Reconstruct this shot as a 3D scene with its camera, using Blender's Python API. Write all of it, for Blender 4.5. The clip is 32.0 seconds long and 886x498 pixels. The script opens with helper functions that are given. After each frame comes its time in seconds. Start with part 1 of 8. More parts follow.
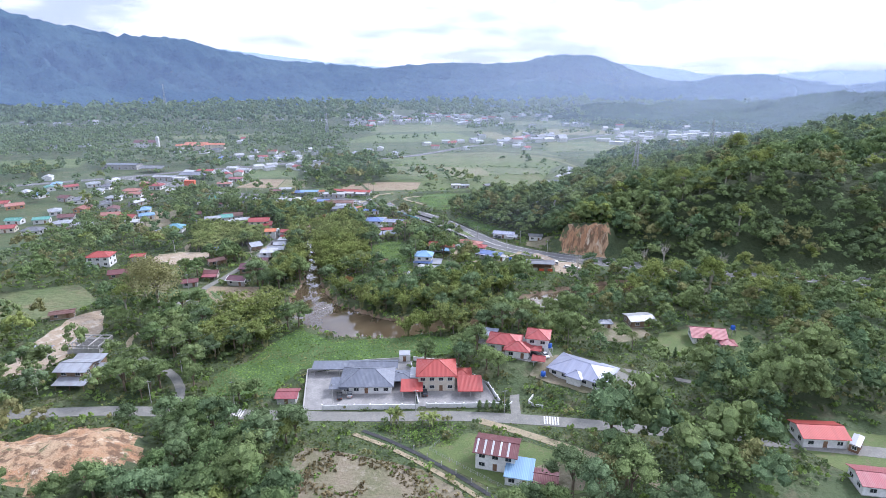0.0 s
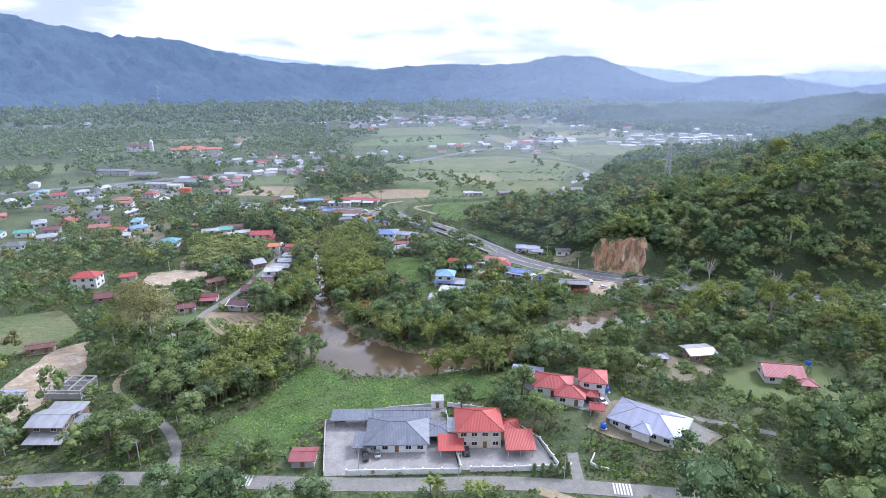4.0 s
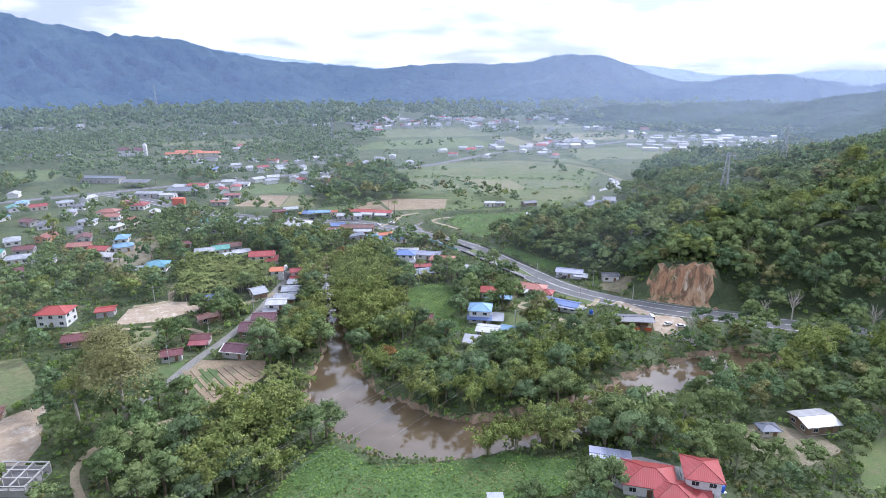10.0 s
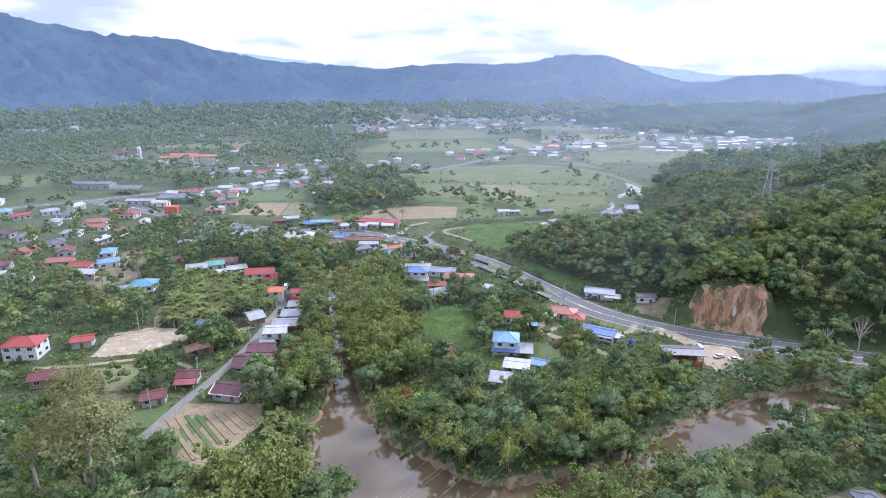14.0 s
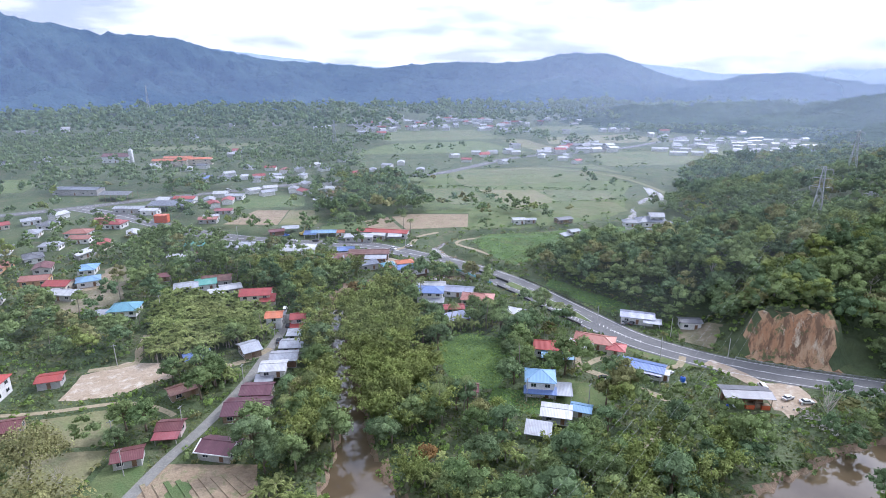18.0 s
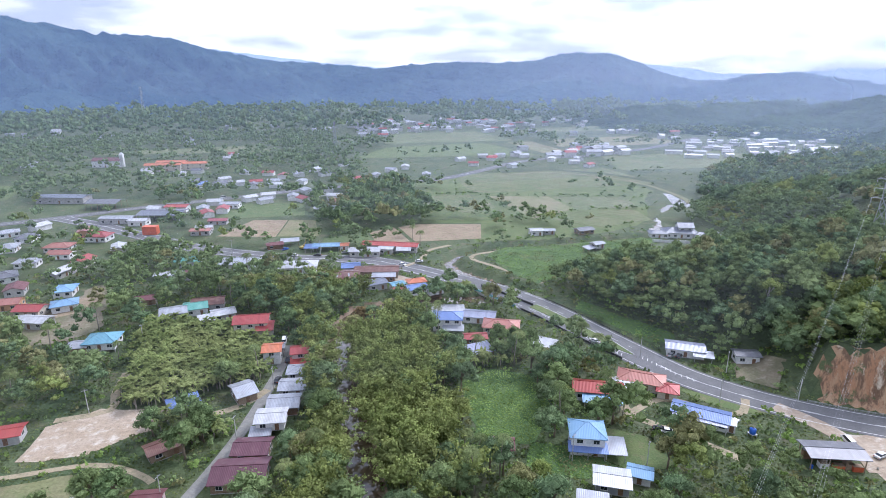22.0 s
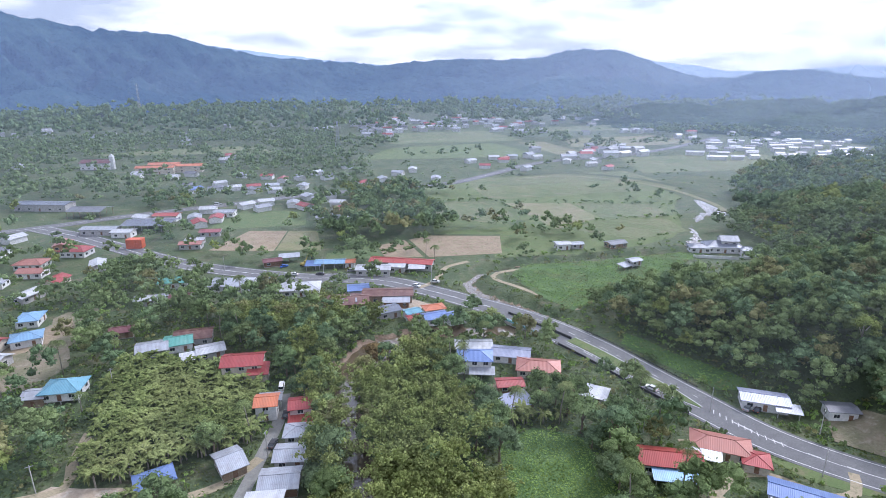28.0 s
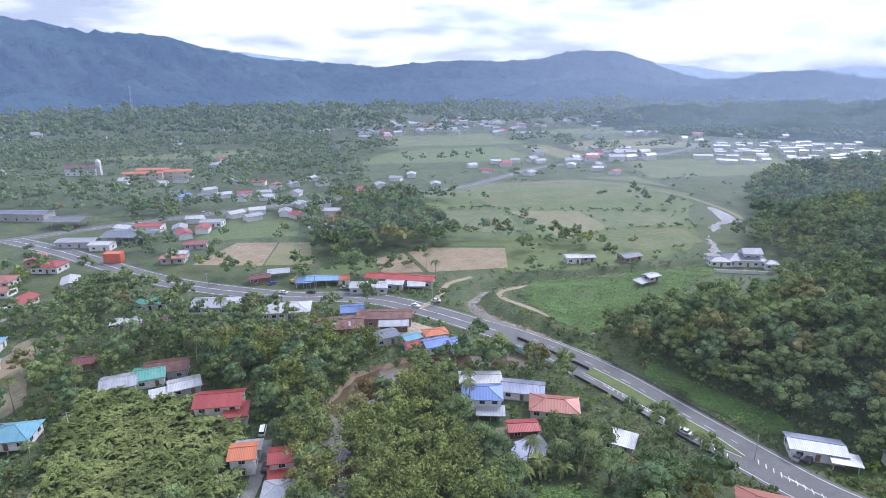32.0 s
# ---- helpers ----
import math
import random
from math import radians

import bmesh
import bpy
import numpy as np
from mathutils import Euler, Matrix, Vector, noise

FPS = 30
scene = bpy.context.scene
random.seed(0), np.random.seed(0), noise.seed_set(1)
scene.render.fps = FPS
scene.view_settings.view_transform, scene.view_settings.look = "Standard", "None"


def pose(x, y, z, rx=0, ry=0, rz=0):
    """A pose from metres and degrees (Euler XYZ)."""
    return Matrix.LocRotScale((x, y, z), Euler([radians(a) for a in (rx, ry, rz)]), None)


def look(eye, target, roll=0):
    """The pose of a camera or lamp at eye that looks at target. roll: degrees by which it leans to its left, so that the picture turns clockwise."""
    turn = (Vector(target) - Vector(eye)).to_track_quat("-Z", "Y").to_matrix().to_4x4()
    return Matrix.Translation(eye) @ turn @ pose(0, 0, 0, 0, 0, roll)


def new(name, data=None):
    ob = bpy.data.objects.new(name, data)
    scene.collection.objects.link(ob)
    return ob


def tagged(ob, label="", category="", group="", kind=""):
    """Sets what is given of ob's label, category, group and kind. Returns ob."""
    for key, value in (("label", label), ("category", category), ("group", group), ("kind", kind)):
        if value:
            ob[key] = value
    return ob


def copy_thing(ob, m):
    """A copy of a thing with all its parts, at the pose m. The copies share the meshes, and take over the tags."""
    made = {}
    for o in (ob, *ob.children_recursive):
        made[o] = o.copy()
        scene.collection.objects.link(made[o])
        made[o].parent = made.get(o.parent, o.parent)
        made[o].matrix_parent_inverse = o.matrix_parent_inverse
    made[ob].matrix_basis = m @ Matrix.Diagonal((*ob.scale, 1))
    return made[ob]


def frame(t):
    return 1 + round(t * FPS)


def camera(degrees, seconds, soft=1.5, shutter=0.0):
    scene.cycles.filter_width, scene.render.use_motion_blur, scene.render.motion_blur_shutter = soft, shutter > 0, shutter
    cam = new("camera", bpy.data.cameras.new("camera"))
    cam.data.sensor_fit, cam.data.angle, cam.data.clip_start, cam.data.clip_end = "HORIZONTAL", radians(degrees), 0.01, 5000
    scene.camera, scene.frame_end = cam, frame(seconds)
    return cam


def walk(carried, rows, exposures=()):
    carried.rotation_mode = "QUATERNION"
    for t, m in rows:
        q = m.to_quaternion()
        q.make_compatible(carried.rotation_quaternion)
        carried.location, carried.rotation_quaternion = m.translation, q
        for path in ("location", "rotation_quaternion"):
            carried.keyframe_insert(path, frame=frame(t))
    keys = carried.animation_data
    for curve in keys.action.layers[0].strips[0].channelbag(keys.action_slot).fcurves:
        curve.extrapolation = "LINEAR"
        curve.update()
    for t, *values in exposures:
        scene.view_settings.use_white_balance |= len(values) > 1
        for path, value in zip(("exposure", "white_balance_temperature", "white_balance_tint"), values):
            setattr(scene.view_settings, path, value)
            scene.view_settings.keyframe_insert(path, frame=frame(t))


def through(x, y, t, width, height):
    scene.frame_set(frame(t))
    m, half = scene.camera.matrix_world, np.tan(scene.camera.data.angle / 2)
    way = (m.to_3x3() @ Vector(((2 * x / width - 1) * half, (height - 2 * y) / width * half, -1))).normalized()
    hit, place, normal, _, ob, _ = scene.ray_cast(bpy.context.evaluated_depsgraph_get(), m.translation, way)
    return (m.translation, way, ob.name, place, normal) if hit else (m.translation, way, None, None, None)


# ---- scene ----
cam = camera(75.0, 32.0, soft=0.6)
PATH = [
    (0, (6.528, -10.836, 107.27), (6.992, -8.984, 106.674), 0.2),
    (3, (1.69, 14.955, 106.619), (2.168, 16.805, 106.028), 0.2),
    (6, (-0.625, 41.499, 105.989), (-0.147, 43.348, 105.397), 0.2),
    (9, (-1.495, 66.31, 105.381), (-1.019, 68.16, 104.788), 0.1),
    (13, (-1.75, 97.942, 104.601), (-1.274, 99.793, 104.01), 0.1),
    (17, (-1.953, 130.394, 103.859), (-1.475, 132.243, 103.265), 0.0),
    (19, (-2.147, 146.954, 103.501), (-1.665, 148.802, 102.907), -0.0),
    (23, (-2.464, 178.57, 102.814), (-1.979, 180.417, 102.221), -0.1),
    (25, (-2.321, 193.1, 102.485), (-1.84, 194.948, 101.891), -0.1),
    (28, (-1.14, 210.324, 102.008), (-0.66, 212.17, 101.407), -0.1),
    (30, (0.706, 221.311, 101.701), (1.187, 223.157, 101.099), -0.1),
    (32, (3.802, 234.153, 101.404), (4.286, 236.0, 100.808), -0.2),
]
walk(cam, [(t, look(eye, target, roll)) for t, eye, target, roll in PATH], exposures=((0.0, 0.72, 5600, 19), (14.0, 0.68, 5600, 19), (22.0, 0.60, 5600, 19), (28.0, 0.52, 5600, 19), (32.0, 0.48, 5600, 19)))

from mathutils.geometry import delaunay_2d_cdt

# ---------------------------------------------------------------- world and sun
W = bpy.data.worlds.new("overcast_sky")
scene.world = W
W.use_nodes = True
wt = W.node_tree
wt.nodes.clear()


def wnode(kind, **kw):
    n = wt.nodes.new(kind)
    for k, v in kw.items():
        n.inputs[k].default_value = v
    return n


SUN_AZ, SUN_EL = radians(64), radians(44)      # from +y towards +x
wc = wnode("ShaderNodeTexCoord")
sky = wnode("ShaderNodeTexSky")
sky.sky_type, sky.sun_disc, sky.sun_elevation, sky.sun_rotation = "NISHITA", False, SUN_EL, SUN_AZ
skym = wnode("ShaderNodeVectorMath")
skym.operation = "SCALE"
skym.inputs["Scale"].default_value = 0.10
wt.links.new(sky.outputs[0], skym.inputs[0])
wmap = wnode("ShaderNodeMapping", Scale=(2.6, 2.6, 11.0), Location=(0.35, 0.1, 0.3))
wt.links.new(wc.outputs["Generated"], wmap.inputs[0])
wn = wnode("ShaderNodeTexNoise", Scale=1.7, Detail=6.0, Roughness=0.55)
wt.links.new(wmap.outputs[0], wn.inputs["Vector"])
ramp = wnode("ShaderNodeValToRGB")
ramp.color_ramp.elements[0].position, ramp.color_ramp.elements[0].color = 0.42, (0.42, 0.46, 0.54, 1)
ramp.color_ramp.elements[1].position, ramp.color_ramp.elements[1].color = 0.60, (1.0, 1.0, 1.0, 1)
wt.links.new(wn.outputs["Fac"], ramp.inputs[0])
# the brighter side of the cloud layer lies round the sun
wdir = wnode("ShaderNodeVectorMath")
wdir.operation = "DOT_PRODUCT"
wdir.inputs[1].default_value = (math.sin(SUN_AZ) * math.cos(SUN_EL), math.cos(SUN_AZ) * math.cos(SUN_EL), math.sin(SUN_EL))
wt.links.new(wc.outputs["Generated"], wdir.inputs[0])
wr = wnode("ShaderNodeMapRange")
for k, v in zip(("From Min", "From Max", "To Min", "To Max"), (0.2, 1.0, 0.80, 1.32)):
    wr.inputs[k].default_value = v
wt.links.new(wdir.outputs["Value"], wr.inputs["Value"])
cl = wnode("ShaderNodeVectorMath")
cl.operation = "SCALE"
wt.links.new(ramp.outputs[0], cl.inputs[0])
wt.links.new(wr.outputs[0], cl.inputs["Scale"])
wmix = wnode("ShaderNodeMix")
wmix.data_type = "RGBA"
wmix.inputs["Factor"].default_value = 0.90
wt.links.new(skym.outputs[0], wmix.inputs["A"])
wt.links.new(cl.outputs[0], wmix.inputs["B"])
wb = wnode("ShaderNodeBackground", Strength=1.26)
wt.links.new(wmix.outputs["Result"], wb.inputs[0])
wo = wnode("ShaderNodeOutputWorld")
wt.links.new(wb.outputs[0], wo.inputs[0])

sun = new("sun", bpy.data.lights.new("sun", "SUN"))
sun.data.energy, sun.data.angle, sun.data.color = 2.1, radians(14), (1.0, 0.95, 0.86)
sun.matrix_world = look((300 * math.sin(SUN_AZ), 300 * math.cos(SUN_AZ), 300 * math.tan(SUN_EL)), (0, 0, 0))


# ---------------------------------------------------------------- materials
def shader(name):
    m = bpy.data.materials.new(name)
    m.use_nodes = True
    t = m.node_tree
    return m, t, t.nodes["Principled BSDF"]


def add(t, kind, **kw):
    n = t.nodes.new(kind)
    for k, v in kw.items():
        n.inputs[k.replace("_", " ")].default_value = v
    return n


def blend(t, fac, a, b, mode="MIX"):
    n = t.nodes.new("ShaderNodeMix")
    n.data_type, n.blend_type = "RGBA", mode
    for key, v in (("Factor", fac), ("A", a), ("B", b)):
        if isinstance(v, (int, float)):
            n.inputs[key].default_value = v
        elif isinstance(v, tuple):
            n.inputs[key].default_value = (*v[:3], 1)
        else:
            t.links.new(v, n.inputs[key])
    return n.outputs["Result"]


def spread(t, sock, lo, hi, a=0.0, b=1.0):
    n = t.nodes.new("ShaderNodeMapRange")
    for k, v in zip(("From Min", "From Max", "To Min", "To Max"), (lo, hi, a, b)):
        n.inputs[k].default_value = v
    t.links.new(sock, n.inputs["Value"])
    return n.outputs[0]


def cloudy(t, vec, scale, detail=4.0, rough=0.6):
    n = add(t, "ShaderNodeTexNoise", Scale=scale, Detail=detail, Roughness=rough)
    t.links.new(vec, n.inputs["Vector"])
    return n.outputs["Fac"]


def place_of(t, space="world"):
    if space == "world":
        return t.nodes.new("ShaderNodeNewGeometry").outputs["Position"]
    return t.nodes.new("ShaderNodeTexCoord").outputs["Object"]


def relief(t, bsdf, height, strength, distance):
    n = add(t, "ShaderNodeBump", Strength=strength, Distance=distance)
    t.links.new(height, n.inputs["Height"])
    t.links.new(n.outputs[0], bsdf.inputs["Normal"])


def surf(name, c1, c2, scale=0.5, rough=0.85, metal=0.0, bump=0.3, fine=6.0, third=None, space="world", vary=0.0, lo=0.35, hi=0.65):
    """A surface of two colours mixed at one scale, a finer grain, and, for repeats, a small spread of brightness."""
    m, t, b = shader(name)
    p = place_of(t, space)
    n1, n2 = cloudy(t, p, scale), cloudy(t, p, fine, 3.0)
    col = blend(t, spread(t, n1, lo, hi), c1, c2)
    if third:
        col = blend(t, spread(t, cloudy(t, p, scale * 2.7, 5.0, 0.7), 0.52, 0.70), col, third)
    grain = spread(t, n2, 0.25, 0.75, 0.78, 1.18)
    if vary:
        inf = t.nodes.new("ShaderNodeObjectInfo")
        mul = t.nodes.new("ShaderNodeMath")
        mul.operation = "MULTIPLY"
        t.links.new(grain, mul.inputs[0])
        t.links.new(spread(t, inf.outputs["Random"], 0, 1, 1 - vary, 1 + vary), mul.inputs[1])
        grain = mul.outputs[0]
    sc = t.nodes.new("ShaderNodeVectorMath")
    sc.operation = "SCALE"
    t.links.new(col, sc.inputs[0])
    t.links.new(grain, sc.inputs["Scale"])
    t.links.new(sc.outputs[0], b.inputs["Base Color"])
    b.inputs["Roughness"].default_value, b.inputs["Metallic"].default_value = rough, metal
    if bump:
        relief(t, b, n2, bump, 0.5 / fine)
    return m


def sheet_metal(name, col, worn, rough=0.42, wear=0.5, vary=0.06):
    """Painted corrugated roof sheets: ribs down the slope, sheets of slightly different tone, streaks of wear."""
    m, t, b = shader(name)
    tc = t.nodes.new("ShaderNodeTexCoord")
    sep = t.nodes.new("ShaderNodeSeparateXYZ")
    t.links.new(tc.outputs["Object"], sep.inputs[0])
    nrm = t.nodes.new("ShaderNodeSeparateXYZ")
    t.links.new(tc.outputs["Normal"], nrm.inputs[0])
    ax, ay = t.nodes.new("ShaderNodeMath"), t.nodes.new("ShaderNodeMath")
    ax.operation = ay.operation = "ABSOLUTE"
    t.links.new(nrm.outputs[0], ax.inputs[0])
    t.links.new(nrm.outputs[1], ay.inputs[0])
    gt = t.nodes.new("ShaderNodeMath")
    gt.operation = "GREATER_THAN"
    t.links.new(ax.outputs[0], gt.inputs[0])
    t.links.new(ay.outputs[0], gt.inputs[1])
    across = t.nodes.new("ShaderNodeMix")
    t.links.new(gt.outputs[0], across.inputs["Factor"])
    t.links.new(sep.outputs[0], across.inputs["A"])
    t.links.new(sep.outputs[1], across.inputs["B"])
    u = across.outputs["Result"]
    rib = t.nodes.new("ShaderNodeMath")
    rib.operation = "MULTIPLY"
    rib.inputs[1].default_value = 2 * math.pi / 0.45
    t.links.new(u, rib.inputs[0])
    sn = t.nodes.new("ShaderNodeMath")
    sn.operation = "SINE"
    t.links.new(rib.outputs[0], sn.inputs[0])
    sheet = t.nodes.new("ShaderNodeMath")
    sheet.operation = "SNAP"
    sheet.inputs[1].default_value = 0.9
    t.links.new(u, sheet.inputs[0])
    wn2 = t.nodes.new("ShaderNodeTexWhiteNoise")
    wn2.noise_dimensions = "1D"
    t.links.new(sheet.outputs[0], wn2.inputs["W"])
    inf = t.nodes.new("ShaderNodeObjectInfo")
    p = place_of(t)
    n1 = cloudy(t, p, 0.45, 5.0, 0.65)
    c = blend(t, spread(t, n1, 0.62 - 0.25 * wear, 0.80), tuple(col), tuple(worn))
    tone = blend(t, 0.5, wn2.outputs["Value"], inf.outputs["Random"])
    sc = t.nodes.new("ShaderNodeVectorMath")
    sc.operation = "SCALE"
    t.links.new(c, sc.inputs[0])
    t.links.new(spread(t, tone, 0.2, 0.8, 1 - 2 * vary, 1 + 2 * vary), sc.inputs["Scale"])
    t.links.new(sc.outputs[0], b.inputs["Base Color"])
    b.inputs["Roughness"].default_value, b.inputs["Metallic"].default_value = rough, 0.15
    relief(t, b, sn.outputs[0], 0.5, 0.03)
    return m


def leafy(name, dark, mid, light, through=0.32):
    """Foliage: every leaf clump has a tone of its own, every plant too, and noise paints sunlit leaves and shaded gaps
    into each clump.
    """
    m, t, b = shader(name)
    t.nodes.remove(b)
    dark, mid, light = ((1.14 * c[0], 1.09 * c[1], 0.95 * c[2]) for c in (dark, mid, light))
    g = t.nodes.new("ShaderNodeNewGeometry")
    inf = t.nodes.new("ShaderNodeObjectInfo")
    pos = g.outputs["Position"]
    n = cloudy(t, pos, 0.035, 3.0)
    c = blend(t, spread(t, g.outputs["Random Per Island"], 0.0, 1.0), tuple(0.86 * v for v in dark), tuple(1.10 * v for v in mid))
    c = blend(t, spread(t, n, 0.42, 0.66, 0.0, 0.5), c, tuple(light))
    c = blend(t, spread(t, inf.outputs["Random"], 0.5, 1.0, 0.0, 0.6), c, tuple(1.05 * v for v in light))
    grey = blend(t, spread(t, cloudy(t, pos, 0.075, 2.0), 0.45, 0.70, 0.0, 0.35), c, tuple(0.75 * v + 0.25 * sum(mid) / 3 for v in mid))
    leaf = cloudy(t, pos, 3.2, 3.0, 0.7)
    # coarse and fine noise put sun-and-shade contrast into the leaf colour
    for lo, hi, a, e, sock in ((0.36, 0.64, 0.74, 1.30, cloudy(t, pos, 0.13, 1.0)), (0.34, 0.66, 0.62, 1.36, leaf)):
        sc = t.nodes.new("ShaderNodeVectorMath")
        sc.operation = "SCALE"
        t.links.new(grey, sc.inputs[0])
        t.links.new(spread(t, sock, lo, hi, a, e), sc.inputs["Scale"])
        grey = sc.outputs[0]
    d = t.nodes.new("ShaderNodeBsdfDiffuse")
    tr = t.nodes.new("ShaderNodeBsdfTranslucent")
    bump = add(t, "ShaderNodeBump", Strength=0.7, Distance=0.25)
    t.links.new(leaf, bump.inputs["Height"])
    for sh in (d, tr):
        t.links.new(grey, sh.inputs[0])
        t.links.new(bump.outputs[0], sh.inputs["Normal"])
    mx = t.nodes.new("ShaderNodeMixShader")
    mx.inputs[0].default_value = through
    t.links.new(d.outputs[0], mx.inputs[1])
    t.links.new(tr.outputs[0], mx.inputs[2])
    t.links.new(mx.outputs[0], t.nodes["Material Output"].inputs[0])
    return m


M = {}
M["grass"] = surf("rough_grass", (0.045, 0.078, 0.026), (0.085, 0.108, 0.042), 0.045, fine=0.7, third=(0.128, 0.118, 0.066), bump=1.0)
M["lush"] = surf("lush_weeds", (0.060, 0.120, 0.030), (0.090, 0.158, 0.040), 0.09, fine=1.3, third=(0.112, 0.172, 0.058), bump=1.0)
M["lawn"] = surf("mown_lawn", (0.080, 0.125, 0.034), (0.118, 0.152, 0.046), 0.12, fine=1.6, third=(0.145, 0.138, 0.066), bump=0.5)
M["dry"] = surf("dry_ground", (0.216, 0.180, 0.122), (0.135, 0.135, 0.068), 0.12, fine=1.1, third=(0.270, 0.239, 0.176), bump=0.6)
M["sand"] = surf("bare_sandy_earth", (0.396, 0.324, 0.243), (0.315, 0.243, 0.162), 0.09, fine=0.8, third=(0.540, 0.486, 0.405), bump=0.6)
cm, ct, cb = shader("orange_clay")
cmap = ct.nodes.new("ShaderNodeMapping")
cmap.inputs["Scale"].default_value = (1.0, 1.0, 0.12)
ct.links.new(place_of(ct), cmap.inputs[0])
cv = cmap.outputs[0]
cc = blend(ct, spread(ct, cloudy(ct, cv, 0.10, 5.0, 0.7), 0.38, 0.62), (0.37, 0.20, 0.105), (0.47, 0.34, 0.21))
cc = blend(ct, spread(ct, cloudy(ct, cv, 0.33, 5.0, 0.7), 0.47, 0.58), cc, (0.17, 0.105, 0.062))
cc = blend(ct, spread(ct, cloudy(ct, cv, 0.22, 5.0, 0.75), 0.56, 0.68), cc, (0.58, 0.49, 0.36))
cc = blend(ct, spread(ct, cloudy(ct, place_of(ct), 0.16, 4.0, 0.7), 0.58, 0.66), cc, (0.085, 0.115, 0.045))
ct.links.new(cc, cb.inputs["Base Color"])
cb.inputs["Roughness"].default_value = 0.95
relief(ct, cb, cloudy(ct, cv, 0.5, 6.0, 0.7), 1.0, 1.0)
M["clay"] = cm
M["mud"] = surf("river_mud", (0.171, 0.113, 0.068), (0.243, 0.171, 0.108), 0.2, fine=1.2, third=(0.081, 0.099, 0.045), bump=0.9, rough=0.7)
M["plough"] = surf("ploughed_soil", (0.243, 0.180, 0.117), (0.297, 0.234, 0.153), 0.12, fine=1.0, third=(0.153, 0.171, 0.072), bump=0.7)
M["crop"] = surf("low_crop", (0.077, 0.126, 0.038), (0.117, 0.144, 0.054), 0.15, fine=1.4, bump=0.7)
M["stubble"] = surf("stubble_field", (0.162, 0.171, 0.072), (0.216, 0.189, 0.108), 0.05, fine=0.8, third=(0.117, 0.153, 0.054), bump=0.5)
M["paddy"] = surf("green_paddy", (0.092, 0.130, 0.046), (0.145, 0.158, 0.070), 0.03, fine=0.35, third=(0.185, 0.158, 0.088), bump=0.6)
M["floor"] = surf("forest_floor", (0.045, 0.068, 0.027), (0.072, 0.095, 0.038), 0.05, fine=0.5, bump=1.0)
M["asphalt"] = surf("asphalt", (0.122, 0.122, 0.126), (0.153, 0.153, 0.151), 0.15, fine=2.5, third=(0.117, 0.117, 0.117), bump=0.15, rough=0.9)
M["lane"] = surf("old_concrete_lane", (0.225, 0.221, 0.203), (0.171, 0.171, 0.153), 0.25, fine=2.0, third=(0.261, 0.243, 0.207), bump=0.2)
M["concrete"] = surf("concrete_yard", (0.306, 0.297, 0.288), (0.225, 0.221, 0.216), 0.25, fine=1.5, third=(0.270, 0.270, 0.252), bump=0.1)
M["track"] = surf("dirt_track", (0.339, 0.280, 0.184), (0.280, 0.236, 0.148), 0.2, fine=1.5, third=(0.148, 0.155, 0.074), bump=0.4)
M["paint"] = surf("road_paint", (0.702, 0.702, 0.684), (0.540, 0.540, 0.522), 0.6, fine=4.0, bump=0.0)
M["white_wall"] = surf("white_plaster", (0.720, 0.720, 0.711), (0.630, 0.630, 0.612), 0.3, fine=1.2, bump=0.1, vary=0.05)
M["cream_wall"] = surf("cream_plaster", (0.594, 0.540, 0.441), (0.522, 0.468, 0.387), 0.3, fine=1.2, bump=0.1, vary=0.06)
M["grey_wall"] = surf("grey_render", (0.450, 0.441, 0.423), (0.378, 0.369, 0.360), 0.3, fine=1.2, bump=0.15, vary=0.08)
M["pink_wall"] = surf("pink_plaster", (0.540, 0.414, 0.396), (0.486, 0.360, 0.351), 0.3, fine=1.2, bump=0.1)
M["orange_wall"] = surf("orange_plaster", (0.558, 0.324, 0.162), (0.495, 0.279, 0.153), 0.3, fine=1.2, bump=0.1)
M["timber_wall"] = surf("weathered_boards", (0.216, 0.144, 0.090), (0.306, 0.234, 0.162), 0.5, fine=3.0, bump=0.4, vary=0.1)
M["frame"] = surf("painted_frame", (0.648, 0.648, 0.630), (0.558, 0.558, 0.540), 0.8, fine=4.0, bump=0.0)
M["dark"] = surf("near_black", (0.030, 0.032, 0.035), (0.05, 0.05, 0.052), 0.8, fine=3.0, bump=0.0)
M["wood"] = surf("brown_door", (0.16, 0.09, 0.05), (0.22, 0.13, 0.08), 0.8, fine=5.0, bump=0.1)
M["steel"] = surf("galvanised_steel", (0.48, 0.49, 0.50), (0.36, 0.37, 0.38), 0.5, rough=0.5, metal=0.6, fine=3.0, bump=0.0)
M["pole"] = surf("concrete_pole", (0.450, 0.441, 0.414), (0.378, 0.369, 0.351), 0.6, fine=4.0, bump=0.1)
M["wire"] = surf("aluminium_wire", (0.42, 0.43, 0.44), (0.34, 0.35, 0.36), 0.3, rough=0.5, metal=0.4, fine=2.0, bump=0.0)
M["bark"] = surf("bark", (0.16, 0.12, 0.085), (0.24, 0.19, 0.14), 0.6, fine=3.5, bump=0.6)
M["pale_bark"] = surf("pale_bark", (0.42, 0.38, 0.32), (0.52, 0.48, 0.42), 0.5, fine=3.0, bump=0.5)
M["rubber"] = surf("tyre_rubber", (0.02, 0.02, 0.02), (0.035, 0.035, 0.035), 2.0, fine=8.0, bump=0.0)
M["bluetank"] = surf("blue_plastic_tank", (0.02, 0.09, 0.42), (0.03, 0.12, 0.48), 1.0, rough=0.4, fine=4.0, bump=0.0)
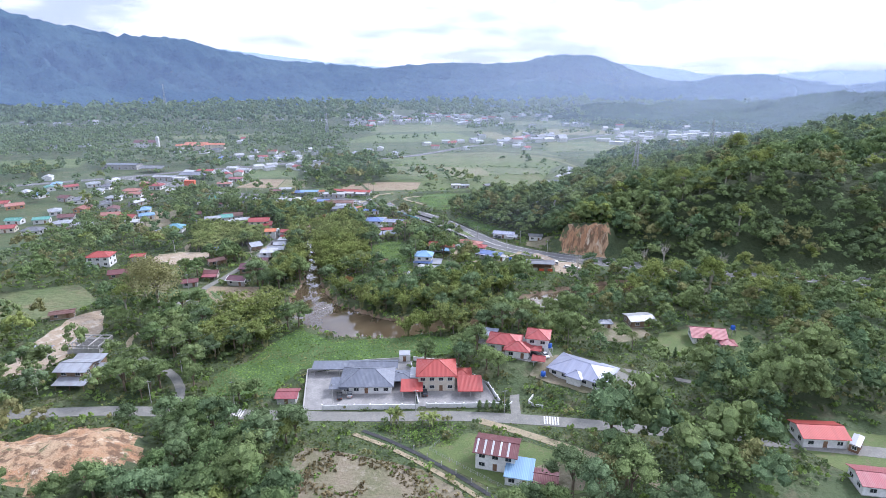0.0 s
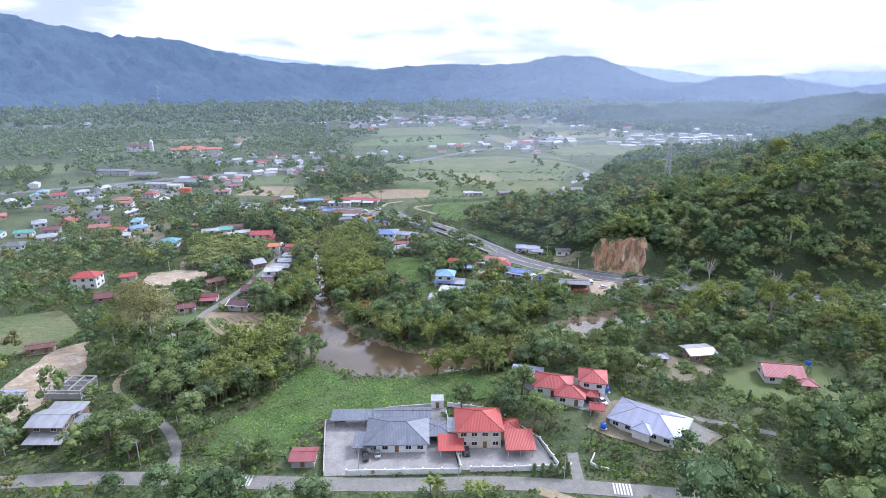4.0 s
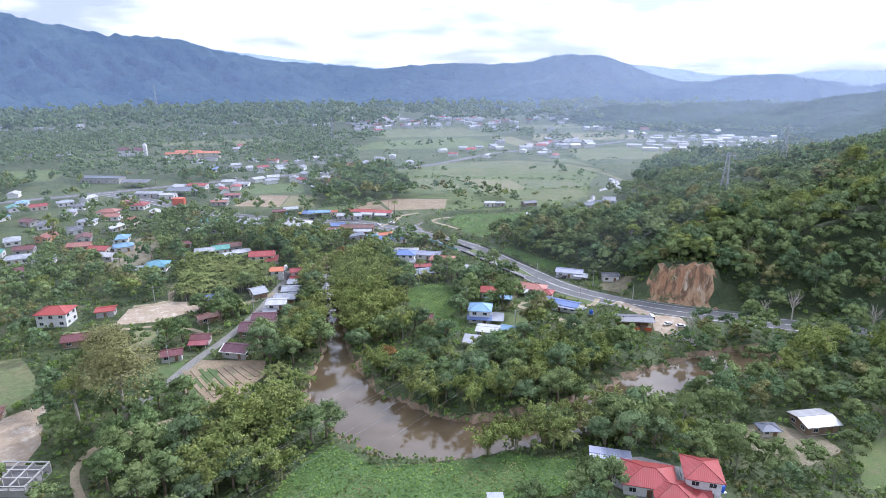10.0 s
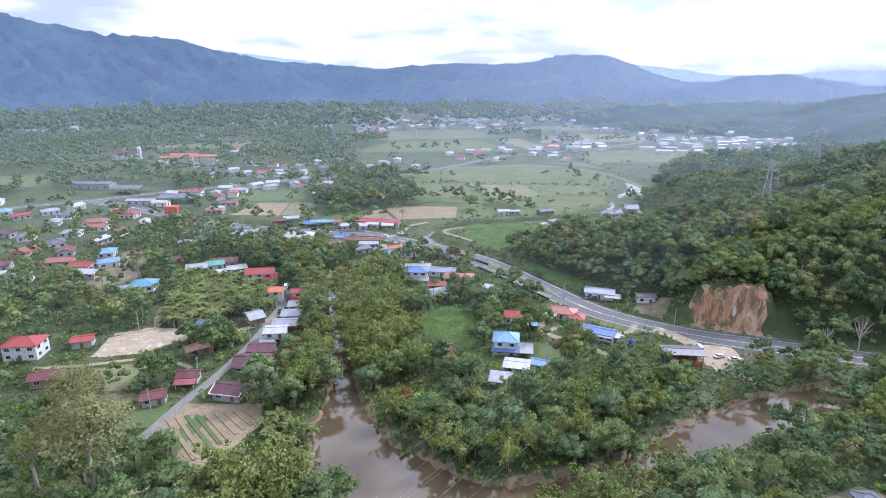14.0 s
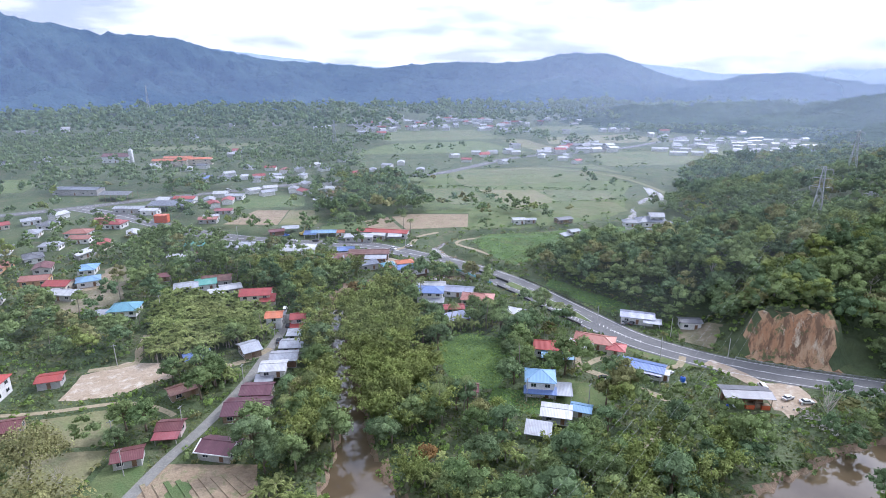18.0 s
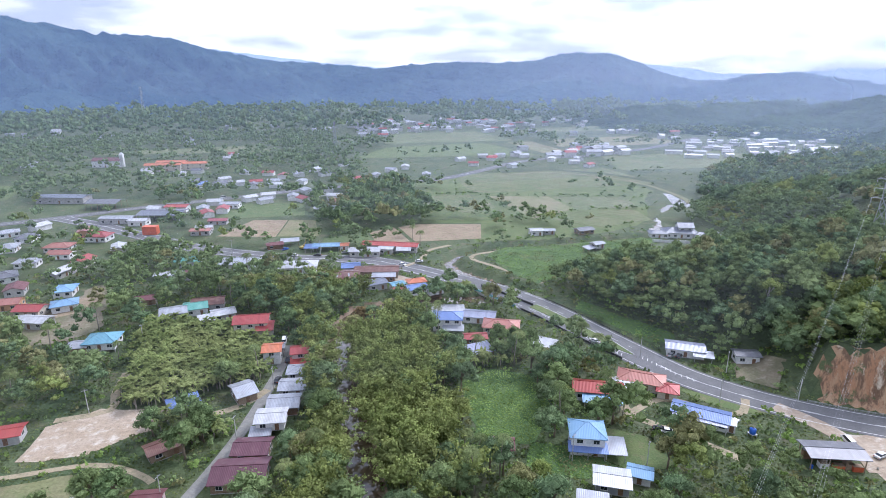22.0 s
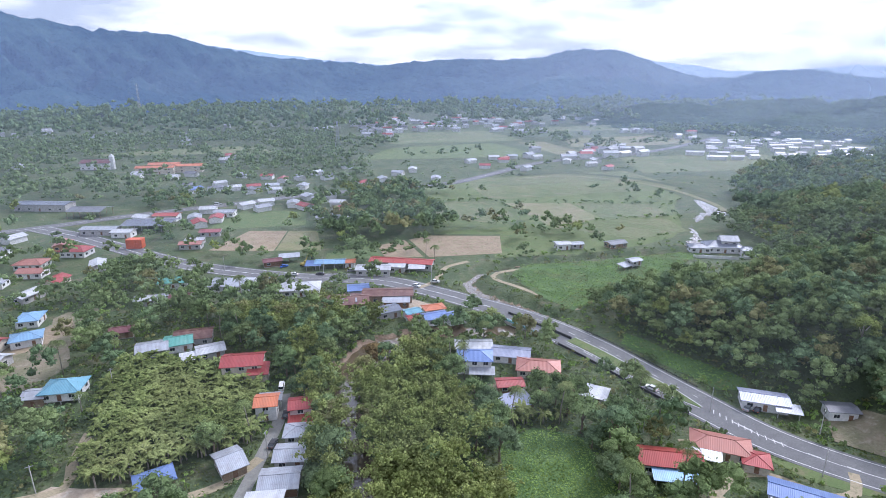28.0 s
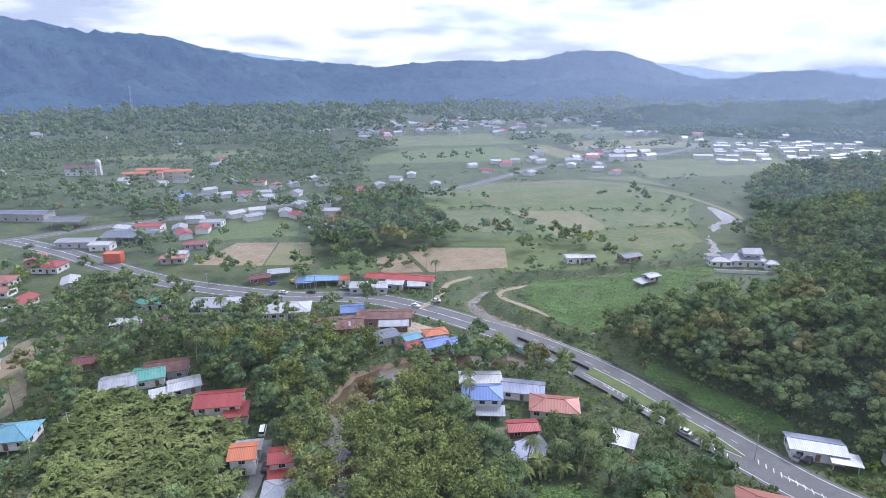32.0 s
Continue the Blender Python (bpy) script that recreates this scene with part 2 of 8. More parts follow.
M["railblue"] = surf("teal_painted_rail", (0.16, 0.42, 0.46), (0.22, 0.50, 0.54), 0.6, rough=0.5, fine=3.0, bump=0.0)
M["orangebox"] = surf("orange_painted_steel", (0.62, 0.13, 0.05), (0.52, 0.12, 0.06), 0.4, rough=0.5, fine=2.0, bump=0.1)
M["yellow"] = surf("yellow_machine_paint", (0.62, 0.47, 0.10), (0.55, 0.42, 0.12), 0.8, rough=0.5, fine=3.0, bump=0.0)
M["rubble"] = surf("pale_rubble", (0.55, 0.50, 0.44), (0.66, 0.63, 0.58), 0.8, fine=3.0, bump=0.6, vary=0.2)
gl, glt, glb = shader("window_glass")
glb.inputs["Base Color"].default_value = (0.025, 0.032, 0.040, 1)
glb.inputs["Roughness"].default_value, glb.inputs["Specular IOR Level"].default_value = 0.08, 0.6
glt.links.new(spread(glt, cloudy(glt, place_of(glt), 0.3), 0.3, 0.7, 0.05, 0.16), glb.inputs["Roughness"])
M["glass"] = gl
for key, col, worn, wear in (
    ("red", (0.300, 0.055, 0.052), (0.250, 0.088, 0.078), 0.4), ("brightred", (0.330, 0.058, 0.048), (0.300, 0.082, 0.070), 0.3),
    ("maroon", (0.138, 0.048, 0.051), (0.193, 0.101, 0.087), 0.5), ("purple", (0.115, 0.046, 0.061), (0.166, 0.092, 0.097), 0.4),
    ("blue", (0.133, 0.198, 0.396), (0.193, 0.258, 0.405), 0.4), ("skyblue", (0.193, 0.331, 0.488), (0.248, 0.368, 0.478), 0.4),
    ("teal", (0.129, 0.285, 0.359), (0.184, 0.322, 0.377), 0.3), ("green", (0.092, 0.276, 0.230), (0.202, 0.331, 0.294), 0.5),
    ("grey", (0.135, 0.150, 0.185), (0.210, 0.225, 0.255), 0.4), ("lilac", (0.285, 0.304, 0.396), (0.340, 0.350, 0.405), 0.4),
    ("zinc", (0.340, 0.359, 0.396), (0.248, 0.239, 0.239), 0.7), ("whitesheet", (0.451, 0.460, 0.478), (0.331, 0.327, 0.322), 0.7),
    ("rust", (0.120, 0.051, 0.041), (0.230, 0.138, 0.101), 0.8), ("orange", (0.478, 0.156, 0.074), (0.386, 0.175, 0.110), 0.4),
    ("salmon", (0.331, 0.138, 0.106), (0.313, 0.156, 0.129), 0.6), ("darkgrey", (0.138, 0.143, 0.161), (0.221, 0.221, 0.230), 0.5),
    ("pinkred", (0.276, 0.078, 0.087), (0.276, 0.138, 0.138), 0.6)):
    M[key] = sheet_metal("roof_" + key, col, worn, wear=wear)
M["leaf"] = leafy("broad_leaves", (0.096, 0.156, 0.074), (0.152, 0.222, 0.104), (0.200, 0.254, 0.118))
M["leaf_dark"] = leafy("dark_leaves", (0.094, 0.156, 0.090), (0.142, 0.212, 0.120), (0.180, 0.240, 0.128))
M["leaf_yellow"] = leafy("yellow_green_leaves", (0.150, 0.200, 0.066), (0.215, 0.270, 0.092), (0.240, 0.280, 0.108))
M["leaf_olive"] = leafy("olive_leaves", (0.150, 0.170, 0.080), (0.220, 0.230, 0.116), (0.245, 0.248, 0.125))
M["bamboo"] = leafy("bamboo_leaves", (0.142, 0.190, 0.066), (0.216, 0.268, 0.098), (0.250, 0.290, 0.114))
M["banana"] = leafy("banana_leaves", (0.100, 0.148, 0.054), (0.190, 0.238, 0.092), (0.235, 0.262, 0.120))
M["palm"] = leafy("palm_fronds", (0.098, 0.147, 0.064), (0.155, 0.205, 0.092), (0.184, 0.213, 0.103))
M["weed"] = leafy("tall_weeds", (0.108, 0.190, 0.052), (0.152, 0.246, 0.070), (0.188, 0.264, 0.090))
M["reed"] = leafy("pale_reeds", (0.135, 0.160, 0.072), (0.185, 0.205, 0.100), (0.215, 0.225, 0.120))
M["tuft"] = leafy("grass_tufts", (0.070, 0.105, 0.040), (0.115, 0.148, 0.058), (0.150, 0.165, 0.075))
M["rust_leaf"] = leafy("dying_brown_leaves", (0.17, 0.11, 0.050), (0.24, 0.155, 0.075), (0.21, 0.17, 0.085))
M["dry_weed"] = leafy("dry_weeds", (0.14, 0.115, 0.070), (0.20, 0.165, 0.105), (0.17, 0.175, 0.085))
# brown river water
wm, wtr, wbs = shader("brown_river_water")
wbs.inputs["Base Color"].default_value = (0.15, 0.105, 0.055, 1)
wbs.inputs["Roughness"].default_value, wbs.inputs["IOR"].default_value = 0.05, 1.5
wtr.links.new(blend(wtr, spread(wtr, cloudy(wtr, place_of(wtr), 0.05), 0.35, 0.65), (0.085, 0.062, 0.036), (0.12, 0.092, 0.056)), wbs.inputs["Base Color"])
relief(wtr, wbs, cloudy(wtr, place_of(wtr), 0.5, 2.0), 0.02, 0.1)
wbs.inputs["Coat Weight"].default_value, wbs.inputs["Coat Roughness"].default_value, wbs.inputs["Coat IOR"].default_value = 0.5, 0.03, 1.45
M["water"] = wm


# ---------------------------------------------------------------- mesh helpers
def mesh_of(name, verts, faces, mats, smooth=False, index=None):
    me = bpy.data.meshes.new(name)
    me.from_pydata(verts, [], faces)
    for m in (mats if isinstance(mats, (list, tuple)) else [mats]):
        me.materials.append(M[m] if isinstance(m, str) else m)
    if index is not None:
        me.polygons.foreach_set("material_index", index)
    if smooth:
        me.polygons.foreach_set("use_smooth", [True] * len(me.polygons))
    me.update()
    return me


class Shape:
    """Gathers boxes, prisms and tubes into the verts and faces of one mesh."""

    def __init__(self):
        self.v, self.f = [], []

    def poly(self, pts, faces):
        k = len(self.v)
        self.v += [tuple(p) for p in pts]
        self.f += [tuple(i + k for i in f) for f in faces]
        return self

    def box(self, x0, x1, y0, y1, z0, z1):
        return self.poly([(x0, y0, z0), (x1, y0, z0), (x1, y1, z0), (x0, y1, z0), (x0, y0, z1), (x1, y0, z1), (x1, y1, z1), (x0, y1, z1)],
                         [(0, 3, 2, 1), (4, 5, 6, 7), (0, 1, 5, 4), (1, 2, 6, 5), (2, 3, 7, 6), (3, 0, 4, 7)])

    def slab(self, top, thick):
        """A plate under the outline top (points in order), thick metres deep."""
        n = len(top)
        low = [(x, y, z - thick) for x, y, z in top]
        return self.poly(list(top) + low, [tuple(range(n)), tuple(range(2 * n - 1, n - 1, -1))] + [(i, i + n, (i + 1) % n + n, (i + 1) % n) for i in range(n)])

    def tube(self, pts, radii, sides=6):
        k = len(self.v)
        pts = [Vector(p) for p in pts]
        for i, p in enumerate(pts):
            d = (pts[min(i + 1, len(pts) - 1)] - pts[max(i - 1, 0)]).normalized()
            a = d.orthogonal().normalized()
            b = d.cross(a)
            for s in range(sides):
                w = 2 * math.pi * s / sides
                self.v.append(tuple(p + (a * math.cos(w) + b * math.sin(w)) * radii[i]))
        for i in range(len(pts) - 1):
            for s in range(sides):
                a0, b0 = k + i * sides + s, k + i * sides + (s + 1) % sides
                self.f.append((a0, b0, b0 + sides, a0 + sides))
        self.f.append(tuple(range(k + sides - 1, k - 1, -1)))
        self.f.append(tuple(range(k + (len(pts) - 1) * sides, k + len(pts) * sides)))
        return self

    def mesh(self, name, mat, smooth=False):
        return mesh_of(name, self.v, self.f, mat, smooth)


def part(name, shape, mat, parent, label="", smooth=False):
    """Links a Shape, or a ready mesh, as one mesh object under a thing or a part."""
    ob = new(name, shape.mesh(name, mat, smooth) if isinstance(shape, Shape) else shape)
    ob.parent = parent
    return tagged(ob, label) if label else ob


def thing(name, label, category, m=None, group="", kind=""):
    ob = new(name)
    ob.empty_display_size = 0.2
    if m is not None:
        ob.matrix_basis = m
    return tagged(ob, label, category, group, kind)

# ---------------------------------------------------------------- the lie of the land
RIVER = [(172, 240, 4), (150, 238, 6), (120, 233, 5.5), (100, 227, 5), (80, 219, 5), (60, 217, 5.5), (40, 217, 7), (24, 226, 11),
         (9, 246, 10), (7, 264, 7), (9, 285, 2.2), (10, 305, 2.2), (10, 330, 2.2), (9, 350, 2.2), (9, 375, 2.2), (14, 395, 5), (24, 410, 5), (45, 418, 3), (70, 415, 3), (94, 408, 3)]
CANAL = [(94, 408, 2.2), (101, 417, 3.2), (97, 428, 3.4), (88, 441, 3.4), (80, 458, 3.0), (79, 470, 2.2), (90, 483, 1.0), (120, 489, 0.7), (160, 489, 0.6), (200, 486, 0.6), (221, 486, 0.8)]
HILLS = [  # ridge lines of the wooded hills: x, y, height, half width
    [(112, 398, 3, 22), (150, 382, 9, 34), (185, 366, 16, 44), (240, 348, 27, 56), (300, 318, 42, 75), (380, 285, 54, 100), (480, 250, 58, 120), (640, 220, 56, 150)],
    [(174, 306, 17, 24), (200, 296, 24, 38), (240, 285, 32, 58), (300, 280, 44, 80)],
    [(290, 500, 3, 40), (350, 470, 16, 60), (430, 440, 34, 90), (540, 430, 46, 120), (700, 460, 50, 150)],
    [(-62, 142, 9, 20), (-90, 132, 13, 26), (-130, 120, 15, 36), (-190, 110, 15, 50)],
]
HIGHWAY = [(300, 212, 6.75), (240, 238, 6.75), (205, 256, 6.75), (177, 274, 6.75), (159, 286, 6.75), (144, 299, 6.75), (132, 313, 7.0), (124, 326, 7.4), (118, 343, 7.9), (111, 364, 8.6), (104, 387, 8.9), (95, 408, 8.6), (84, 428, 7.6), (70, 446, 6.9), (55, 464, 6.75),
           (40, 479, 6.75), (20, 489, 6.75), (-6, 497, 6.75), (-60, 531, 6.75), (-109, 580, 6.75), (-132, 604, 6.75), (-168, 636, 6.75)]     # x, y, half width


RISES = [(82, 179, 15, 4.5, 12), (99, 158, 13, 1.6, 8)]      # terraces: x, y, radius, height, width of the slope


def strip_dist(x, y, line):
    """Distance to a line of (x, y, *values), and its values there."""
    best = np.full(x.shape, 1e9)
    vals = [np.zeros(x.shape) for _ in line[0][2:]]
    for a, b in zip(line, line[1:]):
        dx, dy = b[0] - a[0], b[1] - a[1]
        u = np.clip(((x - a[0]) * dx + (y - a[1]) * dy) / (dx * dx + dy * dy + 1e-9), 0, 1)
        d = np.hypot(x - a[0] - u * dx, y - a[1] - u * dy)
        near = d < best
        best = np.where(near, d, best)
        for k in range(len(vals)):
            vals[k] = np.where(near, a[k + 2] + u * (b[k + 2] - a[k + 2]), vals[k])
    return (best, *vals)


def wavy(x, y, s):
    """A cheap smooth unevenness between -1 and 1 at wavelength s."""
    k = 2 * math.pi / s
    return (np.sin(x * k + 1.3 * np.sin(y * k * 0.7 + 1)) + np.sin(y * k * 1.1 + 1.7 * np.sin(x * k * 0.6 + 2)) + np.sin((x + y) * k * 0.8 + 0.5)) / 3


def height(x, y):
    x, y = np.asarray(x, float), np.asarray(y, float)
    z = np.zeros(np.broadcast(x, y).shape)
    for line in HILLS:
        d, h, w = strip_dist(x, y, line)
        rough = 1 + 0.16 * wavy(x, y, 70) + 0.09 * wavy(y, x, 31)
        z = np.maximum(z, h * rough * np.clip(1 - (d / w) ** 2 * 0.75, 0, None) * (d < w * 1.15))
    # the road runs level along the hill's foot; behind it the hill is cut steeply
    dh = strip_dist(x, y, HIGHWAY)[0]
    steep = 7.0 + 33.0 * np.clip((np.hypot(x - 171, y - 293) - 13 + 3 * wavy(x, y, 11)) / 14.0, 0, 1)
    z = z * np.clip((dh - 10.0 + 1.5 * wavy(x, y, 12)) / steep, 0, 1)
    for px, py, r, h, fall in RISES:
        z = np.maximum(z, h * np.clip((r + fall - np.hypot(x - px, y - py)) / fall, 0, 1))
    # eroded gullies in the bare clay
    bare = np.maximum(np.clip(1.2 - np.hypot((x + 68) / 27, (y - 147) / 17), 0, 1), np.clip(1.2 - np.hypot((x - 171) / 17, (y - 294) / 17), 0, 1))
    z = z + np.clip(bare * 3, 0, 1) * np.clip(z, 0, 1) * (1.1 * wavy(x, y, 9.3) + 0.7 * wavy(y, x, 5.6))
    for line, depth, slope in ((RIVER, 4.2, 3.2), (CANAL, 3.0, 5.0)):
        d, hw = strip_dist(x, y, line)
        jag = 1.2 * wavy(x, y, 9) + 0.7 * wavy(y, x, 4.1)
        z = np.minimum(z, -depth + np.clip((d + jag - hw) / slope, 0, 1) ** 0.8 * (depth + 0.01) + np.where(d > hw + slope + 2.5, 100, 0))
    return z


xs = np.concatenate([-3600 + np.array([0, 600, 1200, 1700, 2100, 2400, 2620, 2800, 2940, 3050]), np.arange(-480, -130, 14), np.arange(-130, 215, 2.5), np.arange(215, 420, 8), np.arange(420, 800, 25), np.array([820, 950, 1150, 1450, 1900, 2500, 3400])])
ys = np.concatenate([np.array([-900, -500, -250, -100]), np.arange(0, 90, 10), np.arange(90, 520, 2.5), np.arange(520, 780, 6), np.arange(780, 1300, 30), np.arange(1300, 2300, 120), np.array([2400, 3000, 3800, 4700])])
gx, gy = np.meshgrid(xs, ys)
gz = height(gx, gy)
nx, ny = len(xs), len(ys)
idx = np.arange(nx * ny).reshape(ny, nx)
quads = np.stack([idx[:-1, :-1], idx[:-1, 1:], idx[1:, 1:], idx[1:, :-1]], -1).reshape(-1, 4)
cx, cy = (xs[:-1] + xs[1:]) / 2, (ys[:-1] + ys[1:]) / 2
cx, cy = [a.ravel() for a in np.meshgrid(cx, cy)]
cz = gz.ravel()[quads].mean(1)
kind = np.zeros(len(quads), int)
kind[(cz > 1.5) & ((cx > 118) | (cx < -40))] = 1
kind[cz < -0.8] = 2
dr, _ = strip_dist(cx, cy, RIVER)
kind[(dr < 15) & (cz < -0.6)] = 2
kind[(cy > 430) & (cz > -2.2) & (cz < 1)] = 0
kind[(cx > 62) & (cy > 404) & (cz > -2.7) & (cz < 1)] = 0
dh = strip_dist(cx, cy, HIGHWAY)[0]
kind[(np.hypot((cx - 170) / 14, (cy - 293) / 14) < 1 + 0.22 * wavy(cx, cy, 9) + 0.12 * wavy(cy, cx, 5)) & (dh > 7) & (dh < 19 + 2.5 * wavy(cy, cx, 7)) & (cz > 0.1)] = 3
kind[(np.hypot((cx + 68) / 27, (cy - 147) / 17) < 1 + 0.2 * wavy(cx, cy, 13))] = 3
ground = new("ground", mesh_of("ground", np.stack([gx, gy, gz], -1).reshape(-1, 3).tolist(), quads.tolist(), ["grass", "floor", "mud", "clay"], True, kind.tolist()))
tagged(ground, "valley floor of rough green grass, forest soil, river mud and orange clay", "ground", kind="structure")


def ribbon(line, z, width=None):
    """The verts and faces of a strip along a line of points, on which the height z is laid."""
    v, f = [], []
    for i, p in enumerate(line):
        a, b = line[max(i - 1, 0)], line[min(i + 1, len(line) - 1)]
        dx, dy = b[0] - a[0], b[1] - a[1]
        n = math.hypot(dx, dy)
        w = (p[2] if width is None else width / 2)
        v += [(p[0] - dy / n * w, p[1] + dx / n * w, z), (p[0] + dy / n * w, p[1] - dx / n * w, z)]
        if i:
            k = 2 * i
            f.append((k - 2, k - 1, k + 1, k))
    return v, f


def smooth_line(pts, step=4.0):
    """A curve through the points, with a point every step metres or so."""
    out = []
    for i in range(len(pts) - 1):
        p0, p1, p2, p3 = (np.array(pts[max(0, min(len(pts) - 1, i + k))], float) for k in (-1, 0, 1, 2))
        n = max(2, int(np.linalg.norm((p2 - p1)[:2]) / step))
        for j in range(n):
            u = j / n
            out.append(tuple(0.5 * (2 * p1 + (p2 - p0) * u + (2 * p0 - 5 * p1 + 4 * p2 - p3) * u * u + (3 * p1 - p0 - 3 * p2 + p3) * u ** 3)))
    return out + [tuple(np.array(pts[-1], float))]


for name, line, lab in (("river", RIVER, "slow brown muddy river between wooded banks"), ("canal", CANAL, "shallow pale canal winding through the meadow")):
    v, f = ribbon(smooth_line([(x, y, w + (5.5 if name == "river" else 1.6)) for x, y, w in line]), -2.6 if name == "canal" else -1.55)
    tagged(new(name, mesh_of(name, v, f, "water")), lab, "water", kind="structure")

# ---------------------------------------------------------------- roads, lanes and yards
ROADS, OPEN, BUILT = [], [], []          # what the planting keeps clear of


def road(name, pts, width, mat, label, z=0.10, category="road"):
    line = smooth_line(pts)
    s = Shape()
    z += 0.004 * (len(ROADS) % 9)
    v, _ = ribbon(line, z, width)
    n = len(line)
    for x, y, zz in v[:]:
        s.v.append((x, y, zz))
    s.f += [(2 * i, 2 * i + 1, 2 * i + 3, 2 * i + 2) for i in range(n - 1)]
    k = len(s.v)
    s.v += [(x, y, zz - 0.35) for x, y, zz in v]
    for i in range(n - 1):
        s.f += [(2 * i, 2 * i + 2, k + 2 * i + 2, k + 2 * i), (2 * i + 1, k + 2 * i + 1, k + 2 * i + 3, 2 * i + 3)]
    ROADS.append([(p[0], p[1], width / 2 if width else p[2]) for p in line[::3] + [line[-1]]])
    return tagged(new(name, s.mesh(name, mat)), label, category, kind="structure"), line


def side_line(line, off):
    out = []
    for i, p in enumerate(line):
        a, b = line[max(i - 1, 0)], line[min(i + 1, len(line) - 1)]
        dx, dy = b[0] - a[0], b[1] - a[1]
        n = math.hypot(dx, dy)
        out.append((p[0] + dy / n * off, p[1] - dx / n * off))
    return out


def stripe(parent, line, off, z, width=0.16, dash=0, gap=0):
    """Painted line along a road, dashed where dash and gap are given."""
    pts = smooth_line(side_line(line, off), 1.5) if dash else side_line(line, off)
    v, f = ribbon(pts, z, width)
    if dash:
        run = 0.0
        keep = []
        for i in range(len(pts) - 1):
            run += math.hypot(pts[i + 1][0] - pts[i][0], pts[i + 1][1] - pts[i][1])
            if run % (dash + gap) < dash:
                keep.append(f[i])
        f = keep
    return part("road_line", mesh_of("road_line", v, f, "paint"), None, parent)


def edge_line(line, inset):
    """A line along a road of varying width: inset metres inside its edge, the left one where inset is negative."""
    out = []
    for i, p in enumerate(line):
        a, c = line[max(i - 1, 0)], line[min(i + 1, len(line) - 1)]
        dx, dy = c[0] - a[0], c[1] - a[1]
        n = math.hypot(dx, dy)
        off = (p[2] - abs(inset)) * (1 if inset > 0 else -1)
        out.append((p[0] + dy / n * off, p[1] - dx / n * off))
    return out


hwy, hline = road("highway", HIGHWAY, None, "asphalt", "grey asphalt highway with white lines and a grassy median")
hs = smooth_line(HIGHWAY, 2.0)
for inset in (-1.2, 1.2):
    v, f = ribbon(edge_line(hline, inset), 0.125, 0.24)
    part("road_line", mesh_of("road_line", v, f, "paint"), None, hwy)
single = [p for p in hline if p[1] < 336], [p for p in hline if p[1] > 434]
for ln in single:
    stripe(hwy, ln, -0.18, 0.125, 0.22)
    stripe(hwy, ln, 0.18, 0.126, 0.22, 4, 5)
for off in (-5.2, 3.0):
    stripe(hwy, [p for p in hline if 346 < p[1] < 426], off, 0.126, 0.2, 3, 5)
MEDIAN = [p for p in side_line(hs, -1.3) if 342 < p[1] < 397]
md = Shape()
mw = [2.4 * min(1.0, 0.12 + i / 7.0) for i in range(len(MEDIAN))]
v, f = ribbon([(p[0], p[1], w) for p, w in zip(MEDIAN, mw)], 0.22)
md.poly(v, f)
md.poly([(x, y, 0.05) for x, y, zz in v], [])
k = len(v)
for i in range(len(MEDIAN) - 1):
    md.f += [(2 * i, 2 * i + 2, k + 2 * i + 2, k + 2 * i), (2 * i + 1, k + 2 * i + 1, k + 2 * i + 3, 2 * i + 3)]
tagged(new("median", md.mesh("median", "lawn")), "narrow grassy median between the carriageways", "median", kind="structure")
for sgn in (-1, 1):
    v, f = ribbon([(p[0], p[1]) for p in side_line(MEDIAN, 0)], 0.128, 0.3)
    n = len(MEDIAN)
    e = [(v[2 * i + (sgn < 0)][0], v[2 * i + (sgn < 0)][1]) for i in range(n)]
    c = [(p[0] + (q[0] - p[0]) / 0.15 * (w + 0.35), p[1] + (q[1] - p[1]) / 0.15 * (w + 0.35)) for p, q, w in zip(MEDIAN, e, mw)]
    v, f = ribbon(c, 0.128, 0.22)
    part("road_line", mesh_of("road_line", v, f, "paint"), None, hwy)
hatch = Shape()
for off, y0, y1 in ((-4.6, 345, 350), (-4.6, 365, 370), (-4.6, 380, 385), (-0.2, 322, 338)):
    ln = smooth_line([p for p in side_line(hs, off) if y0 - 3 < p[1] < y1 + 3], 1.1)
    for p, q in list(zip(ln, ln[1:]))[::2]:
        dx, dy = q[0] - p[0], q[1] - p[1]
        n = math.hypot(dx, dy)
        dx, dy = dx / n, dy / n
        a = np.array((p[0] - dy * 0.9, p[1] + dx * 0.9))
        e = np.array((p[0] + dy * 0.9 + dx * 1.2, p[1] - dx * 0.9 + dy * 1.2))
        w = np.array((dx * 0.28, dy * 0.28))
        hatch.poly([(*a, 0.13), (*(a + w), 0.13), (*(e + w), 0.13), (*e, 0.13)], [(0, 1, 2, 3)])
part("hatched_marking", hatch, "paint", hwy)
LOCAL = [(-150, 190), (-100, 182), (-61, 175.5), (-36, 168.5), (-4, 159), (22, 152), (48, 146), (68, 139.5), (90, 131), (120, 118), (170, 96), (240, 60)]
loc, lline = road("village_road", LOCAL, 5.4, "lane", "pale concrete village road with worn white lines")
for hx, hy, ang in ((-18.8, 164.0, -16), (79.1, 135.6, -22)):          # painted speed humps
    hump = Shape()
    for k in range(6):
        m = pose(hx, hy, 0.19, 0, 0, ang)
        hump.poly([tuple(m @ Vector((-2.4 + 0.85 * k + dx, dy, 0))) for dx, dy in ((0, -2.2), (0.5, -2.2), (0.5, 2.2), (0, 2.2))], [(0, 1, 2, 3)])
    part("hump_marking", hump, "paint", loc)
